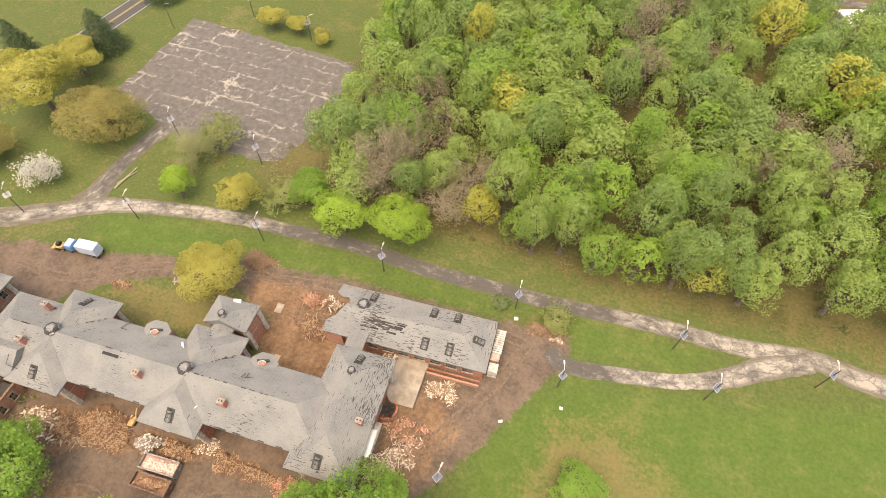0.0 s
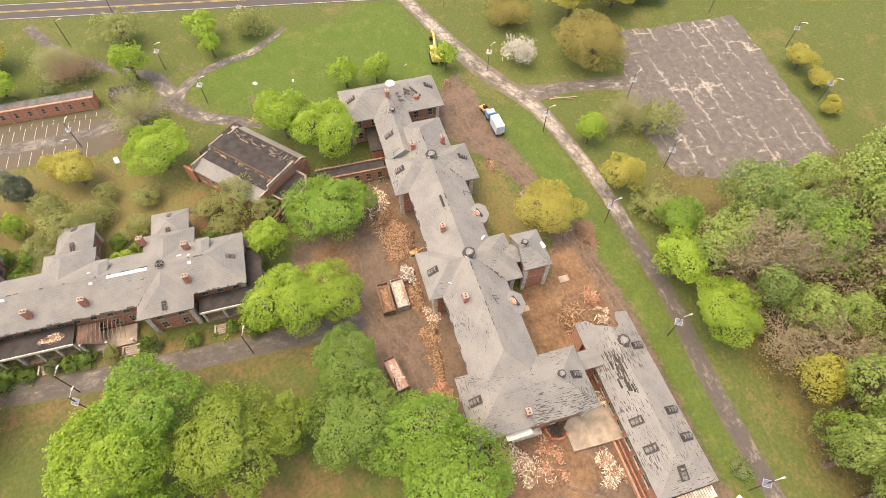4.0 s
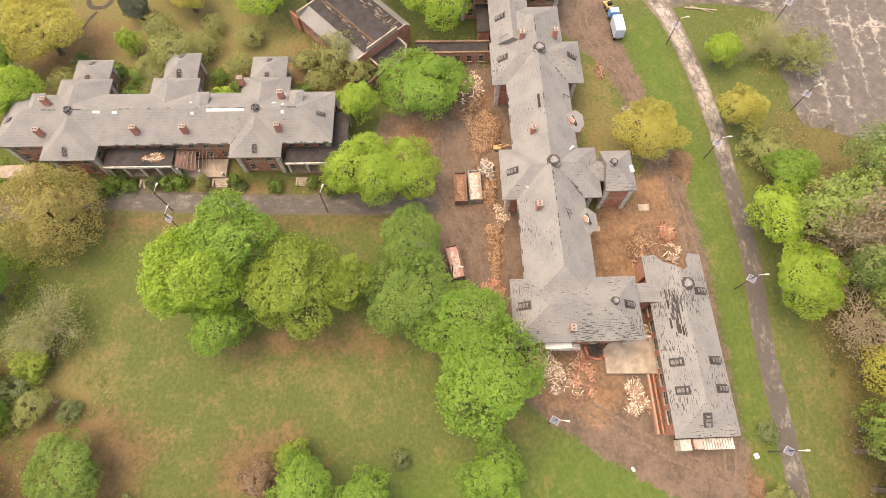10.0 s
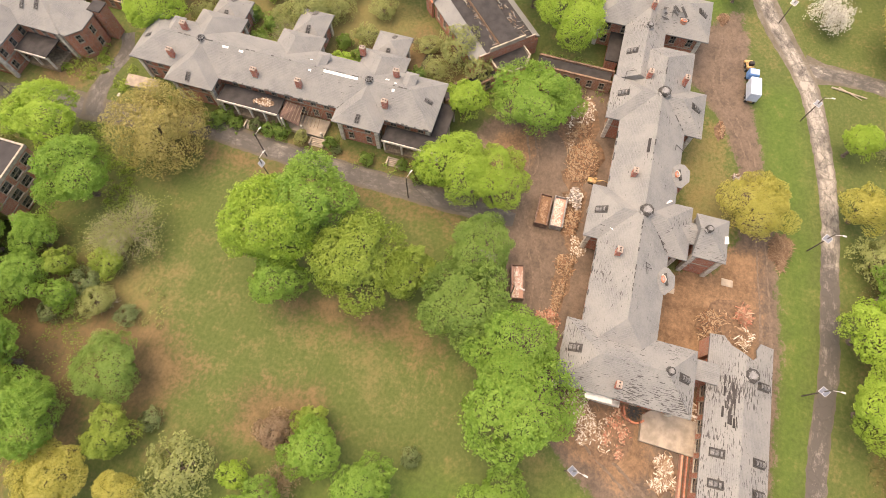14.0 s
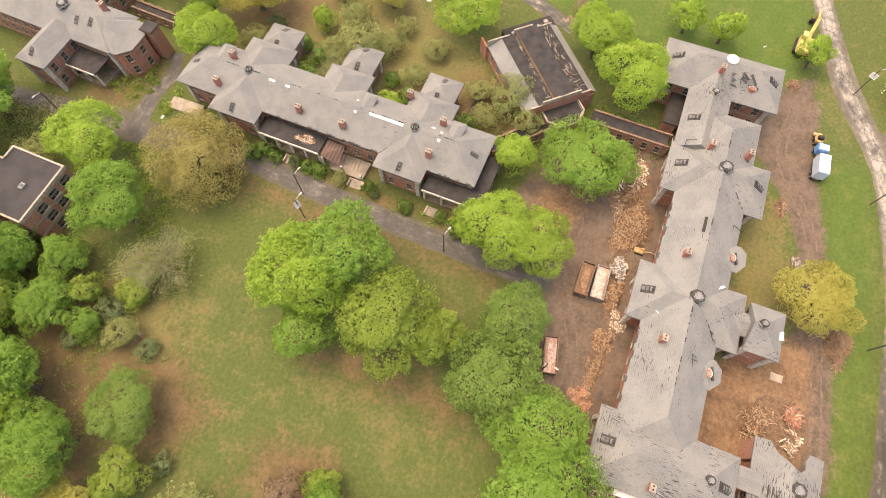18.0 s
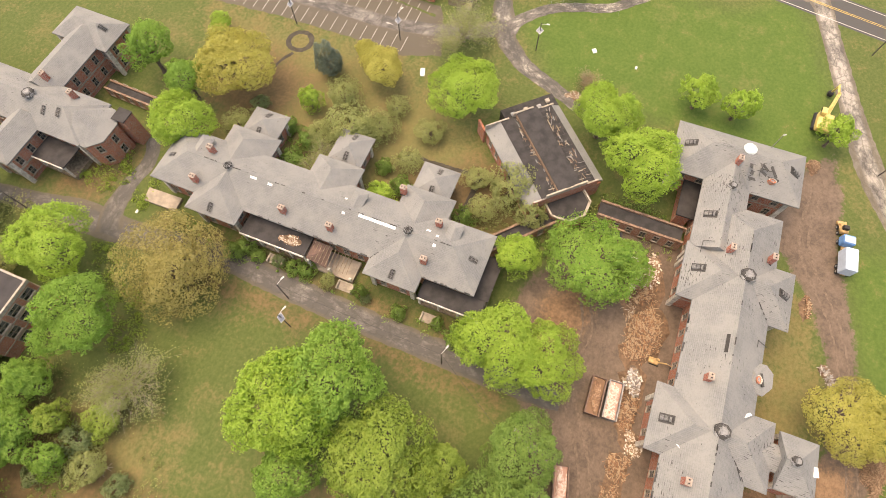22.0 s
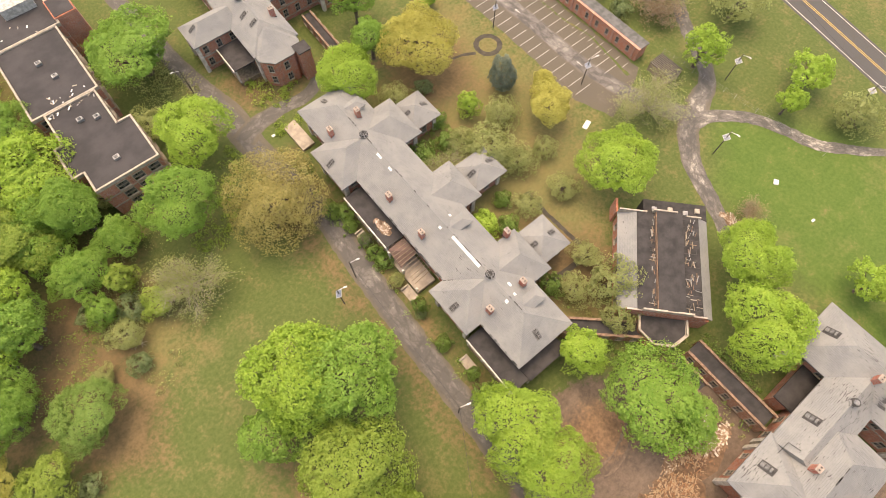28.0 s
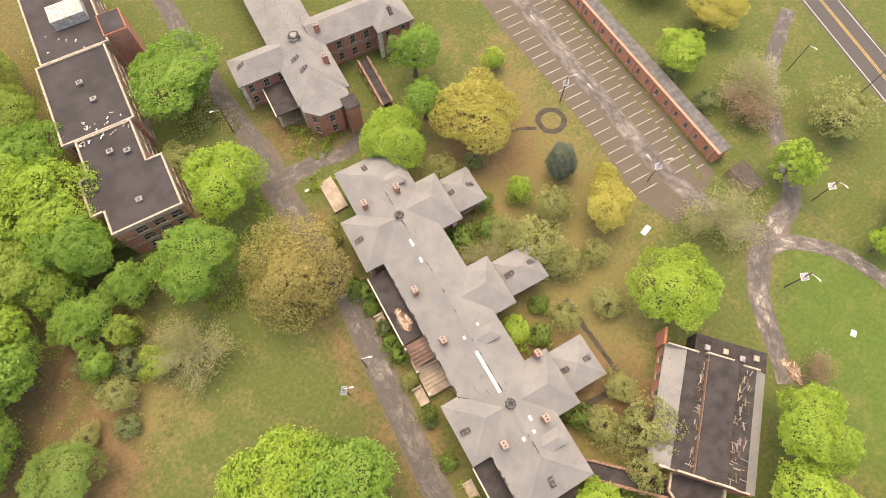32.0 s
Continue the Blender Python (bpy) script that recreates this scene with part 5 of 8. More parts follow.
chapel_part("rear_annex", M_FELT, "black flat roof of the rear annex", (-hl - 4.2, -hl - 0.3, -hw + 5.5, hw + 0.5, 0, 4.1))
for k, (x, y) in enumerate(((-12.2, -1.2), (-12.4, 2.0), (-12.0, 5.0), (-12.8, 7.4))):
    chapel_part("skylight", M_STONE if k % 2 else M_METAL, "", (x - 0.5, x + 0.5, y - 0.45, y + 0.45, 4.1, 4.5))
chapel_part("stub_wall", M_BRICK, "", (-hl - 3.5, -hl - 0.3, -hw - 0.2, -hw + 0.3, 0, 4.5))
bm = bmesh.new()
apse = [(hl + 0.3, -4.4), (hl + 3.2, -4.4), (hl + 5.6, -1.8), (hl + 5.6, 1.8), (hl + 3.2, 4.4), (hl + 0.3, 4.4)]
slab(bm, apse, 0, 4.0)
part("apse", bm, M_BRICK, chapel)
bm = bmesh.new()
slab(bm, [(hl + 0.3 + (x - hl - 0.3) * 0.93, y * 0.93) for x, y in apse], 4.0, 4.12)
part("apse_roof", bm, M_FELT, chapel)
for (ax, ay), (bx, by) in zip(apse, apse[1:]):
    bm = bmesh.new()
    d = Vector((bx - ax, by - ay, 0))
    m = Matrix.Translation(((ax + bx) / 2, (ay + by) / 2, 0)) @ Matrix.Rotation(math.atan2(d.y, d.x), 4, "Z")
    box(bm, -d.length / 2, d.length / 2, -0.18, 0.18, 4.0, 4.5, m)
    part("coping", bm, M_STONE, chapel)


def corridor(name, a, b, width, z, label):
    """A roofed brick passage between two points, with a white string course and window openings."""
    a, b = Vector((*a, 0)), Vector((*b, 0))
    d = b - a
    p = thing(name, label, "passage", a, math.degrees(math.atan2(d.y, d.x)))
    l, w = d.length, width / 2
    for s in (-1, 1):
        y0, y1 = sorted((s * w, s * (w - 0.35)))
        bm = bmesh.new()
        box(bm, 0, l, y0, y1, 0, z)
        part("wall", bm, M_BRICK_GRIMY, p)
        bm = bmesh.new()
        y0, y1 = sorted((s * (w + 0.06), s * (w - 0.41)))
        box(bm, 0, l, y0, y1, z, z + 0.22)
        part("coping", bm, M_RUST, p)
        for k in range(int(l / 2.8)):
            wi = use("window", WIN[0], p, pose(1.5 + 2.8 * k, s * w, 0.9, 0, 0, 180 if s > 0 else 0))
            use("pane", WIN[1], wi, Matrix.Identity(4))
    bm = bmesh.new()
    box(bm, 0, l * 0.97, -w + 0.35, w - 0.35, z - 0.6, z - 0.25)
    part("roof", bm, M_FELT, p)
    return p


corridor("passage", (-51.2, 8.9), (-51.4, 26.5), 3.6, 3.6, "brick passage with a black felt roof, partly open")
corridor("passage", (-46.9, 8.7), (-46.8, 15.2), 2.6, 3.3, "roofless stub of a brick passage, overgrown")
corridor("passage", (-46.4, 1.1), (-34.9, -9.2), 3.2, 3.2, "overgrown low brick passage with a felt roof")

# the flat-roofed infirmary
tower = thing("infirmary", "tall brick infirmary with black flat roofs and cream parapets", "building")
tower.matrix_basis = INFIRMARY
E_LOW = [(19.7, -82.0), (6.5, -82.0), (6.5, -94.3), (9.5, -94.3), (9.5, -104.8), (20.4, -104.8), (20.4, -95.9), (22.1, -95.9), (22.1, -87.3), (19.7, -87.3)]
E_MID = [(22.8, -105.0), (8.6, -105.0), (8.6, -126.4), (22.8, -126.4)]
E_FAR = [(21.7, -126.5), (7.6, -126.5), (7.6, -150.0), (21.7, -150.0)]
M_PENT = plain("greyed_white_boarding", (0.34, 0.32, 0.29), 0.8, vary=0.35)
M_TAR = plain("smooth_tar_roof", (0.038, 0.033, 0.032), 0.85, vary=0.35, scale=0.25)
for poly, h in ((E_LOW, 9.6), (E_MID, 9.7), (E_FAR, 9.8)):
    bm = bmesh.new()
    slab(bm, poly, 0, h)
    part("wall", bm, M_BRICK, tower)
    bm = bmesh.new()
    slab(bm, [(14 + (x - 14) * 0.985, y) for x, y in poly], h, h + 0.07)
    part("flat_roof", bm, M_TAR, tower)
    for (ax, ay), (bx, by) in zip(poly, poly[1:] + poly[:1]):
        l = math.hypot(bx - ax, by - ay)
        m = Matrix.Translation(((ax + bx) / 2, (ay + by) / 2, 0)) @ Matrix.Rotation(math.atan2(by - ay, bx - ax), 4, "Z")
        bm = bmesh.new()
        box(bm, -l / 2 - 0.12, l / 2 - 0.26, -0.12, 0.26, h - 0.45, h + 0.42, m)
        part("parapet", bm, M_STONE, tower)
E_BLOCKS = [(6.5, 19.7, -94.3, -82.0, 9.6), (9.5, 20.4, -104.8, -95.9, 9.6), (8.6, 22.8, -126.4, -105.0, 9.7), (7.6, 21.7, -150.0, -126.5, 9.8)]
for x0, x1, y0, y1, h in E_BLOCKS:
    for z in (0.8, 3.8, 6.8):
        for k in range(int((y1 - y0) / 3.4)):
            for x, rz in ((x0, 270), (x1, 90)):
                w = use("window", WIN_WIDE[0], tower, pose(x, y0 + 2 + 3.4 * k, z, 0, 0, rz))
                use("pane", WIN_WIDE[1], w, Matrix.Identity(4))
        for k in range(int((x1 - x0) / 3.4)):
            w = use("window", WIN_WIDE[0], tower, pose(x0 + 2 + 3.4 * k, y1, z, 0, 0, 180))
            use("pane", WIN_WIDE[1], w, Matrix.Identity(4))
    for z in (3.0, 6.0):
        bm = bmesh.new()
        for u0, u1, v0, v1 in ((x0 - 0.07, x1 + 0.07, y0 - 0.07, y0), (x0 - 0.07, x1 + 0.07, y1, y1 + 0.07), (x0 - 0.07, x0, y0, y1), (x1, x1 + 0.07, y0, y1)):
            box(bm, u0, u1, v0, v1, z, z + 0.3)
        part("lintel_band", bm, M_STONE, tower)
scrap_rng = random.Random(23)
for k in range(40):
    bm = bmesh.new()
    w = scrap_rng.uniform(0.12, 0.5)
    box(bm, -w, w, -0.12, 0.12, 0, 0.06)
    d = part("roof_scrap", bm, scrap_rng.choice((M_STONE, M_METAL, M_TARP)), tower)
    far = k % 3
    d.matrix_basis = pose(scrap_rng.uniform(10, 20), scrap_rng.uniform(-104.2, -103) if far == 0 else scrap_rng.uniform(-108.5, -105.6) if far == 1 else scrap_rng.uniform(-140, -127), 9.89, 0, 0, scrap_rng.uniform(0, 180))
for x, y, z in ((13.2, -86.6, 9.7), (15.0, -99.4, 9.8), (12.0, -98.0, 9.8), (14.4, -113.0, 9.9), (15.8, -118.4, 9.9)):
    bm = bmesh.new()
    box(bm, x - 0.6, x + 0.6, y - 0.5, y + 0.5, z - 0.1, z + 0.5)
    hatch = part("roof_hatch", bm, M_METAL, tower)
    bm = bmesh.new()
    box(bm, x - 0.35, x + 0.35, y - 0.3, y + 0.3, z + 0.5, z + 0.56)
    part("pane", bm, M_GLASS, hatch)
bm = bmesh.new()
box(bm, 9.4, 16.5, -139.5, -134.5, 9.8, 12.2)
part("penthouse", bm, M_PENT, tower, "grey-white rooftop penthouse")
bm = bmesh.new()
box(bm, 3.0, 8.0, -134.0, -127.6, 0, 10.6)
part("stair_tower", bm, M_BRICK, tower)
bm = bmesh.new()
box(bm, 3.25, 7.75, -133.75, -127.85, 10.6, 10.72)
part("stair_roof", bm, M_TAR, tower)

# the gabled wards to the north
ward = thing("gabled_ward", "brick ward with hipped shingle roofs and torn dormers", "building")
ward.matrix_basis = GABLED @ pose(-1.0, -1.9, 0)
F_WINGS = [(-31.6, -20.2, -140, -91, "y"), (-22.5, -10.9, -109.4, -101.4, "x", (0, 1)), (-50.4, -29, -112.4, -103.6, "x", (1, 0)), (-52, -43, -116, -101, "y")]
wing_roofs(ward, F_WINGS, 8.2, 0.58, M_ROOF_C)
wing_walls(ward, F_WINGS, 8.2, 0.7, (1.4, 5.0), M_BRICK, 2.8)
polygon_bay(ward, [(-30.4, -92.5), (-21.0, -92.5), (-21.0, -89.6), (-23.4, -87.2), (-27.8, -87.2), (-30.4, -89.6)][::1], 8.0, (-25.8, -94.6, 11.2), M_ROOF_C, M_BRICK)
for k, (x, y, rz) in enumerate(((-25.6, -87.2, 180), (-22.2, -88.4, 135), (-29.1, -88.4, 225))):
    for z in (1.3, 4.8):
        w = use("window", WIN[0], ward, pose(x, y, z, 0, 0, rz))
        use("pane", WIN[1], w, Matrix.Identity(4))
for x, y, rz in ((-27.0, -92.6, 180), (-13.2, -105.4, 90), (-47.5, -104.0, 180), (-24.0, -101.0, 90), (-24.6, -97.4, 90)):
    add_vent(ward, x, y, rz, 1.0, True)
add_cupola(ward, -25.9, -105.5, 11.3, CUP_BIG)
add_chimney(ward, -31.2, -106.4, 9.8)
add_chimney(ward, -29.6, -98.0, 9.6)
bm = bmesh.new()
box(bm, -31.4, -28.6, -88.4, -85.6, 0, 8.4)
part("boiler_chimney", bm, M_BRICK, ward)
bm = bmesh.new()
box(bm, -31.6, -28.4, -88.6, -85.4, 8.4, 8.6)
part("stack_cap", bm, M_FELT, ward)
porch_range("porch", -21.8, -16.4, -103.4, -95.2, 5.0, GABLED)
low = corridor("passage", (-39.7, -105.3), (-39.3, -91.3), 2.6, 2.6, "low covered brick passage with a felt roof")

# the long garage row by the parking strip
M_TARGREY = plain("grey_roll_roofing", (0.10, 0.095, 0.088), 0.85, vary=0.35, scale=0.8)
garage = thing("garage_row", "long low brick garage row with arched windows", "building")
garage.matrix_basis = STRIP
bm = bmesh.new()
box(bm, -97.0, -93.9, -170, -44.0, 0, 3.7)
part("wall", bm, brick_material("orange_brick", (0.36, 0.115, 0.06), (0.46, 0.17, 0.095), 0.25), garage)
bm = bmesh.new()
box(bm, -97.3, -94.3, -170, -43.8, 3.7, 3.9)
part("flat_roof", bm, M_TARGREY, garage)
bm = bmesh.new()
box(bm, -94.3, -93.7, -170, -43.8, 3.7, 3.95)
part("coping", bm, M_BRICK_PALE, garage)
for k in range(36):
    y = -47.0 - 3.4 * k
    w = use("window", WIN[0], garage, pose(-93.9, y, 1.3, 0, 0, 90) @ Matrix.Diagonal((0.72, 1, 0.75, 1)))
    use("pane", WIN[1], w, Matrix.Identity(4))
    bm_y = y + 1.7
    if k % 2 == 0:
        bm = bmesh.new()
        box(bm, -93.88, -93.65, bm_y - 0.25, bm_y + 0.25, 0, 3.6)
        part("pier", bm, M_BRICK_PALE, garage)
shed = thing("rail_shed", "dark slatted lean-to at the garage end", "shed", (-99.0, -40.5, 0))
shed.matrix_basis = STRIP @ shed.matrix_basis
for k in range(9):
    bm = bmesh.new()
    box(bm, 0.2 + k * 0.5, 0.5 + k * 0.5, 0, 6.5, 2.302, 2.42)
    part("slat", bm, M_LOUVRE, shed)
bm = bmesh.new()
box(bm, 0.2, 4.5, 0.1, 6.4, 0, 2.3)
part("body", bm, M_TIMBER, shed)

for i, (x0, x1, y0, y1, *_) in enumerate(F_WINGS):
    for z in (4.3, 1.0):
        bm = bmesh.new()
        a0, a1, b0, b1 = x0 + 0.66, x1 - 0.66, y0 + 0.66, y1 - 0.66
        box(bm, a0 - 0.004 * i, a1 + 0.004 * i, b0 - 0.004 * i, b1 + 0.004 * i, z, z + 0.22)
        part("string_course", bm, M_STONE, ward)

# ---- trees and shrubs ----
LEAF = {
    "lime": leaf_material("lime_leaves", (0.235, 0.37, 0.046), (0.41, 0.535, 0.1)),
    "green": leaf_material("fresh_green_leaves", (0.165, 0.295, 0.045), (0.29, 0.43, 0.09)),
    "dull": leaf_material("mid_green_leaves", (0.15, 0.245, 0.052), (0.265, 0.37, 0.095)),
    "olive": leaf_material("yellow_green_leaves", (0.2, 0.285, 0.045), (0.325, 0.405, 0.085)),
    "gold": leaf_material("yellow_spring_leaves", (0.34, 0.315, 0.065), (0.55, 0.51, 0.15)),
    "tan": leaf_material("tan_catkin_leaves", (0.27, 0.235, 0.078), (0.46, 0.395, 0.15)),
    "wood_green": leaf_material("wood_green_leaves", (0.175, 0.295, 0.052), (0.285, 0.395, 0.088)),
    "wood_dull": leaf_material("wood_grey_green_leaves", (0.175, 0.265, 0.072), (0.285, 0.365, 0.125)),
    "wood_olive": leaf_material("wood_olive_leaves", (0.225, 0.31, 0.078), (0.35, 0.43, 0.135)),
    "wood_lime": leaf_material("wood_lime_leaves", (0.2, 0.325, 0.052), (0.32, 0.44, 0.092)),
    "wood_gold": leaf_material("wood_yellow_leaves", (0.36, 0.35, 0.06), (0.52, 0.50, 0.13)),
    "bud": leaf_material("brown_buds", (0.25, 0.205, 0.125), (0.4, 0.33, 0.215)),
    "brush": leaf_material("dull_brush_leaves", (0.10, 0.125, 0.045), (0.18, 0.21, 0.085)),
    "haze": leaf_material("pale_olive_buds", (0.23, 0.25, 0.085), (0.38, 0.4, 0.16)),
    "rust": leaf_material("russet_leaves", (0.23, 0.155, 0.095), (0.37, 0.27, 0.175)),
    "blossom": leaf_material("white_blossom", (0.52, 0.48, 0.42), (0.80, 0.77, 0.70)),
    "spruce": leaf_material("blue_spruce_needles", (0.085, 0.115, 0.085), (0.19, 0.225, 0.17)),
    "conifer": leaf_material("dark_conifer_needles", (0.06, 0.095, 0.04), (0.14, 0.18, 0.08)),
    "pale": leaf_material("grey_green_leaves", (0.14, 0.19, 0.07), (0.28, 0.33, 0.16)),
}
M_BARK = plain("grey_bark", (0.13, 0.10, 0.075), 0.95, vary=0.5, scale=2.5)
M_TWIG = plain("pale_twigs", (0.34, 0.285, 0.21), 0.95, vary=0.35, scale=3)


def leaves(name, centres, normals, size, rng, material):
    """Many small folded leaf clumps, four corners each, at the centres and facing the normals."""
    n = len(centres)
    nor = normals + rng.normal(0, 0.55, (n, 3))
    nor /= np.linalg.norm(nor, axis=1, keepdims=True)
    a = np.cross(nor, rng.normal(0, 1, (n, 3)))
    a /= np.linalg.norm(a, axis=1, keepdims=True)
    b = np.cross(nor, a)
    s = size * rng.uniform(0.6, 1.35, (n, 1))
    f = s * rng.uniform(-0.28, 0.28, (n, 1))
    v = np.stack([centres - a * s * 0.62, centres - b * s * 0.42 + nor * f, centres + a * s * 0.62, centres + b * s * 0.42 + nor * f], 1).reshape(-1, 3)
    me = bpy.data.meshes.new(name)
    me.vertices.add(4 * n)
    me.vertices.foreach_set("co", v.astype(np.float32).ravel())
    me.loops.add(4 * n)
    me.loops.foreach_set("vertex_index", np.arange(4 * n, dtype=np.int32))
    me.polygons.add(n)
    me.polygons.foreach_set("loop_start", 4 * np.arange(n, dtype=np.int32))
    me.update(calc_edges=True)
    me.materials.append(material)
    return me


def crown_points(r, h, rng, lumps, count, low=0.22, column=1.0, sprays=0.0, gaps=0.0, soft=False):
    """Points on a crown of boughs and small leaf clumps, with outward normals; gaps: the share of clumps that is missing."""
    rz = h * (1 - low) / 2
    mid = np.array([0, 0, h * low + rz])
    u = rng.normal(0, 1, (lumps, 3))
    u[:, 2] = u[:, 2] * 0.8 + 0.25
    u /= np.linalg.norm(u, axis=1, keepdims=True)
    wide, tall = rng.uniform(0.40, 0.72, lumps), rng.uniform(0.76, 1.10, lumps)
    tall = np.where(u[:, 2] > 0.75, tall * column, tall)
    clumps = int(sprays or 60 + 7.5 * r * r)
    q = rng.normal(0, 1, (clumps, 3))
    q /= np.linalg.norm(q, axis=1, keepdims=True)
    qr = 2.2 / math.sqrt(clumps) * rng.uniform(0.8, 1.35, clumps)
    qh = rng.uniform(0.6, 1.4, clumps)
    d = rng.normal(0, 1, (count, 3))
    d[:, 2] += 0.35
    d /= np.linalg.norm(d, axis=1, keepdims=True)

    def bough(x):
        ang = np.arccos(np.clip(x @ u.T, -1, 1)) / wide
        return np.max(tall * (0.56 + 0.44 * np.sqrt(np.clip(1 - ang**2, 0, 1))), axis=1)

    near = np.arccos(np.clip(d @ q.T, -1, 1)) / qr
    which = np.argmin(near, axis=1)
    t = np.clip(near[np.arange(count), which], 0, 1.05)
    base = bough(q)[which]
    base = 0.5 * base + 0.5 * bough(d)
    lift = 1.15 * qr[which] * qh[which] * (np.sqrt(np.clip(1 - t * t, 0, 1)) - 0.48)
    reach = (base + 1.05 * lift) * (1 - 0.10 * rng.exponential(0.5, count).clip(0, 2) + 0.05 * (rng.uniform(0, 1, count) < 0.12))
    if soft:
        # feathery crowns: the clumps melt into one another
        reach = (0.92 * base + 0.08 + 0.6 * lift) * (1.03 - 0.22 * rng.exponential(0.6, count).clip(0, 2.2))
    size = np.array([r, r, rz])
    p = mid + d * size * reach[:, None]
    n = d - q[which] * (1 - 0.55)
    n /= np.linalg.norm(n, axis=1, keepdims=True) + 1e-6
    n = 0.55 * n + 0.6 * d
    keep = (p[:, 2] > 0.15) & ~(rng.uniform(0, 1, clumps) < gaps)[which]
    keep &= (d[:, 2] > -0.45) | (low < 0.1)
    c = mid + u * size * 0.6
    return p[keep], n[keep], c, None


def trunk_mesh(r, h, targets, rng, material, thick=0.035):
    bm = bmesh.new()
    top = Vector((rng.normal(0, 0.03) * h, rng.normal(0, 0.03) * h, h * 0.52))
    tube(bm, (0, 0, 0), (0, 0, 0.5), h * thick * 1.5, h * thick, 8)
    tube(bm, (0, 0, 0.5), top, h * thick, h * thick * 0.6, 8, cap=False)
    for t in targets:
        start = Vector((0, 0, 0)).lerp(top, rng.uniform(0.45, 1.0))
        knee = start.lerp(Vector(t), 0.5) + Vector((0, 0, -0.06 * h))
        tube(bm, start, knee, h * thick * 0.5, h * thick * 0.32, 5, cap=False)
        tube(bm, knee, t, h * thick * 0.32, h * thick * 0.1, 5)
    return made(bm, "trunk", material)


def leafy(kind, r, h, seed, lumps, count, size, low=0.22, column=1.0, sprays=0, gaps=0.0, soft=False):
    rng = np.random.default_rng(seed)
    p, n, c, lr = crown_points(r, h, rng, lumps, count, low, column, sprays, gaps, soft)
    return trunk_mesh(r, h, [tuple(x) for x in c[1:9]], rng, M_BARK), leaves("crown", p, n, size, rng, LEAF[kind]), r, h


def twiggy(kind, r, h, seed, count, size, branches=26):
    """A tree barely in leaf: its limbs fork twice and end in fine twigs with a thin haze of buds."""
    rng = np.random.default_rng(seed)
    bm = bmesh.new()
    tube(bm, (0, 0, 0), (0, 0, h * 0.35), h * 0.03, h * 0.022, 6)
    tips = []
    for k in range(branches):
        a, e = rng.uniform(0, math.tau), rng.uniform(0.25, 1.25)
        l = math.hypot(r * math.cos(e), h * 0.62 * math.sin(e)) * rng.uniform(0.7, 1.0)
        s = Vector((0, 0, h * rng.uniform(0.12, 0.4)))
        d = Vector((math.cos(a) * math.cos(e), math.sin(a) * math.cos(e), math.sin(e)))
        m = s + d * l * 0.5 + Vector(rng.normal(0, 0.05 * r, 3))
        tube(bm, s, m, h * 0.008, h * 0.005, 4, cap=False)
        for j in range(3):
            m2 = m + (d + Vector(rng.normal(0, 0.38, 3))) * l * 0.34
            tube(bm, m, m2, h * 0.0045, h * 0.0025, 3, cap=False)
            for i in range(4):
                t = m2 + (d + Vector(rng.normal(0, 0.7, 3))) * l * 0.24
                tube(bm, m2, t, h * 0.0028, h * 0.0012, 3, cap=False)
                tips.append(t)
                tips.append(m2.lerp(t, 0.5))
    tips = np.array([tuple(t) for t in tips])
    p = tips[rng.integers(0, len(tips), count)] + rng.normal(0, 0.11 * r, (count, 3))
    p[:, 2] = np.maximum(p[:, 2], 0.3)
    return made(bm, "trunk", M_TWIG), leaves("crown", p, rng.normal(0, 1, (count, 3)) + (0, 0, 0.6), size, rng, LEAF[kind]), r, h


def needle(kind, r, h, seed, count):
    rng = np.random.default_rng(seed)
    bm = bmesh.new()
    tube(bm, (0, 0, 0), (0, 0, h * 0.98), h * 0.02, 0.03, 6)
    t = 1 - np.sqrt(rng.uniform(0, 1, count))
    tier = np.floor(t * 14) / 14
    a = rng.uniform(0, math.tau, count)
    arm = (1 + 0.2 * np.sin(a * 7 + tier * 40)) * rng.uniform(0.45, 1, count)
    rad = r * (1 - t) ** 0.72 * arm
    p = np.stack([rad * np.cos(a), rad * np.sin(a), h * (0.06 + 0.94 * t) - rad * 0.22], 1)
    n = np.stack([np.cos(a), np.sin(a), 0.7 + 0 * a], 1)
    return made(bm, "trunk", M_BARK), leaves("crown", p, n, 0.34, rng, LEAF[kind]), r, h


KINDS = {}
for kind, seed in (("lime", 1), ("green", 21), ("dull", 41), ("olive", 61), ("gold", 81), ("rust", 121)):
    airy = kind in ("gold", "rust")
    thin = 0.06 if airy else 0.0
    KINDS[kind] = {
        "L": [leafy(kind, 8.0, 15.0, seed + k, 17, 23000, 0.28, gaps=thin, soft=airy) for k in range(2)],
        "M": [leafy(kind, 5.2, 12.0, seed + 5 + k, 12, 12000, 0.25, gaps=thin, soft=airy) for k in range(2)],
        "S": [leafy(kind, 3.0, 6.5, seed + 9 + k, 9, 4800, 0.21, 0.08, gaps=thin, soft=airy) for k in range(2)],
    }
KINDS["tan"] = {c: [leafy("tan", r, h, 131 + int(r), 22, n, s, 0.06, 1, 260, 0.16, True)] for c, r, h, n, s in (("L", 9.5, 12.0, 24000, 0.26), ("M", 6.0, 9.0, 7500, 0.26), ("S", 3, 5, 2000, 0.27))}
KINDS["bare"] = {c: [twiggy("haze", 6.0, 8.5, 141, 6500, 0.19, 50)] for c in "LMS"}
KINDS["bareolive"] = {c: [leafy("haze", 5.6, 8.0, 151 + k, 14, 7000, 0.27, 0.05, 1, 0, 0.28, True) for k in range(2)] for c in "LMS"}
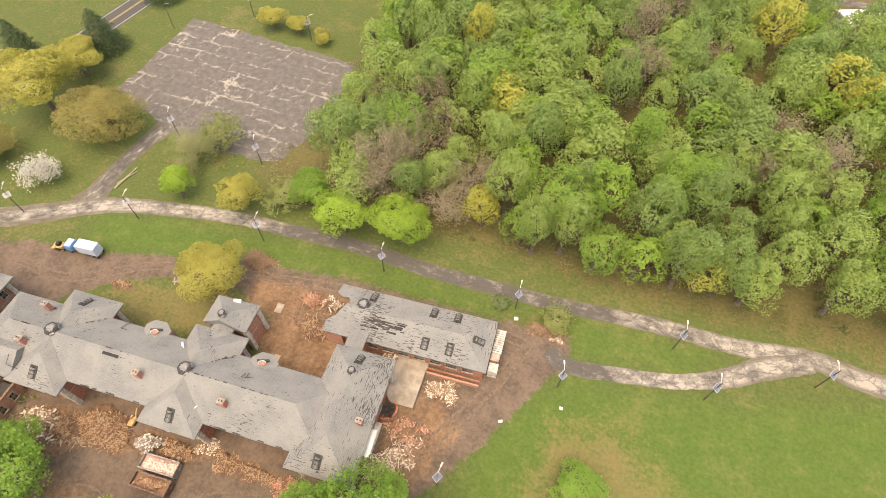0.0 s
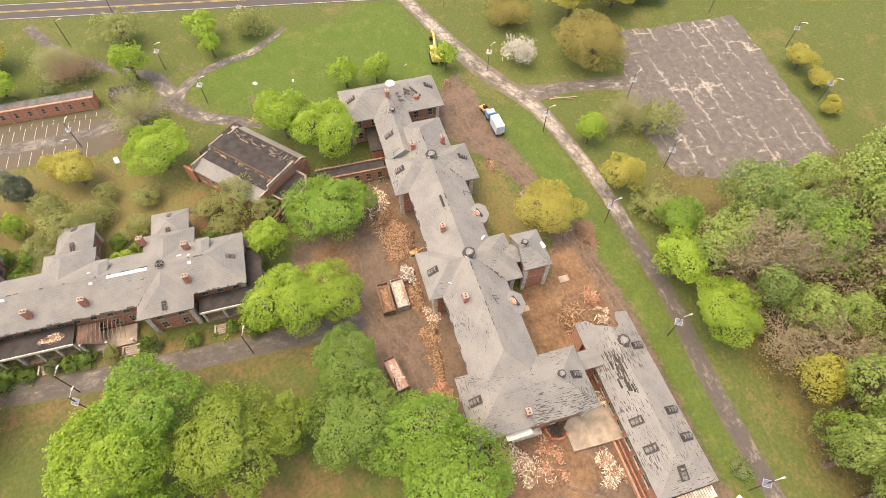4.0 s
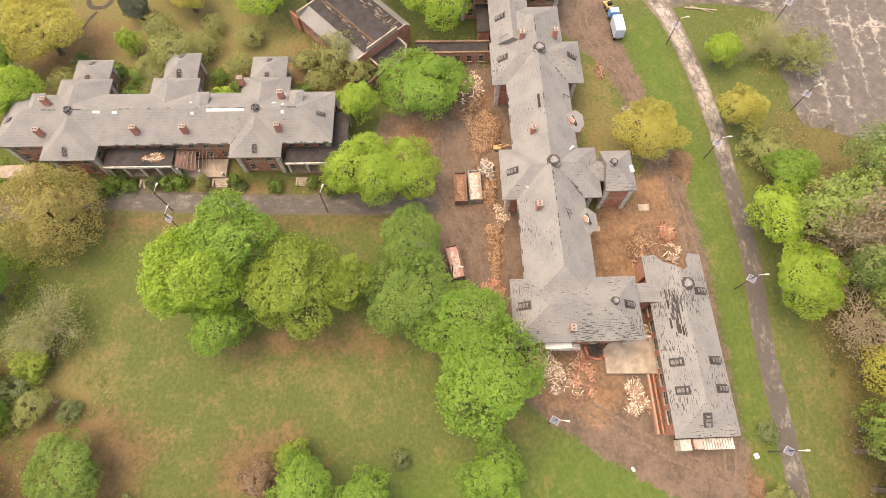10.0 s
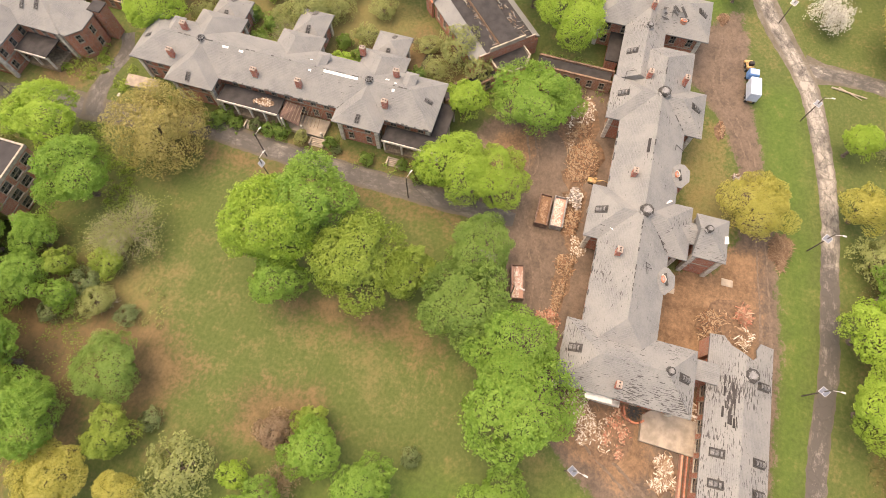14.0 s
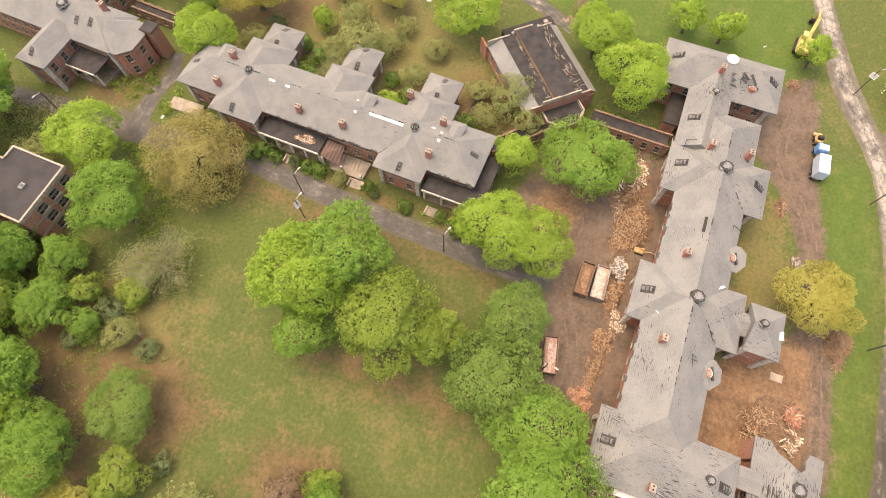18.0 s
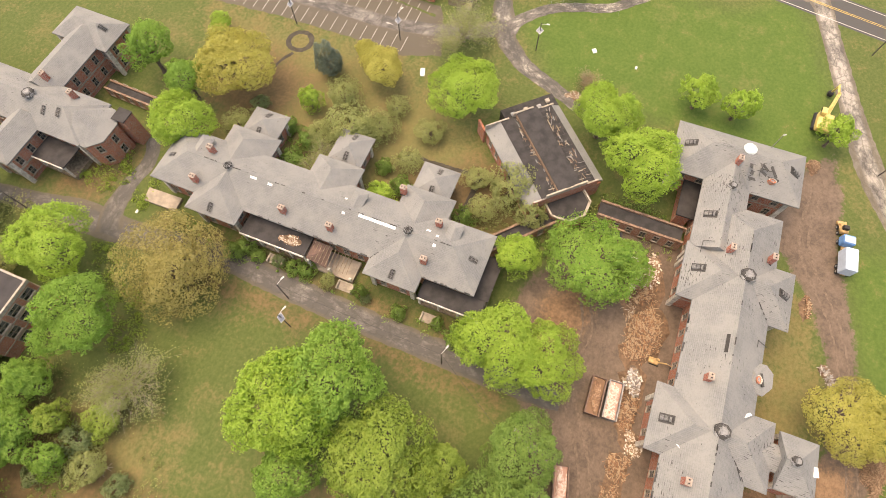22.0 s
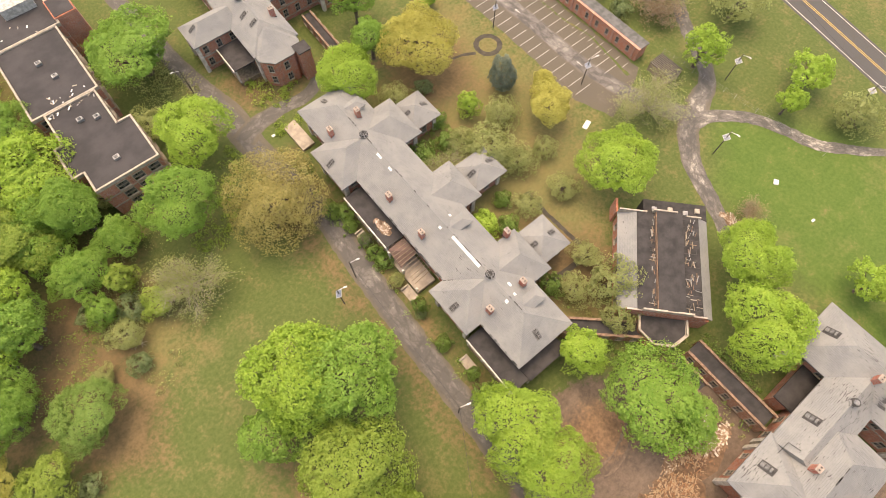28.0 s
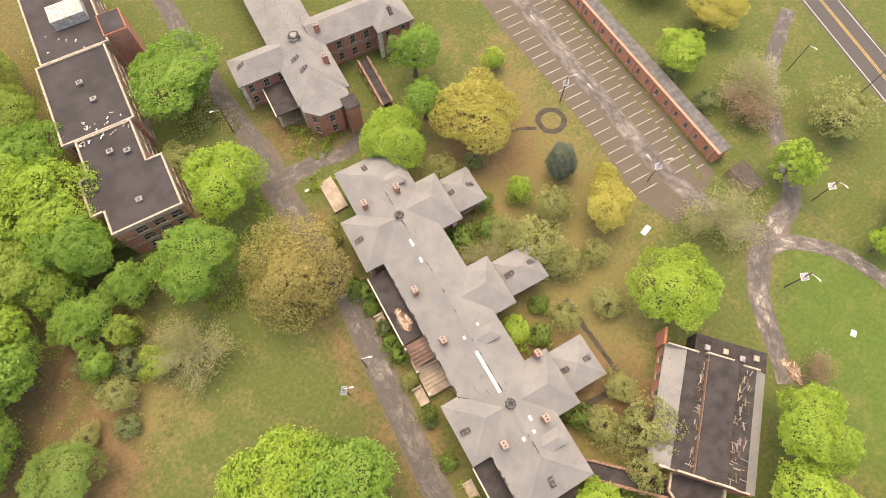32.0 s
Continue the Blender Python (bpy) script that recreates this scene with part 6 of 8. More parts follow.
KINDS["barebrown"] = {c: [twiggy("rust", 5.0, 5.5, 161, 2400, 0.24, 34)] for c in "LMS"}
KINDS["thin"] = {c: [leafy("lime", 4.6, 9.5, 171 + k, 9, 6500, 0.30, 0.12, 1, 0, 0.16) for k in range(2)] for c in "LMS"}
KINDS["blossom"] = {c: [twiggy("blossom", 4.6, 7.5, 181, 2200, 0.34, 26)] for c in "LMS"}
KINDS["shrub"] = {c: [leafy("dull", 3.0, 2.8, 191 + k, 12, 3000, 0.27, 0.0, 1, 90, 0.15) for k in range(2)] for c in "LMS"}
KINDS["pale"] = {c: [leafy("pale", 3.2, 3.4, 201, 12, 2400, 0.28, 0.0, 1, 90, 0.2)] for c in "LMS"}
KINDS["spruce"] = {c: [leafy("spruce", 3.4, 10.0, 211, 12, 7000, 0.24, 0.02, 1.25, 160, 0.04)] for c in "LMS"}
KINDS["conifer"] = {c: [needle("conifer", 5.5, 14.0, 221, 6000)] for c in "LMS"}
for kind, seed, thin in (("green", 231, 0.08), ("dull", 241, 0.08), ("olive", 251, 0.14), ("lime", 261, 0.08), ("gold", 271, 0.16)):
    KINDS["wood_" + kind] = {"F": [leafy("wood_" + kind, 6.2, 18.0, seed + k, 18, 6200, 0.37, 0.12, 1.14, 200, thin, kind in ("olive", "dull", "gold")) for k in range(3)], "D": [leafy("wood_" + kind, 6.2, 18.0, seed + k, 18, 3600, 0.46, 0.12, 1.14, 200, thin, kind in ("olive", "dull", "gold")) for k in range(2)]}
KINDS["wood_bare"] = {"F": [twiggy("bud", 4.6, 13.5, 281 + k, 3400, 0.27, 26) for k in range(2)], "D": [twiggy("bud", 4.6, 13.5, 281, 2600, 0.30, 14)]}

WORDS = {
    "lime": "maple in bright lime-green spring leaf", "green": "broad tree in fresh green leaf", "dull": "round tree in mid-green leaf", "olive": "tree in thin olive-green leaf",
    "gold": "tree in yellow spring leaf", "tan": "tan-brown oak hung with catkins", "rust": "small tree in russet leaf", "bare": "nearly bare grey-twigged tree",
    "bareolive": "sparse tree with thin olive leaf and bare twigs", "barebrown": "bare brown thicket of twigs", "thin": "slender young tree with thin lime leaf", "blossom": "small tree covered in white blossom",
    "shrub": "low green shrub against the wall", "pale": "low grey-green bush in rough grass", "spruce": "blue-grey conical spruce on the lawn", "conifer": "tall dark green conifer beside the highway",
    "wood_green": "woodland tree in fresh green leaf", "wood_dull": "woodland tree in mid-green leaf", "wood_olive": "woodland tree in pale olive-green leaf", "wood_lime": "woodland tree in lime-green leaf",
    "wood_gold": "woodland tree in yellow leaf", "wood_bare": "woodland tree still bare and brown",
}
tree_rng = random.Random(11)


def tree(kind, x, y, r, h, group=""):
    sizes = KINDS[kind]
    c = "F" if "F" in sizes else "L" if r > 6.3 else "M" if r > 3.9 else "S"
    trunk, crown, r0, h0 = tree_rng.choice(sizes[c])
    shrub = kind in ("shrub", "pale", "barebrown")
    ob = thing("shrub" if shrub else "tree", WORDS[kind], "shrub" if shrub else "tree", (x, y, 0), tree_rng.uniform(0, 360), group)
    m = Matrix.Diagonal((1.06 * r / r0, 1.06 * r / r0, h / h0, 1))
    use("trunk", trunk, ob, m)
    use("crown", crown, ob, m)
    return ob


# round the meadow and the front drive
for row in (("lime", 8.8, -29.8, 8.9, 19), ("green", 1.2, -24.8, 9.3, 17), ("green", 16.4, -25.4, 5.6, 12), ("olive", 10.1, -11.6, 9.2, 16), ("olive", 7.6, -2.8, 5.8, 11), ("dull", -0.7, 8.9, 6.6, 13), ("dull", 11.3, 9.7, 8.4, 15),
            ("green", 17.8, 19.3, 8, 16), ("green", 26.6, 23, 9.7, 18), ("lime", -33.2, -3.6, 4.8, 11), ("green", -37.3, 10.4, 8.8, 13), ("green", -39.8, 17.7, 4.6, 10), ("lime", -16, -0.6, 7.7, 13), ("lime", -16.2, 7.8, 6.7, 12),
            ("tan", -6.7, -63, 10.1, 13), ("bare", 15.6, -59.4, 6.5, 9), ("shrub", -14.9, -57, 2.4, 3.0), ("shrub", -15.2, -8.4, 2.4, 3.4)):
    tree(*row)
shrub_rng = random.Random(3)
for y, kind in ((-71.5, "bareolive"), (-67, "shrub"), (-54.6, "shrub"), (-51.8, "shrub"), (-47.5, "pale"), (-43.2, "shrub"), (-40.6, "shrub"), (-36.4, "bareolive"), (-29.4, "shrub"), (-27.2, "pale"), (-20.4, "shrub"), (-12.6, "shrub"), (-8.2, "shrub"), (-6.0, "shrub")):
    tree(kind, -16.4 + shrub_rng.uniform(-0.7, 0.7), y + shrub_rng.uniform(-0.6, 0.6), shrub_rng.uniform(1.1, 2.3), shrub_rng.uniform(1.6, 3.8), "shrubs along the dormitory")
# the rough ground before the camera's start
for row in (("dull", 40.9, -47.7, 6.4, 9), ("olive", 51.0, -42.2, 5.0, 8), ("green", 43.0, -8.4, 5.3, 10), ("rust", 42.2, -15.9, 3.8, 6), ("bareolive", 52.5, -29.1, 7.0, 8), ("thin", 50.5, -19.6, 3.0, 6), ("olive", 38.4, -10.9, 3.2, 5), ("barebrown", 49.2, -11.6, 4.0, 5), ("pale", 39.1, 8.0, 2.0, 2.4), ("gold", 58.6, -36.9, 4.0, 7), ("green", 41.6, 23.9, 5.6, 12), ("green", 45.3, 2.8, 5.4, 11),
            ("green", 56.1, 40.4, 4.9, 6), ("green", 54.3, -13.4, 4.9, 10), ("gold", 60.0, -48.4, 6.4, 9), ("green", 53.2, -55.6, 6.4, 13), ("green", 29, -73.6, 4.5, 9), ("green", 21.1, -77, 3.9, 9), ("green", 31.5, -64.7, 3.5, 7)):
    tree(*row)
# the thicket round the infirmary
for row in (("green", 9.2, -72.6, 7.7, 14), ("lime", -1.3, -87, 7.8, 13), ("green", -1.3, -114.9, 10.5, 14), ("lime", 30.1, -95.6, 9.8, 16), ("green", 27.3, -86.3, 6.4, 14), ("green", 30.2, -111.3, 7, 14), ("lime", 42, -76.6, 5.2, 14),
            ("green", 45.1, -67.9, 6.2, 14), ("olive", 37.1, -85.4, 8.5, 13), ("green", 49.7, -57.6, 4.3, 12), ("lime", 37.1, -104.9, 7.8, 15), ("green", 46.6, -92.5, 8.3, 15), ("olive", 33.2, -121.8, 7.8, 13), ("green", 53.6, -72, 6.2, 13), ("olive", 36.3, -137.3, 8.5, 12),
            ("green", 47.9, -113, 8.3, 14), ("green", 57.9, -84.3, 7.3, 14), ("bareolive", 5, -97.3, 5, 8)):
    tree(*row)
# the scrub between the thicket and the meadow
for row in (("olive", 22.6, -60.4, 3.6, 5), ("pale", 27.4, -63.0, 3.4, 4), ("bareolive", 30.2, -58.6, 4.2, 5), ("olive", 25.8, -68.6, 3.4, 7), ("green", 22.4, -75.8, 4.4, 9), ("bareolive", 18.4, -61.2, 4.0, 5), ("green", 32.6, -72.4, 4.6, 9), ("pale", 34.6, -67.0, 2.8, 3),
            ("green", 26.4, -84.6, 5.6, 12), ("green", 43.0, -70.6, 4.8, 12), ("lime", 50.2, -66.8, 5.2, 13), ("green", 33.8, -80.6, 5.0, 10), ("pale", 31.0, -52.6, 2.6, 2.5), ("bareolive", 20.0, -87.4, 4.4, 8), ("bareolive", 37.6, -54.2, 3.0, 3), ("green", 50.2, -60.2, 4.6, 12),
            ("olive", 40.4, -83.4, 5.6, 12), ("green", 35.6, -86.0, 5.4, 13), ("pale", 47.0, -38.6, 2.4, 2.5)):
    tree(*row)
# the garden behind the dormitory
for row in (("lime", -34.6, -79, 7, 13), ("gold", -52.8, -77, 9.1, 14), ("lime", -53.2, -59.1, 3.1, 7), ("spruce", -63.8, -59.7, 3.5, 8.5), ("gold", -66.2, -46.8, 5.8, 9), ("gold", -70.7, -53.7, 2.8, 7), ("lime", -66.4, -26.8, 7.8, 12),
            ("bareolive", -49.1, -46.7, 6.7, 8), ("bareolive", -57.6, -52.8, 4.6, 6), ("lime", -66, -90.8, 2.9, 5), ("green", -49.2, -97.3, 5.8, 14), ("green", -45.6, -85.6, 4.9, 12), ("bareolive", -48.1, -9.5, 5.9, 9), ("bareolive", -44.2, -3.2, 4, 7),
            ("lime", -37.4, -34.4, 3.7, 5), ("shrub", -37.7, -55.5, 3.6, 4), ("shrub", -43.8, -54.9, 2.9, 4), ("shrub", -39.2, -16.4, 2.5, 4), ("bare", -39.1, -49.6, 4.5, 6), ("bareolive", -42.1, -12.8, 4, 5)):
    tree(*row)
for row in (("bareolive", -45.6, -53, 4.1, 5), ("bareolive", -47.4, -32.5, 3.6, 4), ("shrub", -41.4, -31.5, 2.6, 3), ("bareolive", -52.7, -41.6, 4.5, 5), ("bareolive", -55.8, -30.6, 3.9, 4.5), ("bareolive", -49, -16.9, 3.6, 4), ("shrub", -44.3, -36.7, 2.2, 3), ("bareolive", -59.5, -40.6, 3.3, 4),
            ("shrub", -45.9, -61, 2.4, 3), ("bareolive", -41.3, -70.4, 4.3, 6), ("pale", -49.1, -70.4, 2.5, 3)):
    tree(*row)
# west, along the lawn and the highway
for row in (("lime", -70.4, 3.6, 7.0, 13), ("lime", -61.8, 14, 8, 14), ("thin", -104.3, -36.2, 5.3, 11), ("lime", -103.2, -70.4, 5.9, 10), ("pale", -99.1, -69, 3.7, 4), ("pale", -102, -59, 3.2, 4), ("bare", -85, -34.3, 6.9, 9),
            ("barebrown", -108.8, -53.3, 7, 6), ("thin", -109.5, -14.6, 3.4, 8), ("barebrown", -82.2, -2, 3.6, 4), ("thin", -86.4, 21.8, 4.4, 9), ("thin", -86.6, 30.6, 4.4, 9), ("thin", -87.1, 51.2, 3.8, 9), ("blossom", -85.3, 73.3, 4.5, 8),
            ("gold", -117.3, -77.1, 7, 9), ("tan", -113.1, -94.1, 8.6, 9), ("bare", -114, -57.3, 7, 7), ("thin", -118.8, -16.5, 5.3, 9), ("bareolive", -123.4, -41.2, 7.8, 10), ("bareolive", -118.1, -3.3, 5.9, 8)):
    tree(*row)
# about the parking lot and the lane
for row in (("gold", -26.3, 59.7, 7.4, 11), ("lime", -48.7, 79.5, 4.3, 9), ("gold", -32.4, 81, 5.5, 10), ("lime", -5.9, 82.1, 6.3, 13), ("lime", 7.9, 83.3, 6.7, 13), ("tan", -80.3, 92.8, 10.0, 14), ("gold", -101.6, 95.6, 11.0, 19),
            ("gold", -105.3, 112.4, 8.7, 11), ("tan", -104.2, 75.6, 7, 9), ("conifer", -107.3, 125.8, 7, 14), ("conifer", -107.4, 156.7, 7.1, 13), ("conifer", -127.3, 113.6, 6, 14), ("gold", -62, 151.7, 4.8, 7), ("gold", -53, 151.6, 4, 6),
            ("gold", -43, 149.2, 3.2, 5), ("bareolive", -48.8, 98.7, 6.6, 9), ("bare", -52.7, 91.2, 5.8, 8), ("bareolive", -23.3, 85.8, 6.2, 6), ("bareolive", 46.7, 72.6, 4, 4), ("pale", 34.3, 73.9, 2.3, 1.6)):
    tree(*row)
# the woodland edge
for row in (("wood_gold", 24.4, 93.9, 4.4, 12), ("wood_bare", 14.5, 94.3, 5.7, 11), ("wood_green", 34.1, 91, 4.3, 12), ("wood_green", 51.8, 88.7, 5.4, 14), ("wood_lime", 60.8, 89.8, 5.6, 14), ("wood_gold", 73.6, 90.3, 5.4, 13), ("green", -16.4, 87.5, 5.4, 9), ("wood_olive", 83.5, 89.9, 5.7, 14)):
    tree(*row)
placed = [(25.4, 90.7, 4), (15.7, 91.6, 6), (52.1, 84.5, 5), (60.9, 88.7, 6), (73.2, 93.2, 6), (82.6, 88.7, 6), (-4.7, 79.4, 6), (9, 80, 6)]
tries, count = 0, 0
wood = random.Random(5)
deep = {}
while tries < 16000 and count < 360:
    tries += 1
    x, y = wood.uniform(-45, 205), wood.uniform(80, 212)
    edge = 84.5 - 4.5 * min(1, max(0, (x - 30) / 30)) + 1.5 * math.sin(x * 0.13) if x > -14 else 85 + (-14 - x) * 0.75
    if y < edge + 2 or (x < -18 and y < 145 + (x + 18)) or x < -24 + max(0, 140 - y) * 0.15 or (x > 140 and y < 88) or (104 < x < 142 and y > 186):
        continue
    # thin out with distance from the lane
    gap = 4.9 + max(0, y - 150) * 0.03
    if any((x - a) ** 2 + (y - b) ** 2 < gap**2 for a, b, _ in placed):
        continue
    placed.append((x, y, 4))
    count += 1
    u = wood.random() + 0.18 * math.sin(x * 0.06 + y * 0.05)
    east = min(1, max(0, (x - 40) / 60))
    if u < 0.10 - 0.02 * east:
        k = "wood_bare"
    elif u < 0.36:
        k = "wood_dull"
    elif u < 0.48:
        k = "wood_green"
    elif u < 0.94:
        k = "wood_olive"
    elif u < 1.05:
        k = "wood_lime"
    else:
        k = "wood_gold"
    rr, hh = wood.uniform(4.4, 7.4), wood.uniform(13, 22)
    near, y = y < 108 + 0.12 * x, y + 2.2 + 0.042 * max(x, 0)
    if near:
        tree(k, x, y, rr, hh, "woodland trees")
        continue
    trunk, crown, r0, h0 = tree_rng.choice(KINDS[k]["D"])
    m = pose(x, y, 0, 0, 0, tree_rng.uniform(0, 360)) @ Matrix.Diagonal((1.06 * rr / r0, 1.06 * rr / r0, hh / h0, 1))
    deep.setdefault(k + " crown", []).append((crown, m))
    deep.setdefault("trunk", []).append((trunk, m))


def joined(name, rows, label):
    """One mesh out of many placed copies, for woods too deep to count."""
    vs, ls, st, base, off = [], [], [], 0, 0
    for me, m in rows:
        v = np.empty(3 * len(me.vertices), np.float32)
        me.vertices.foreach_get("co", v)
        mm = np.array(m, np.float32)
        vs.append(v.reshape(-1, 3) @ mm[:3, :3].T + mm[:3, 3])
        l = np.empty(len(me.loops), np.int32)
        me.loops.foreach_get("vertex_index", l)
        q = np.empty(len(me.polygons), np.int32)
        me.polygons.foreach_get("loop_start", q)
        ls.append(l + base)
        st.append(q + off)
        base, off = base + len(me.vertices), off + len(me.loops)
    out = bpy.data.meshes.new(name)
    out.vertices.add(base)
    out.vertices.foreach_set("co", np.concatenate(vs).ravel())
    out.loops.add(off)
    out.loops.foreach_set("vertex_index", np.concatenate(ls))
    st = np.concatenate(st)
    out.polygons.add(len(st))
    out.polygons.foreach_set("loop_start", st)
    out.update(calc_edges=True)
    for mat in rows[0][0].materials:
        out.materials.append(mat)
    return tagged(new(name, out), label, "woodland", kind="stuff")


for key, rows in deep.items():
    joined("deep_woodland", rows, "trunks and limbs deep in the woodland" if key == "trunk" else WORDS[key.split()[0]] + ", deep in the wood")

# ---- street lamps ----
M_POLE = plain("weathered_steel_pole", (0.10, 0.085, 0.07), 0.7, 0.3, vary=0.3)
M_PANEL = plain("solar_cells", (0.11, 0.12, 0.15), 0.3, 0.0, vary=0.15, spec=0.6)
M_PANEL_RIM = plain("panel_frame", (0.42, 0.42, 0.42), 0.5, 0.3, vary=0.1)
M_LAMPHEAD = plain("white_lamp_housing", (0.50, 0.48, 0.45), 0.5, vary=0.1)


def lamp_meshes():
    p = bmesh.new()
    tube(p, (0, 0, 0), (0, 0, 8.6), 0.13, 0.09, 8)
    a = bmesh.new()
    tube(a, (0, 0, 8.2), (0, -1.3, 8.7), 0.05, n=6)
    h = bmesh.new()
    box(h, -0.15, 0.15, -2.0, -1.25, 8.66, 8.82)
    bmesh.ops.bevel(h, geom=h.edges[:], offset=0.05, segments=1, affect="EDGES")
    tilt = pose(0, 0, 6.3, 28, 0, 0)
    c, r = bmesh.new(), bmesh.new()
    box(c, -0.66, 0.66, -0.56, 0.56, 0.03, 0.06, tilt)
    for x0, x1, y0, y1 in ((-0.72, 0.72, -0.62, -0.56), (-0.72, 0.72, 0.56, 0.62), (-0.72, -0.66, -0.56, 0.56), (0.66, 0.72, -0.56, 0.56), (-0.015, 0.015, -0.56, 0.56)):
        box(r, x0, x1, y0, y1, -0.02, 0.08, tilt)
    box(r, -0.1, 0.1, -0.1, 0.1, -0.3, 0.0, tilt)
    return [made(b, n, m) for b, n, m in ((p, "pole", M_POLE), (a, "arm", M_LAMPHEAD), (h, "lamp_head", M_LAMPHEAD), (c, "solar_panel", M_PANEL), (r, "panel_frame", M_PANEL_RIM))]


LAMP = lamp_meshes()


def street_lamp(x, y, arm, panel=True, facing=60.0):
    ob = thing("street_lamp", "street lamp on a dark pole with a solar panel" if panel else "plain street lamp on a thin dark pole", "street lamp", (x, y, 0), 0, "street lamps")
    use("pole", LAMP[0], ob, Matrix.Identity(4))
    a = use("arm", LAMP[1], ob, pose(0, 0, 0, 0, 0, arm))
    use("lamp_head", LAMP[2], a, Matrix.Identity(4))
    if panel:
        s = use("solar_panel", LAMP[3], ob, pose(0, 0, 0, 0, 0, facing))
        use("panel_frame", LAMP[4], s, Matrix.Identity(4))
    return ob


for x, y, arm in ((-55.4, 69.9, 180), (-23, 73.2, 180), (7.2, 73.9, 180), (37.8, 73.6, 180), (-35.7, 95.4, 200), (-62.4, 97.9, 200), (-83.7, 63.1, 200), (49.7, 58.9, 195), (70.8, 74.4, 185), (77.3, 65.2, 185), (98, 74.4, 190),
                  (32.9, 34.6, 170), (-72.2, 156.1, 120), (-47.7, 149.5, 120), (-5.4, -39, 250), (-89.1, -17, 180), (-107.2, -28.8, 180), (-74.6, -75.2, 250), (-79.6, -49, 250), (-118.2, 58.7, 200), (-123.8, -5.1, 180)):
    street_lamp(x, y, arm)
for x, y, arm in ((-10, -9.1, 250), (-10.3, -42.1, 250), (5.4, 17.2, 170), (-125.9, -57.2, 180), (-135.1, -44.1, 270), (-94.2, 142.2, 90), (-6.6, -102.4, 90), (-112.1, -100.7, 90)):
    street_lamp(x, y, arm, False)
M_WIRE = plain("black_cable", (0.03, 0.03, 0.03), 0.7, vary=0.1)
for (ax, ay), (bx, by) in (((-10, -9.1), (5.4, 17.2)), ((-10, -9.1), (-10.3, -42.1)), ((-135.1, -44.1), (-123.4, -5.1))):
    bm = bmesh.new()
    pts = [Vector((ax + (bx - ax) * t, ay + (by - ay) * t, 8.3 - 2.4 * t * (1 - t))) for t in (k / 14 for k in range(15))]
    for p, q in zip(pts, pts[1:]):
        tube(bm, p, q, 0.025, n=4, cap=False)
    bmesh.ops.remove_doubles(bm, verts=bm.verts[:], dist=0.014)
    tagged(link("overhead_cable", bm, M_WIRE), "thin sagging overhead cable between two poles", "cable")

# ---- demolition rubble ----


def rubble_material(name, colours):
    a = Mat(name, 0.9, 0, 0.2)
    n = a.node("ValToRGB")
    a.put(n.inputs[0], a.island())
    el = n.color_ramp.elements
    n.color_ramp.interpolation = "CONSTANT"
    for k, c in enumerate(colours):
        e = el[k] if k < 2 else el.new(0.5)
        e.position, e.color = k / len(colours), (*c, 1)
    g = a.noise(a.coords(), 3.0, 4)
    return a.done(a.mix(a.math("MULTIPLY", g, 0.5), n.outputs[0], (0.14, 0.10, 0.07)))


M_LATH = rubble_material("splintered_timber", [(0.21, 0.100, 0.050), (0.29, 0.155, 0.080), (0.095, 0.055, 0.035), (0.17, 0.088, 0.047), (0.36, 0.25, 0.155), (0.24, 0.105, 0.058), (0.13, 0.072, 0.043), (0.25, 0.128, 0.068)])
M_PLASTER = rubble_material("plaster_and_lath", [(0.56, 0.48, 0.39), (0.28, 0.19, 0.12), (0.66, 0.59, 0.50), (0.20, 0.12, 0.075), (0.36, 0.26, 0.18), (0.16, 0.10, 0.065)])
M_REDRUB = rubble_material("brick_rubble", [(0.34, 0.11, 0.07), (0.42, 0.19, 0.13), (0.24, 0.13, 0.08), (0.46, 0.32, 0.22), (0.36, 0.09, 0.08)])
M_STEELRUB = rubble_material("bent_sheet_metal", [(0.35, 0.33, 0.31), (0.16, 0.14, 0.13), (0.55, 0.50, 0.44), (0.24, 0.18, 0.13)])
M_CHIP = rubble_material("pale_wood_chips", [(0.28, 0.155, 0.09), (0.40, 0.26, 0.17), (0.20, 0.11, 0.065), (0.32, 0.18, 0.10), (0.48, 0.37, 0.28)])
M_PINK = rubble_material("pink_brick_chips", [(0.56, 0.38, 0.32), (0.66, 0.52, 0.44), (0.48, 0.28, 0.22), (0.72, 0.62, 0.54)])
M_BRUSH = rubble_material("cut_brushwood", [(0.22, 0.13, 0.08), (0.32, 0.21, 0.13), (0.16, 0.10, 0.06)])


M_HEAP = plain("earth_and_dust", (0.150, 0.092, 0.056), 0.95, vary=0.45, scale=1.2)


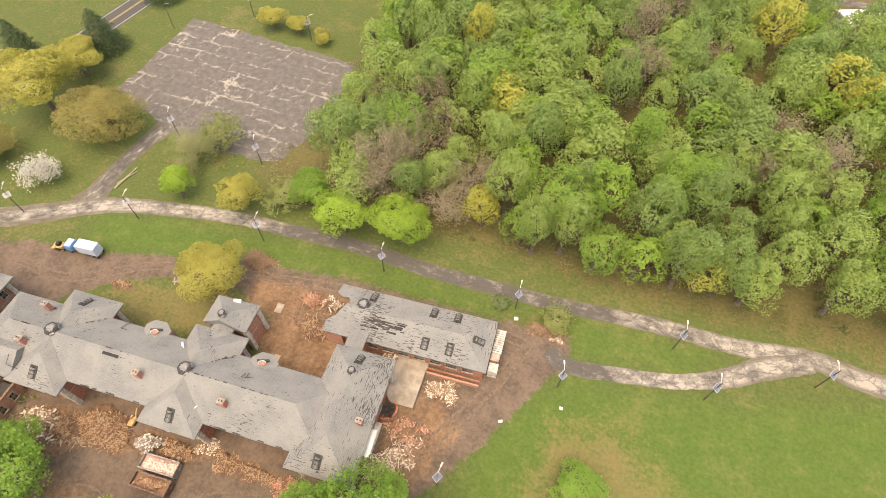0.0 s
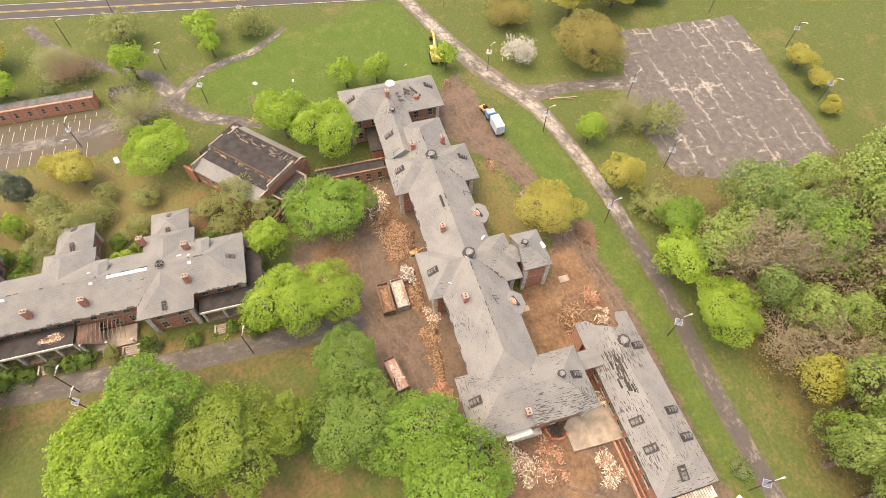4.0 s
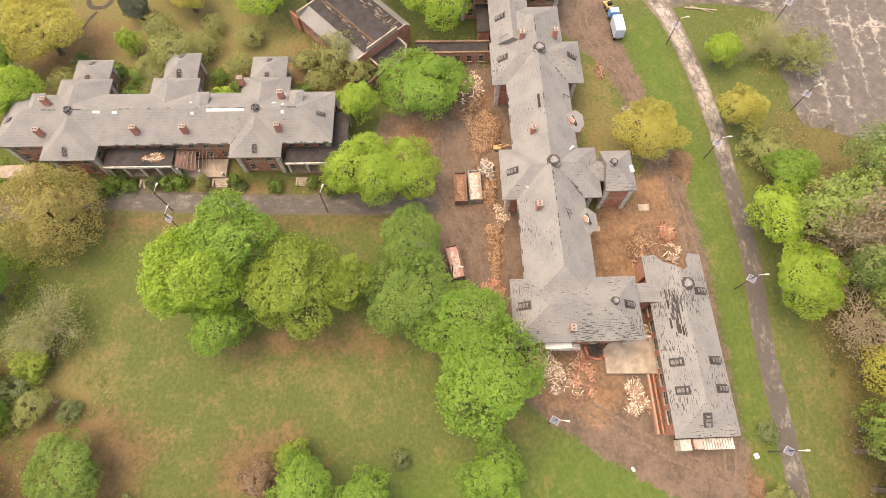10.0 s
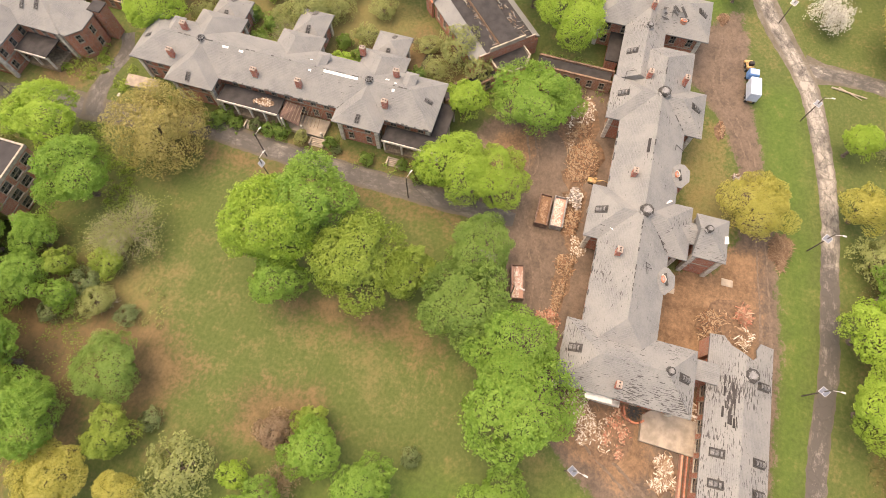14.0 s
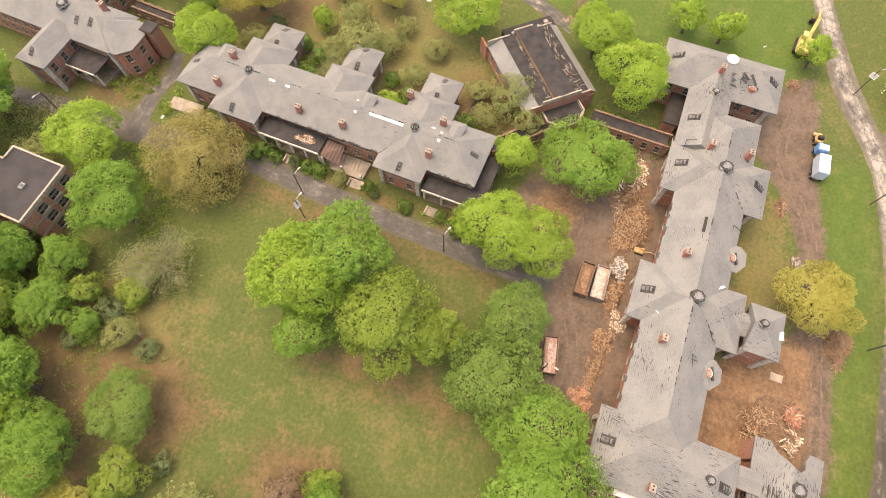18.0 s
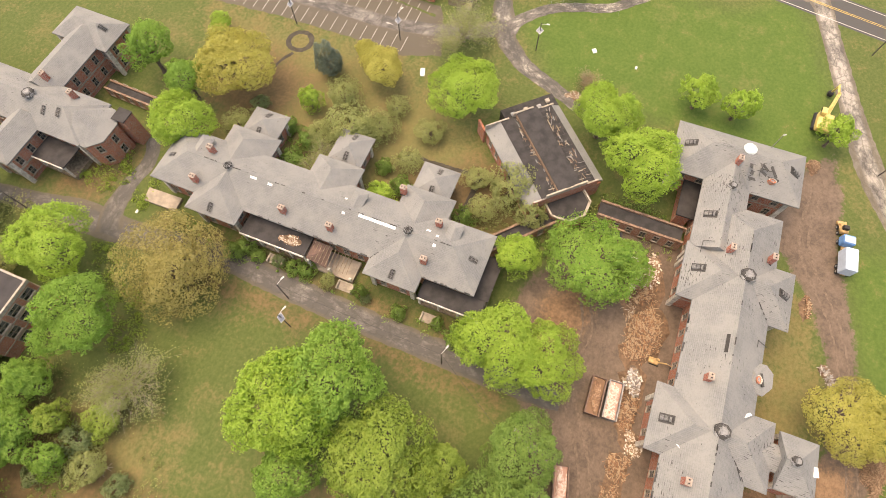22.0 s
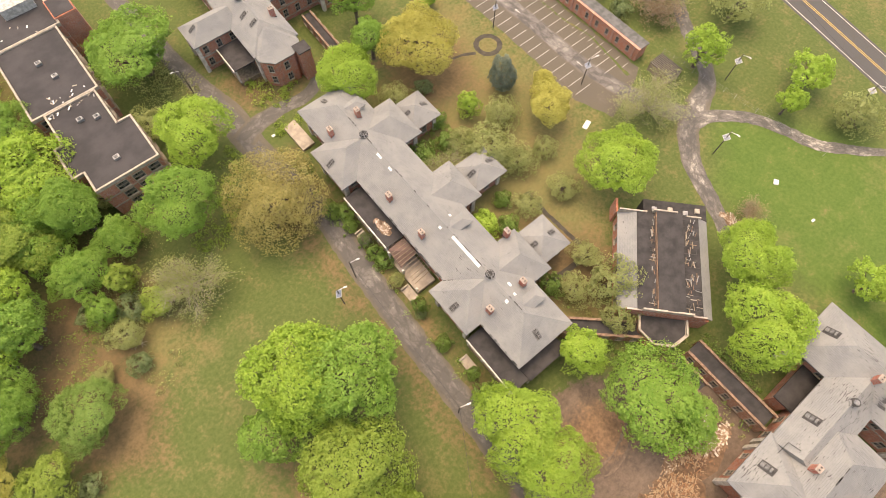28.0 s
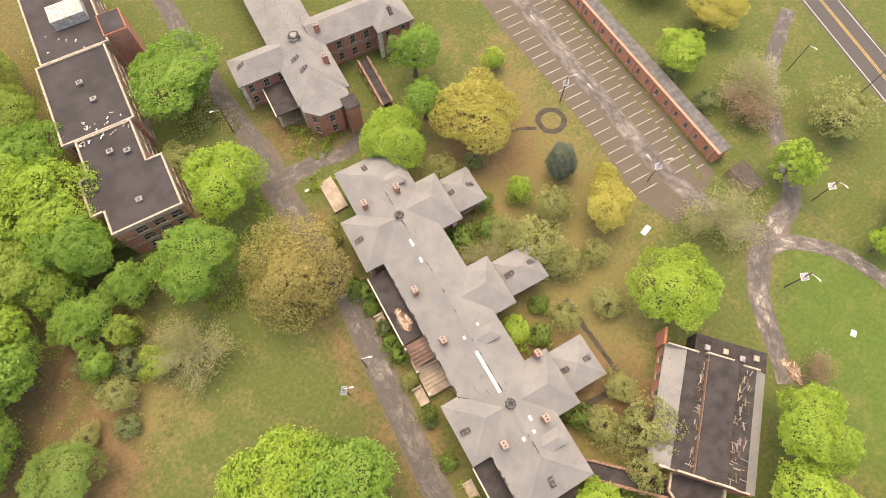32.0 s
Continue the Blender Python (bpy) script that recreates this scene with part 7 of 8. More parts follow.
def scraps(n, spread, rng, length, thick, height):
    """Boards and lumps flung over a mound: the corner points of n small boxes, and their faces."""
    clots = rng.normal(0, 0.40, (max(5, n // 60), 2))
    u = (clots[rng.integers(0, len(clots), n)] + rng.normal(0, 0.17, (n, 2))).clip(-1.15, 1.15)
    top = height * np.clip(1 - (u**2).sum(1), 0.02, 1)
    pos = np.stack([u[:, 0] * spread[0], u[:, 1] * spread[1], top * rng.uniform(0.7, 1.05, n) + 0.06], 1)
    l, w, h = length * rng.uniform(0.35, 1.3, n), thick * rng.uniform(0.5, 1.6, n), thick * rng.uniform(0.25, 0.7, n)
    corner = np.array([(x, y, z) for x in (-0.5, 0.5) for y in (-0.5, 0.5) for z in (-0.5, 0.5)])
    pts = corner[None] * np.stack([l, w, h], 1)[:, None]
    yaw, pit = rng.uniform(0, math.tau, n), rng.normal(0, 0.3, n)
    cy, sy, cp, sp = np.cos(yaw)[:, None], np.sin(yaw)[:, None], np.cos(pit)[:, None], np.sin(pit)[:, None]
    x, y, z = pts[..., 0], pts[..., 1], pts[..., 2]
    x, z = x * cp - z * sp, x * sp + z * cp
    return np.stack([x * cy - y * sy, x * sy + y * cy, z], -1) + pos[:, None]


def rubble(name, x, y, sx, sy, height, material, n, length, thick, label, rz=0.0, z=0.0, seed=0):
    rng = np.random.default_rng(seed + 400)
    n, length, thick = int(n * 1.6), length * 0.8, thick * 0.8
    p = scraps(n, (sx, sy), rng, length, thick, height).reshape(-1, 3)
    quad = np.array([(0, 1, 3, 2), (4, 6, 7, 5), (0, 4, 5, 1), (2, 3, 7, 6), (0, 2, 6, 4), (1, 5, 7, 3)])
    f = (quad[None] + 8 * np.arange(n)[:, None, None]).reshape(-1, 4)
    # the earth and dust heap beneath
    k, m = 14, 6
    base = len(p)
    ring = [(0, 0, height * 0.8)]
    for i in range(1, m + 1):
        for j in range(k):
            a, r = j * math.tau / k, i / m * (1 + 0.16 * math.sin(3 * j + seed) + 0.1 * math.cos(5 * j))
            ring.append((r * sx * math.cos(a), r * sy * math.sin(a), max(0.012, height * 0.8 * (1 - (i / m) ** 1.4) + rng.uniform(-0.08, 0.08) * height)) if i < m else (r * sx * math.cos(a), r * sy * math.sin(a), 0.01))
    tri = [[base, base + 1 + j, base + 1 + (j + 1) % k] for j in range(k)]
    rest = [[base + 1 + (i - 1) * k + j, base + 1 + i * k + j, base + 1 + i * k + (j + 1) % k, base + 1 + (i - 1) * k + (j + 1) % k] for i in range(1, m) for j in range(k)]
    me = bpy.data.meshes.new(name)
    me.from_pydata(p.tolist() + ring, [], f.tolist() + tri + rest)
    me.materials.append(material)
    me.materials.append(M_HEAP)
    me.polygons.foreach_set("material_index", np.r_[np.zeros(len(f), np.int32), np.ones(len(tri) + len(rest), np.int32)])
    ob = new(name, me)
    ob.matrix_basis = pose(x, y, z, 0, 0, rz)
    return tagged(ob, label, "rubble", kind="stuff")


rubble("rubble_heap", -30.4, 25.2, 6.0, 3.9, 1.5, M_LATH, 900, 1.3, 0.16, "heap of splintered orange-brown timber", seed=1)
rubble("rubble_heap", -25.4, 23.2, 2.6, 2.2, 0.9, M_LATH, 320, 1.2, 0.15, "heap of splintered orange-brown timber", seed=2)
rubble("rubble_heap", -20.2, 24.7, 3.0, 2.2, 1.5, M_STEELRUB, 260, 1.5, 0.4, "tangle of bent pale sheet metal", seed=3)
rubble("rubble_heap", -14.1, 25.2, 4.2, 1.7, 1.2, M_LATH, 420, 1.7, 0.18, "heap of boards along the wall", seed=4)
rubble("rubble_heap", -9.8, 27.2, 2.2, 2.0, 0.4, M_PLASTER, 300, 0.5, 0.22, "spread of pale plaster dust and lumps", seed=5)
rubble("rubble_heap", -5.4, 26.2, 2.2, 1.9, 1.0, M_LATH, 420, 1.4, 0.16, "heap of splintered boards", seed=6)
rubble("rubble_heap", 1.2, 26.3, 4.4, 1.1, 0.8, M_LATH, 420, 1.2, 0.14, "long ridge of splintered boards", seed=7)
rubble("rubble_heap", 7.0, 25.6, 2.0, 2.2, 0.5, M_REDRUB, 420, 0.45, 0.2, "low spread of red brick rubble", seed=8)
rubble("rubble_heap", -41.8, 21.8, 5.2, 3.2, 1.0, M_PLASTER, 460, 1.3, 0.3, "pale sheets and plaster debris", seed=9)
rubble("rubble_heap", -37.3, 22.8, 3.0, 2.4, 1.2, M_LATH, 360, 1.3, 0.16, "heap of splintered timber", seed=10)
rubble("rubble_heap", 21, 34.7, 3.0, 2.8, 1.0, M_PLASTER, 480, 0.9, 0.2, "pale heap of plaster and boards", seed=11)
rubble("rubble_heap", 24.1, 37, 3.0, 2.2, 0.8, M_PLASTER, 420, 1.2, 0.18, "pale heap of plaster and boards", seed=12)
rubble("rubble_heap", 23.4, 42.1, 4.2, 3.0, 0.4, M_REDRUB, 260, 0.5, 0.2, "reddish spread of brick rubble", seed=13)
rubble("rubble_heap", 28.3, 51.2, 3.4, 2.4, 1.3, M_PLASTER, 560, 1.5, 0.18, "heap of whitish broken boards", seed=14)
rubble("rubble_heap", 17.1, 54.8, 2.6, 1.6, 1.0, M_PLASTER, 320, 0.6, 0.25, "pale broken masonry", seed=15)
rubble("rubble_heap", -4.8, 62.2, 3.6, 1.9, 1.0, M_REDRUB, 190, 2.3, 0.16, "tangle of pinkish painted timber", 25, seed=16)
rubble("rubble_heap", -0.3, 62.4, 2.4, 1.8, 0.8, M_PLASTER, 120, 1.5, 0.16, "loose pale boards", seed=17)
rubble("rubble_heap", -0.9, 55.8, 3.4, 2.6, 1.5, M_LATH, 260, 2.3, 0.16, "dark heap of broken rafters", seed=18)
rubble("rubble_heap", 4.2, 59.1, 2.0, 2.2, 2.2, M_REDRUB, 380, 0.8, 0.22, "collapsed brick and timber in the broken corner", seed=19)
rubble("rubble_heap", -19.1, 48.7, 2.0, 1.4, 0.5, M_REDRUB, 160, 0.4, 0.18, "scattered red brick bits", seed=20)
rubble("rubble_heap", -47, 52.6, 2.4, 1.2, 0.5, M_LATH, 160, 1.0, 0.14, "scattered boards on the verge", seed=21)
rubble("brush_pile", -21.4, 67.7, 4.2, 2.0, 1.2, M_BRUSH, 700, 2.4, 0.09, "pile of cut brushwood beside the track", seed=22)
rubble("brush_pile", 45, 70.3, 3.6, 1.6, 0.8, M_BRUSH, 420, 1.9, 0.09, "pile of cut brushwood beside the lane", seed=23)
rubble("rubble_heap", 47.9, 68.7, 1.6, 0.9, 0.4, M_PLASTER, 160, 0.4, 0.2, "small spill of white rubble", seed=24)
rubble("brush_pile", -77.3, 25, 2.6, 1.8, 0.9, M_BRUSH, 420, 1.6, 0.08, "brown heap of pulled brush", seed=25)
rubble("brush_pile", -80.7, 49.8, 2.2, 1.3, 0.6, M_BRUSH, 300, 1.2, 0.08, "dark brush on the track edge", seed=26)
rubble("rubble_heap", -79.1, -3.2, 1.2, 2.6, 0.4, M_PLASTER, 120, 1.6, 0.12, "scattered pale sticks by the drive", seed=27)
rubble("rubble_heap", -2.4, 11.1, 3.2, 0.9, 0.7, M_STEELRUB, 260, 0.9, 0.2, "scrap metal along the drive edge", 70, seed=28)
rubble("rubble_heap", -20.0, -45.2, 1.0, 2.2, 0.22, M_PLASTER, 260, 0.5, 0.16, "fallen plaster on the porch roof", 0, 5.46, seed=29)
rubble("rubble_heap", -35.6, 57.9, 1.8, 1.0, 0.5, M_STEELRUB, 90, 1.8, 0.1, "crumpled metal frame on the ground", 40, seed=30)
bm = bmesh.new()
slab(bm, [(17.5, 56.1), (17.7, 47.8), (19.6, 45.8), (24.1, 46), (24.1, 55.9)][::1], 0, 1.0)
bmesh.ops.recalc_face_normals(bm, faces=bm.faces[:])
tagged(link("concrete_slab", bm, M_SLAB), "bare dusty concrete floor slab left standing", "concrete slab")
for k, (x0, x1, y0, y1, h, m, lab) in enumerate(((24.2, 34.6, 50.0, 50.35, 1.1, M_BRICK_PALE, "low remaining brick foundation wall"), (24.2, 34.6, 51.0, 51.25, 0.9, M_BRICK, "low remaining brick foundation wall"),
                                          (18.2, 19.3, 33.0, 38.6, 0.9, M_WHITE, "fallen white-painted wall panel"), (17.2, 17.6, 48.4, 52.0, 1.3, M_WHITE, "white painted remnant of wall"),
                                          (-10.4, -8.9, 54.6, 56.8, 0.12, M_SLAB, "pale slab of broken concrete"), (-5.9, -4.6, 43.6, 46.0, 0.12, M_SLAB, "pale slab of broken concrete"),)):
    bm = bmesh.new()
    box(bm, x0, x1, y0, y1, 0, h)
    bmesh.ops.bevel(bm, geom=bm.edges[:], offset=0.04, segments=1, affect="EDGES")
    tagged(link("wall_remnant" if h > 0.5 else "broken_slab", bm, m), lab, "rubble").matrix_basis = ANNEX
for k, (x, y, sx, sy, mat, n, lab) in enumerate(((-38.0, 23.6, 6.0, 3.0, M_LATH, 260, "loose splintered boards strewn along the wall"), (-18.0, 25.6, 6.0, 2.0, M_LATH, 260, "loose splintered boards strewn along the wall"), (-1.0, 26.4, 6.0, 1.8, M_LATH, 220, "loose splintered boards strewn along the wall"),
                                                   (25.0, 40.5, 5.0, 5.0, M_PLASTER, 420, "pale chips strewn over the cleared floor"), (-2.0, 58.5, 6.0, 3.4, M_LATH, 200, "loose broken rafters strewn in the court"), (-39.0, 20.5, 6.0, 3.6, M_PLASTER, 420, "white scraps strewn about the yard"))):
    rubble("strewn_debris", x, y, sx, sy, 0.07, mat, int(n * 0.35), 0.9, 0.12, lab, 1.6, seed=60 + k)
pit = thing("bay_ruin", "ruined round brick bay filled with dark burnt timbers", "ruin", (19.4, 44.4, 0))
bm = bmesh.new()
for k in range(9):
    a = math.pi * k / 8 - math.pi / 2
    m = pose(2.0 * math.cos(a), 2.0 * math.sin(a), 0, 0, 0, math.degrees(a) + 90)
    box(bm, -0.42, 0.42, -0.16, 0.16, 0, 1.1 + 0.5 * math.sin(2.3 * k), m)
part("brick_rim", bm, M_BRICK, pit)
for k in range(14):
    bm = bmesh.new()
    a, z = 2.4 * k, 0.3 + 0.1 * (k % 4)
    tube(bm, (-1.5 * math.cos(a), -1.3 * math.sin(a), z), (1.5 * math.cos(a + 0.5), 1.3 * math.sin(a + 0.5), z + 0.35), 0.09, n=5)
    part("burnt_timber", bm, M_LOUVRE, pit)

# ---- skips, machines and vehicles ----
M_SKIP = plain("rusty_skip_steel", (0.20, 0.13, 0.10), 0.7, 0.4, vary=0.45)
M_SKIP_GREY = plain("grey_skip_steel", (0.30, 0.28, 0.26), 0.7, 0.4, vary=0.4)
M_TYRE = plain("tyre_rubber", (0.025, 0.024, 0.023), 0.85, vary=0.2)
M_YELLOW = plain("machine_yellow", (0.58, 0.43, 0.15), 0.5, vary=0.25)
M_OCHRE = plain("dusty_machine_paint", (0.42, 0.27, 0.12), 0.7, vary=0.35)
M_BLUE = plain("cab_blue", (0.12, 0.26, 0.50), 0.4, vary=0.15)
M_TRAILER = plain("white_trailer_sheet", (0.44, 0.50, 0.58), 0.5, vary=0.08)


def skip(x, y, rz, steel, fill, label, seed):
    s = thing("skip", label, "skip", (x, y, 0), rz, "rubble skips")
    l, w, h = 7.0, 2.45, 2.0
    for name, b in (("floor", (-l / 2, l / 2, -w / 2, w / 2, 0.2, 0.32)), ("side", (-l / 2, l / 2, -w / 2, -w / 2 + 0.09, 0.32, h)), ("side", (-l / 2, l / 2, w / 2 - 0.09, w / 2, 0.32, h)),
                    ("end", (-l / 2, -l / 2 + 0.09, -w / 2 + 0.09, w / 2 - 0.09, 0.32, h)), ("end", (l / 2 - 0.09, l / 2, -w / 2 + 0.09, w / 2 - 0.09, 0.32, h))):
        bm = bmesh.new()
        box(bm, *b)
        part(name, bm, steel, s)
    for sy in (-1, 1):
        for k in range(8):
            bm = bmesh.new()
            xx = -l / 2 + 0.4 + k * (l - 0.8) / 7
            y0, y1 = sorted((sy * (w / 2 + 0.003), sy * (w / 2 + 0.11)))
            box(bm, xx - 0.06, xx + 0.06, y0, y1, 0.3, h)
            part("rib", bm, steel, s)
        bm = bmesh.new()
        y0, y1 = sorted((sy * (w / 2 - 0.1), sy * (w / 2 + 0.12)))
        box(bm, -l / 2, l / 2, y0, y1, h + 0.002, h + 0.12)
        part("rim", bm, steel, s)
    for xx in (-2.6, 2.6):
        for sy in (-0.8, 0.8):
            bm = bmesh.new()
            tube(bm, (xx, sy - 0.12, 0.18), (xx, sy + 0.12, 0.18), 0.18, n=10)
            part("roller", bm, M_TYRE, s)
    rng = np.random.default_rng(seed)
    p = scraps(900, (l / 2 - 0.3, w / 2 - 0.3), rng, 0.5, 0.2, 0.7).reshape(-1, 3)
    p[:, 0], p[:, 1], p[:, 2] = p[:, 0].clip(-l / 2 + 0.15, l / 2 - 0.15), p[:, 1].clip(-w / 2 + 0.15, w / 2 - 0.15), p[:, 2] + 1.35
    quad = np.array([(0, 1, 3, 2), (4, 6, 7, 5), (0, 4, 5, 1), (2, 3, 7, 6), (0, 2, 6, 4), (1, 5, 7, 3)])
    me = bpy.data.meshes.new("rubble_load")
    n = len(p) // 8
    lid = [(-l / 2 + 0.1, -w / 2 + 0.1, 1.3), (l / 2 - 0.1, -w / 2 + 0.1, 1.3), (l / 2 - 0.1, w / 2 - 0.1, 1.3), (-l / 2 + 0.1, w / 2 - 0.1, 1.3)]
    me.from_pydata(p.tolist() + lid, [], (quad[None] + 8 * np.arange(n)[:, None, None]).reshape(-1, 4).tolist() + [[8 * n, 8 * n + 1, 8 * n + 2, 8 * n + 3]])
    me.materials.append(fill)
    load = use("rubble_load", me, s, Matrix.Identity(4))
    tagged(load, kind="stuff")


skip(-15, 19.1, 2, M_SKIP, M_CHIP, "rusty open skip heaped with brown wood rubble", 1)
skip(-15.4, 22.2, 3, M_SKIP_GREY, M_PINK, "grey open skip heaped with pale pink rubble", 2)
skip(2, 17.8, 14, M_SKIP, M_PINK, "open skip of pale rubble under the trees", 3)


def wheel(parent, x, y, r=0.48, w=0.32):
    bm = bmesh.new()
    tube(bm, (0, -w / 2, 0), (0, w / 2, 0), r, n=16)
    bmesh.ops.bevel(bm, geom=[e for e in bm.edges if e.calc_length() < r], offset=0.05, segments=1, affect="EDGES")
    t = part("wheel", bm, M_TYRE, parent)
    t.matrix_basis = pose(x, y, r)
    bm = bmesh.new()
    tube(bm, (0, -w / 2 - 0.02, 0), (0, w / 2 + 0.02, 0), r * 0.5, n=12)
    part("rim", bm, M_METAL, t)


def excavator(x, y, rz, label, s=1.0, paint=None):
    paint = paint or M_YELLOW
    e = thing("excavator", label, "excavator", (x, y, 0), rz)

    def add(name, mat, *boxes, bevel=0.08, parent=None):
        bm = bmesh.new()
        for b in boxes:
            box(bm, *(v * s for v in b))
        bmesh.ops.bevel(bm, geom=bm.edges[:], offset=bevel * s, segments=1, affect="EDGES")
        return part(name, bm, mat, parent or e)

    for sy in (-1.25, 1.25):
        tr = add("track", M_TYRE, (-2.1, 2.1, sy - 0.32, sy + 0.32, 0, 0.9), bevel=0.25)
    add("carriage", M_DARK, (-1.2, 1.2, -0.95, 0.95, 0.4, 1.0))
    add("body", paint, (-2.4, 1.3, -1.35, 1.35, 1.0, 2.1), bevel=0.15)
    add("counterweight", paint, (-2.9, -2.2, -1.3, 1.3, 1.05, 2.2), bevel=0.2)
    cab = add("cab", paint, (0.0, 1.5, 0.45, 1.4, 2.1, 3.1), bevel=0.12)
    add("cab_window", M_GLASS, (0.15, 1.53, 0.52, 1.42, 2.35, 2.95), bevel=0.02, parent=cab)
    bm = bmesh.new()
    for a, b, r0, r1 in (((1.2, -0.1, 1.7), (4.2, -0.1, 4.3), 0.38, 0.32), ((4.2, -0.1, 4.3), (6.8, -0.1, 3.7), 0.32, 0.25)):
        tube(bm, Vector(a) * s, Vector(b) * s, r0 * s, r1 * s, 6)
    part("boom", bm, paint, e)
    bm = bmesh.new()
    tube(bm, Vector((6.8, -0.1, 3.9)) * s, Vector((7.6, -0.1, 1.2)) * s, 0.26 * s, 0.2 * s, 6)
    part("arm", bm, paint, e)
    bm = bmesh.new()
    tube(bm, Vector((2.0, -0.1, 1.9)) * s, Vector((4.0, -0.1, 3.6)) * s, 0.12 * s, n=6)
    tube(bm, Vector((4.4, -0.1, 4.7)) * s, Vector((6.6, -0.1, 4.2)) * s, 0.1 * s, n=6)
    part("hydraulic_ram", bm, M_METAL, e)
    add("bucket", M_DARK, (7.0, 8.0, -0.6, 0.4, 0.3, 1.3), bevel=0.2)
    return e


excavator(-92.6, 49.6, 176, "yellow tracked excavator with its boom stretched out", 1.2)
excavator(-25.5, 27.8, 90, "small dusty brown loader by the wall", 0.42, M_OCHRE)
lorry = thing("lorry", "blue-cabbed lorry with a tall white box trailer", "lorry", (-59.4, 57.9, 0), 4)
bm = bmesh.new()
box(bm, -2.0, 2.9, -1.15, 1.15, 1.0, 3.6)
bmesh.ops.bevel(bm, geom=bm.edges[:], offset=0.06, segments=2, affect="EDGES")
trailer = part("box_trailer", bm, M_TRAILER, lorry)
for sy in (-0.63, 0.63):
    bm = bmesh.new()
    box(bm, 2.9, 2.95, sy - 0.5, sy + 0.5, 1.1, 3.5)
    part("rear_door", bm, M_TRAILER, trailer)
bm = bmesh.new()
box(bm, -6.2, 2.85, -0.5, 0.5, 0.6, 0.98)
part("chassis", bm, M_OCHRE, lorry)
bm = bmesh.new()
box(bm, -5.4, -3.4, -1.15, 1.15, 0.9, 2.7)
bmesh.ops.bevel(bm, geom=bm.edges[:], offset=0.12, segments=2, affect="EDGES")
cab = part("cab", bm, M_BLUE, lorry)
bm = bmesh.new()
box(bm, -5.0, -3.6, -1.0, 1.0, 2.7, 2.85)
part("cab_roof", bm, M_TRAILER, cab)
bm = bmesh.new()
box(bm, -5.44, -5.36, -1.0, 1.0, 1.7, 2.4)
part("windscreen", bm, M_GLASS, cab)
for x in (-4.6, 1.1, 2.3):
    for sy in (-0.98, 0.98):
        wheel(lorry, x, sy)
loader = thing("loader", "small ochre loader with raised forks", "loader", (-66.8, 57, 0), 10)
for name, mat, b in (("body", M_OCHRE, (-0.9, 1.0, -0.7, 0.7, 0.6, 1.5)), ("cab_frame", M_DARK, (-0.4, 0.5, -0.55, 0.55, 1.5, 2.3)), ("bucket", M_OCHRE, (-2.0, -1.3, -0.95, 0.95, 0.3, 0.9))):
    bm = bmesh.new()
    box(bm, *b)
    bmesh.ops.bevel(bm, geom=bm.edges[:], offset=0.08, segments=1, affect="EDGES")
    part(name, bm, mat, loader)
for sy in (-0.75, 0.75):
    bm = bmesh.new()
    tube(bm, (0.6, sy, 1.3), (-1.6, sy, 0.8), 0.09, n=6)
    part("lift_arm", bm, M_OCHRE, loader)
    for x in (-0.6, 0.7):
        wheel(loader, x, sy, 0.42, 0.28)
for x, y, rz, l, w in ((-72.4, -39.9, 20, 2.4, 1.1), (-94.2, -3.7, 35, 1.3, 1.0), (-15.1, -81.4, 0, 0.9, 0.6), (51.2, 55, 0, 0.7, 0.6), (40.7, 49, 30, 0.8, 0.5), (-92.9, 7, 0, 0.8, 0.5), (38.5, 71.3, 20, 0.9, 0.8)):
    bm = bmesh.new()
    box(bm, -l / 2, l / 2, -w / 2, w / 2, 0.0, 0.25)
    bmesh.ops.bevel(bm, geom=bm.edges[:], offset=0.06, segments=1, affect="EDGES")
    o = tagged(link("white_board", bm, M_TARP), "pale discarded board lying on the grass", "board")
    o.matrix_basis = pose(x, y, 0, 0, 0, rz)
fallen = thing("fallen_trunk", "bleached fallen tree with many forked limbs", "fallen tree", (30.0, -58.6, 0.3), 75)
bm = bmesh.new()
limb_rng = random.Random(31)
tube(bm, (-3, 0, 0), (0.8, 0.2, 0.3), 0.22, 0.15, 6)
for k in range(9):
    a = limb_rng.uniform(-1.1, 1.1)
    p, q = Vector((limb_rng.uniform(-1, 0.8), 0.1, 0.25)), Vector((math.cos(a), math.sin(a), limb_rng.uniform(0.1, 0.5))) * limb_rng.uniform(1.8, 3.4)
    tube(bm, p, p + q, 0.12, 0.06, 5)
    for e in (-0.5, 0.6):
        tube(bm, p + q * 0.6, p + q * 0.6 + Vector((math.cos(a + e), math.sin(a + e), 0.3)) * 1.3, 0.07, 0.03, 4)
part("trunk", bm, M_TWIG, fallen)
log = thing("fallen_trunk", "bleached logs along the verge", "fallen tree", (-66.4, 80.2, 0.25), 80)
bm = bmesh.new()
tube(bm, (-4, 0, 0), (4, 0.5, 0), 0.22, 0.14, 6)
tube(bm, (-2.5, 0.8, 0), (3, -0.6, 0.05), 0.14, 0.08, 6)
part("trunk", bm, M_TWIG, log)
fence = thing("fence", "wire fence along the lawn with thin posts", "fence")
for k in range(16):
    bm = bmesh.new()
    x, y = -101.5 - 0.42 * k, -43.5 + 2.8 * k
    tube(bm, (x, y, 0), (x, y, 1.6), 0.04, n=5)
    part("post", bm, M_METAL, fence)
bm = bmesh.new()
for z in (0.5, 1.0, 1.5):
    tube(bm, (-101.5, -43.5, z), (-107.8, -1.5, z), 0.012, n=4)
part("wire", bm, M_METAL, fence)

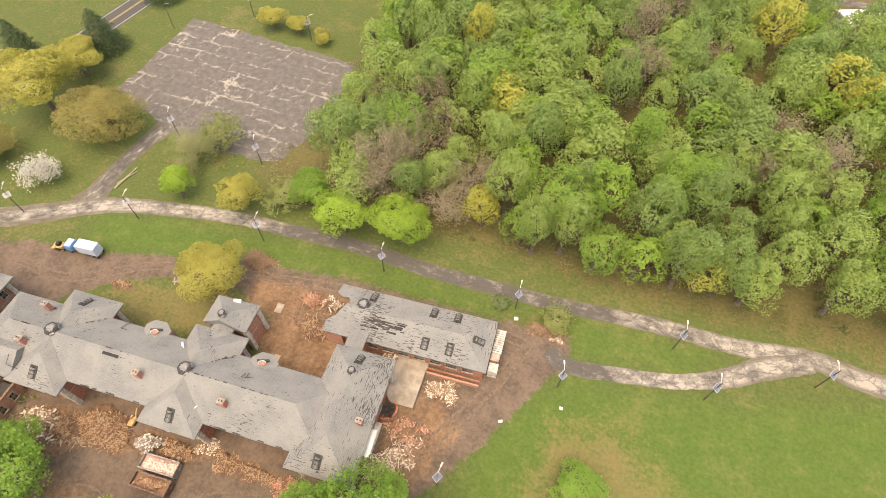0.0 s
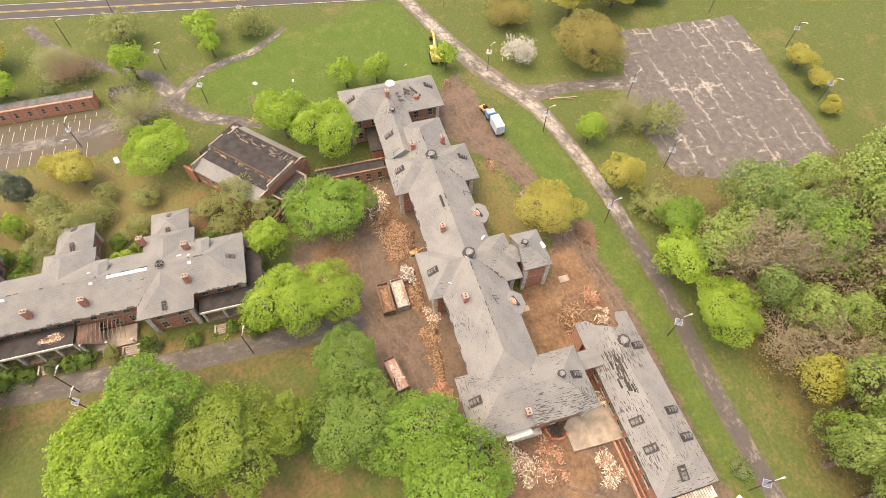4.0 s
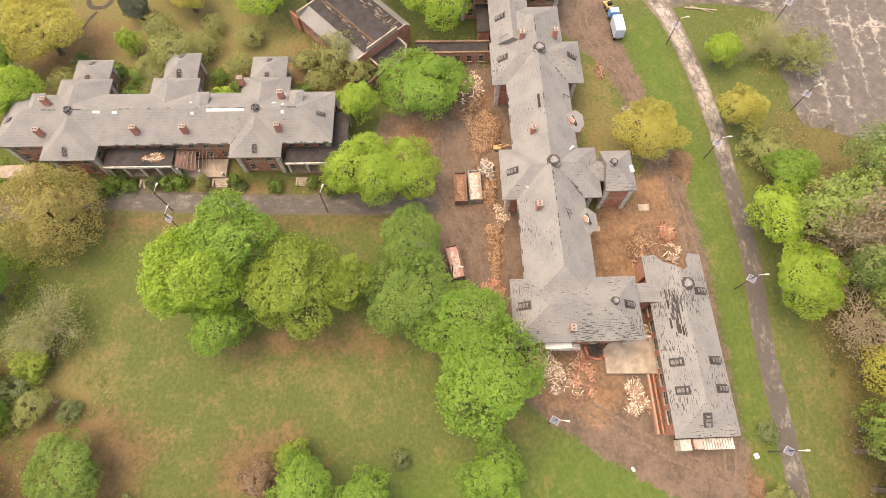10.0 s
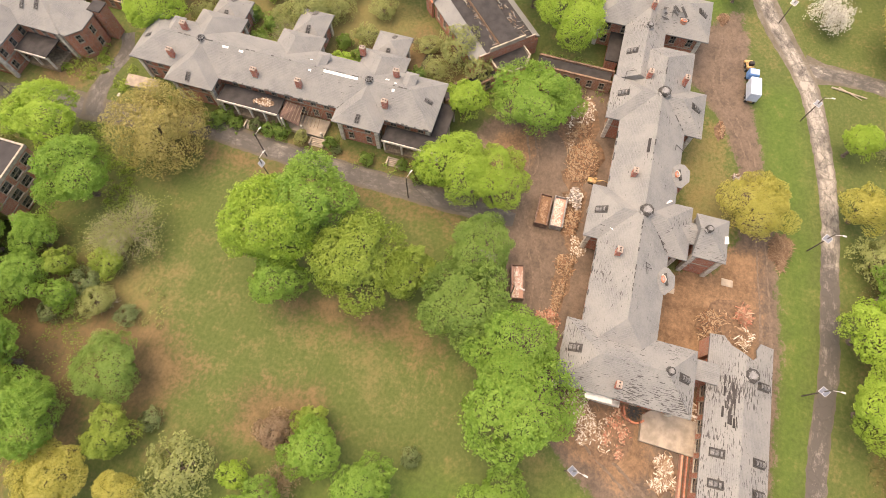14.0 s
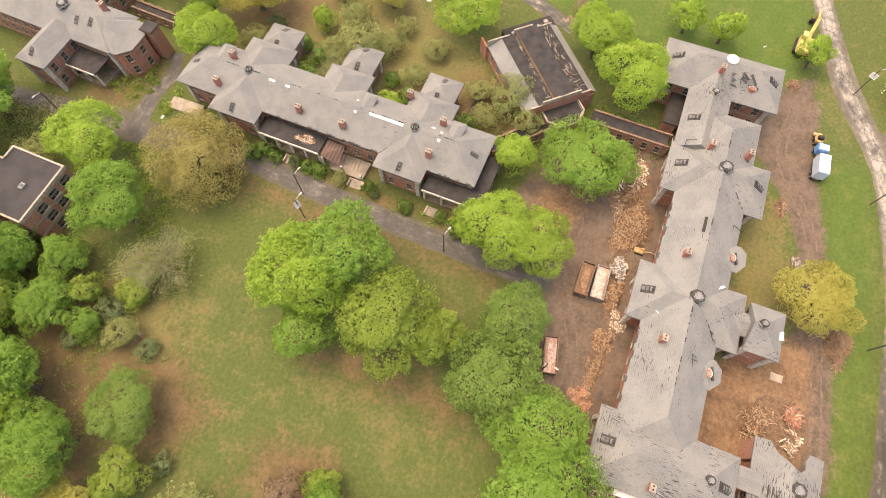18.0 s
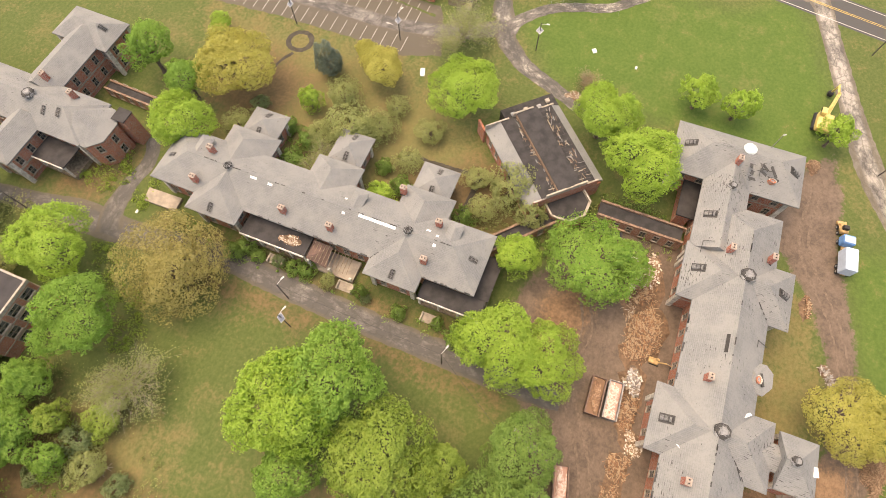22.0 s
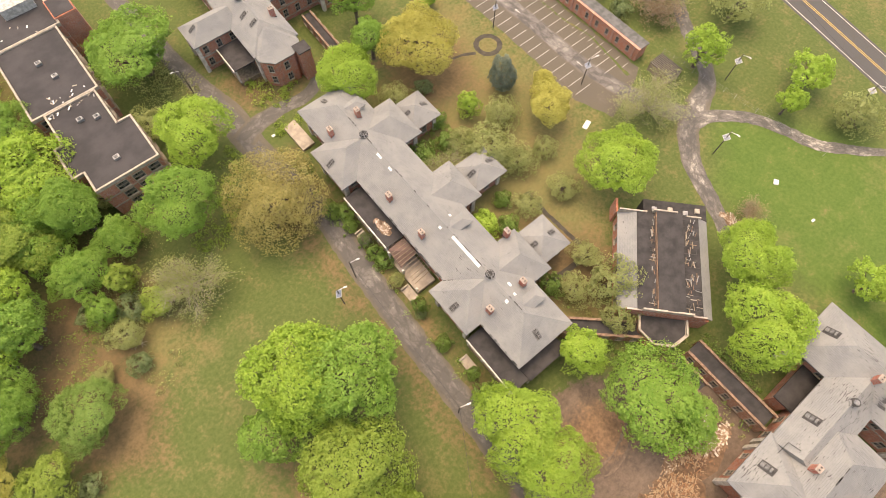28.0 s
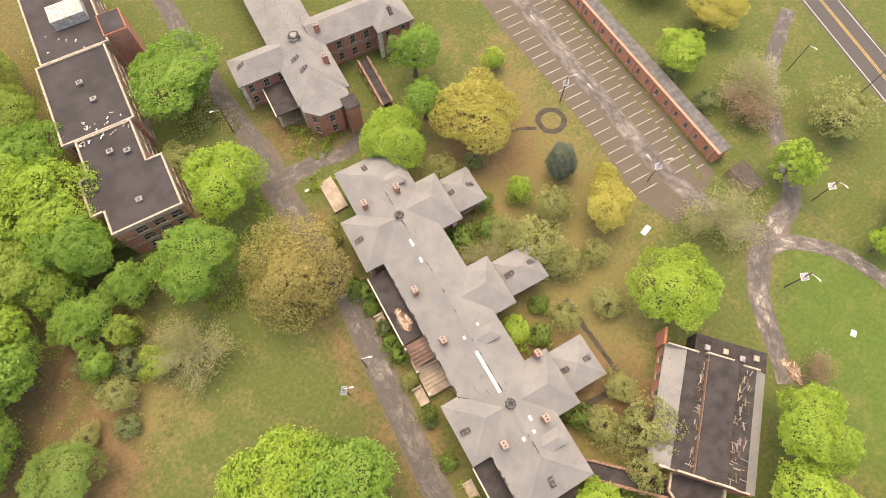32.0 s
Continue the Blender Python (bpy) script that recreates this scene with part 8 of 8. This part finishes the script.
# painted arrows on the parking strip
for y in (-52, -74, -98):
    bm = bmesh.new()
    slab(bm, [(-0.09, -1.0), (0.09, -1.0), (0.09, 0.2), (0.35, 0.2), (0, 1.0), (-0.35, 0.2), (-0.09, 0.2)], 0, 0.006)
    o = link("lane_arrow", bm, M_PAINT_W, west_strip)
    o.matrix_basis = pose(-83.2, y, 0.062, 0, 0, 180)

# ---- the far edge of the woods ----
M_PALEROOF = plain("pale_sheet_roof", (0.56, 0.54, 0.50), 0.6, vary=0.15)
M_SIDING = plain("cream_siding", (0.46, 0.43, 0.38), 0.7, vary=0.15)


def far_house(x, y, rz, l, w, eave, label):
    """A low house with a shallow gabled sheet roof, a chimney, doors and windows."""
    h = thing("house", label, "house", (x, y, 0), rz)
    bm = bmesh.new()
    box(bm, -l / 2, l / 2, -w / 2, w / 2, 0, eave)
    part("wall", bm, M_SIDING, h)
    bm = bmesh.new()
    hip(bm, -l / 2 - 0.4, l / 2 + 0.4, -w / 2 - 0.4, w / 2 + 0.4, eave, 0.16, "x", (0, 0), 0.22)
    part("roof", bm, M_PALEROOF, h)
    for k in range(3):
        wi = use("window", WIN[0], h, pose(-l / 2 + l * (k + 0.5) / 3, -w / 2, 0.9))
        use("pane", WIN[1], wi, Matrix.Identity(4))
    bm = bmesh.new()
    box(bm, l * 0.2, l * 0.2 + 0.9, 0.3, 1.2, eave, eave + 1.7)
    part("chimney", bm, M_BRICK, h)


far_house(118.6, 210.4, 18, 9.5, 8.5, 3.6, "low pale house with a sheet roof behind the woods")
far_house(131.5, 214.0, 24, 9.0, 7.5, 3.4, "low cream house with a pale roof behind the woods")
ribbon("road", [(84, 226, 4), (112, 225.6, 5), (132, 227.6, 5), (170, 236, 5)], M_LANE, 0.03, "grey back lane behind the far houses", "road", seed=61)

# ---- undergrowth and the far woods ----


def scatter(name, label, kind_leaf, polys, density, heights, size, seed, clump=1.6, kind="stuff"):
    """Leaf clumps over polygons: bramble, ivy and seedlings too many to count."""
    rng = np.random.default_rng(seed)
    spots = []
    for poly in polys:
        xs, ys = [p[0] for p in poly], [p[1] for p in poly]
        n = int((max(xs) - min(xs)) * (max(ys) - min(ys)) * density)
        q = np.stack([rng.uniform(min(xs), max(xs), n), rng.uniform(min(ys), max(ys), n)], 1)
        spots += [p for p in q if inside(p[0], p[1], poly)]
    spots = np.array(spots)
    per = 40
    top = rng.uniform(*heights, len(spots))
    c = np.repeat(np.c_[spots, 0 * top], per, 0)
    n = rng.normal(0, 1, (len(c), 3))
    n[:, 2] = np.abs(n[:, 2])
    n /= np.linalg.norm(n, axis=1, keepdims=True)
    t = np.repeat(top, per)[:, None]
    p = c + n * np.c_[np.minimum(t, clump), np.minimum(t, clump), t] * rng.uniform(0.75, 1.1, (len(c), 1))
    me = leaves(name, p, n, size, rng, LEAF[kind_leaf])
    return tagged(new(name, me), label, "undergrowth", kind=kind)


scatter("undergrowth", "green undergrowth beneath the woodland", "brush", [[(-29, 89.4), (-15, 86.1), (29.4, 88), (60.1, 84.7), (112, 86.6), (212.2, 100.3), (210.2, 229.4), (-22.6, 217), (-18.2, 151)]], 0.085, (0.8, 3.2), 0.30, 31, 2.2)
scatter("undergrowth", "brown and olive brush beneath the woodland", "bud", [[(-34.9, 93.1), (-15, 85.1), (111.9, 92.9), (202.3, 102.1), (200.4, 214), (-26.9, 198)]], 0.035, (0.6, 2.6), 0.30, 32, 2.0)
scatter("undergrowth", "thick green undergrowth round the infirmary", "wood_green", [[(24.8, -64.5), (35, -58.5), (61.6, -52.3), (68.8, -131.7), (26.5, -149.3), (24.4, -96.3)]], 0.12, (0.6, 2.6), 0.24, 33, 1.7)
scatter("undergrowth", "olive scrub on the bank", "haze", [[(14.7, -62.5), (26.8, -56.4), (37.1, -62.5), (24.6, -84.4), (16.6, -78.4)], [(26.8, -52.4), (35, -56.4), (30.9, -44.3), (22.8, -48.3)], [(-46, -10.3), (-36.1, -7.1), (-34.1, 2.1), (-46.2, 10), (-52.7, 13.9), (-52.8, 24.1), (-56.1, 24), (-56.1, 7.8)], [(-49.1, 7.9), (-44.8, 8), (-44.9, 26.3), (-48.8, 26.2)]], 0.14, (0.3, 1.4), 0.20, 34, 1.1)
scatter("undergrowth", "weeds and ivy along the dormitory front", "wood_green", [[(-15.6, -74.4), (-13.2, -74.4), (-13.9, -3.7), (-16.4, -3.8)], [(-47.2, -70.3), (-33.4, -68.4), (-34.1, -8.1), (-40.1, -10.2), (-37.4, -36.4), (-45.6, -50.5)]], 0.17, (0.2, 1.3), 0.19, 35, 0.9)
scatter("undergrowth", "young saplings and weeds about the brick passages", "dull", [[(-57, 9), (-53.6, 9), (-53.8, 24), (-57, 23)], [(-49.2, 9), (-48.6, 9), (-48.6, 25), (-49.2, 25)], [(-45, 2), (-38, -6), (-36, -1), (-42, 7)]], 0.55, (0.4, 2.0), 0.26, 39, 1.1)
scatter("undergrowth", "rank weeds and creepers about the old buildings", "olive", [[(-16.4, -108.7), (-17.1, -97.9), (-15.9, -91.8), (-20.9, -86.8), (-28.4, -92.0), (-23.9, -93.2), (-20.5, -96.8)], [(-19.3, -84.0), (-23.1, -81.6), (-20.2, -79.6), (-15.5, -79.8), (-15.8, -83.3)], [(-4.8, -86.2), (-7.9, -81.1), (-2.0, -76.9), (1.0, -68.6), (8.3, -63.6), (13.6, -69.0), (4.3, -72.5)]], 0.60, (0.3, 1.7), 0.27, 42, 1.1)
scatter("undergrowth", "tangled olive thicket beside the infirmary", "haze", [[(-4.2, -119.2), (-6.7, -113.3), (-9.2, -103.1), (-2.6, -103.8), (2.4, -103.2), (5.0, -111.3)]], 0.40, (0.8, 3.4), 0.28, 43, 1.6)
scatter("undergrowth", "thin scrub on the lot edge", "haze", [[(-66, 91.6), (-34.9, 89.1), (-21, 83.8), (-13.1, 88.2), (-25.2, 101.6), (-35, 95.1), (-62.2, 96.7)], [(-25.4, 113.5), (-15.2, 98.1), (-12.1, 141.6), (-27.9, 142.6)]], 0.11, (0.3, 1.9), 0.22, 36, 1.4)
scatter("far_woods", "distant mixed woodland beyond the site", "wood_dull", [[(-22.6, 214), (100, 214), (106, 236), (239.9, 244), (318.1, 348.3), (-81.8, 328.7), (-61.8, 239.5)], [(214.1, 106.6), (330.8, 110.1), (329, 233), (212.2, 229.5)]], 0.028, (9, 17), 1.5, 37, 5.5)
scatter("far_woods", "distant olive woodland beyond the site", "wood_olive", [[(-23.2, 203), (98, 205), (105, 236), (240, 244), (318.1, 348.3), (-81.8, 328.7), (-61.8, 239.5)], [(210.1, 106.5), (330.8, 110.1), (329, 233), (208.2, 229.4)]], 0.022, (10, 18), 1.5, 38, 5.5)
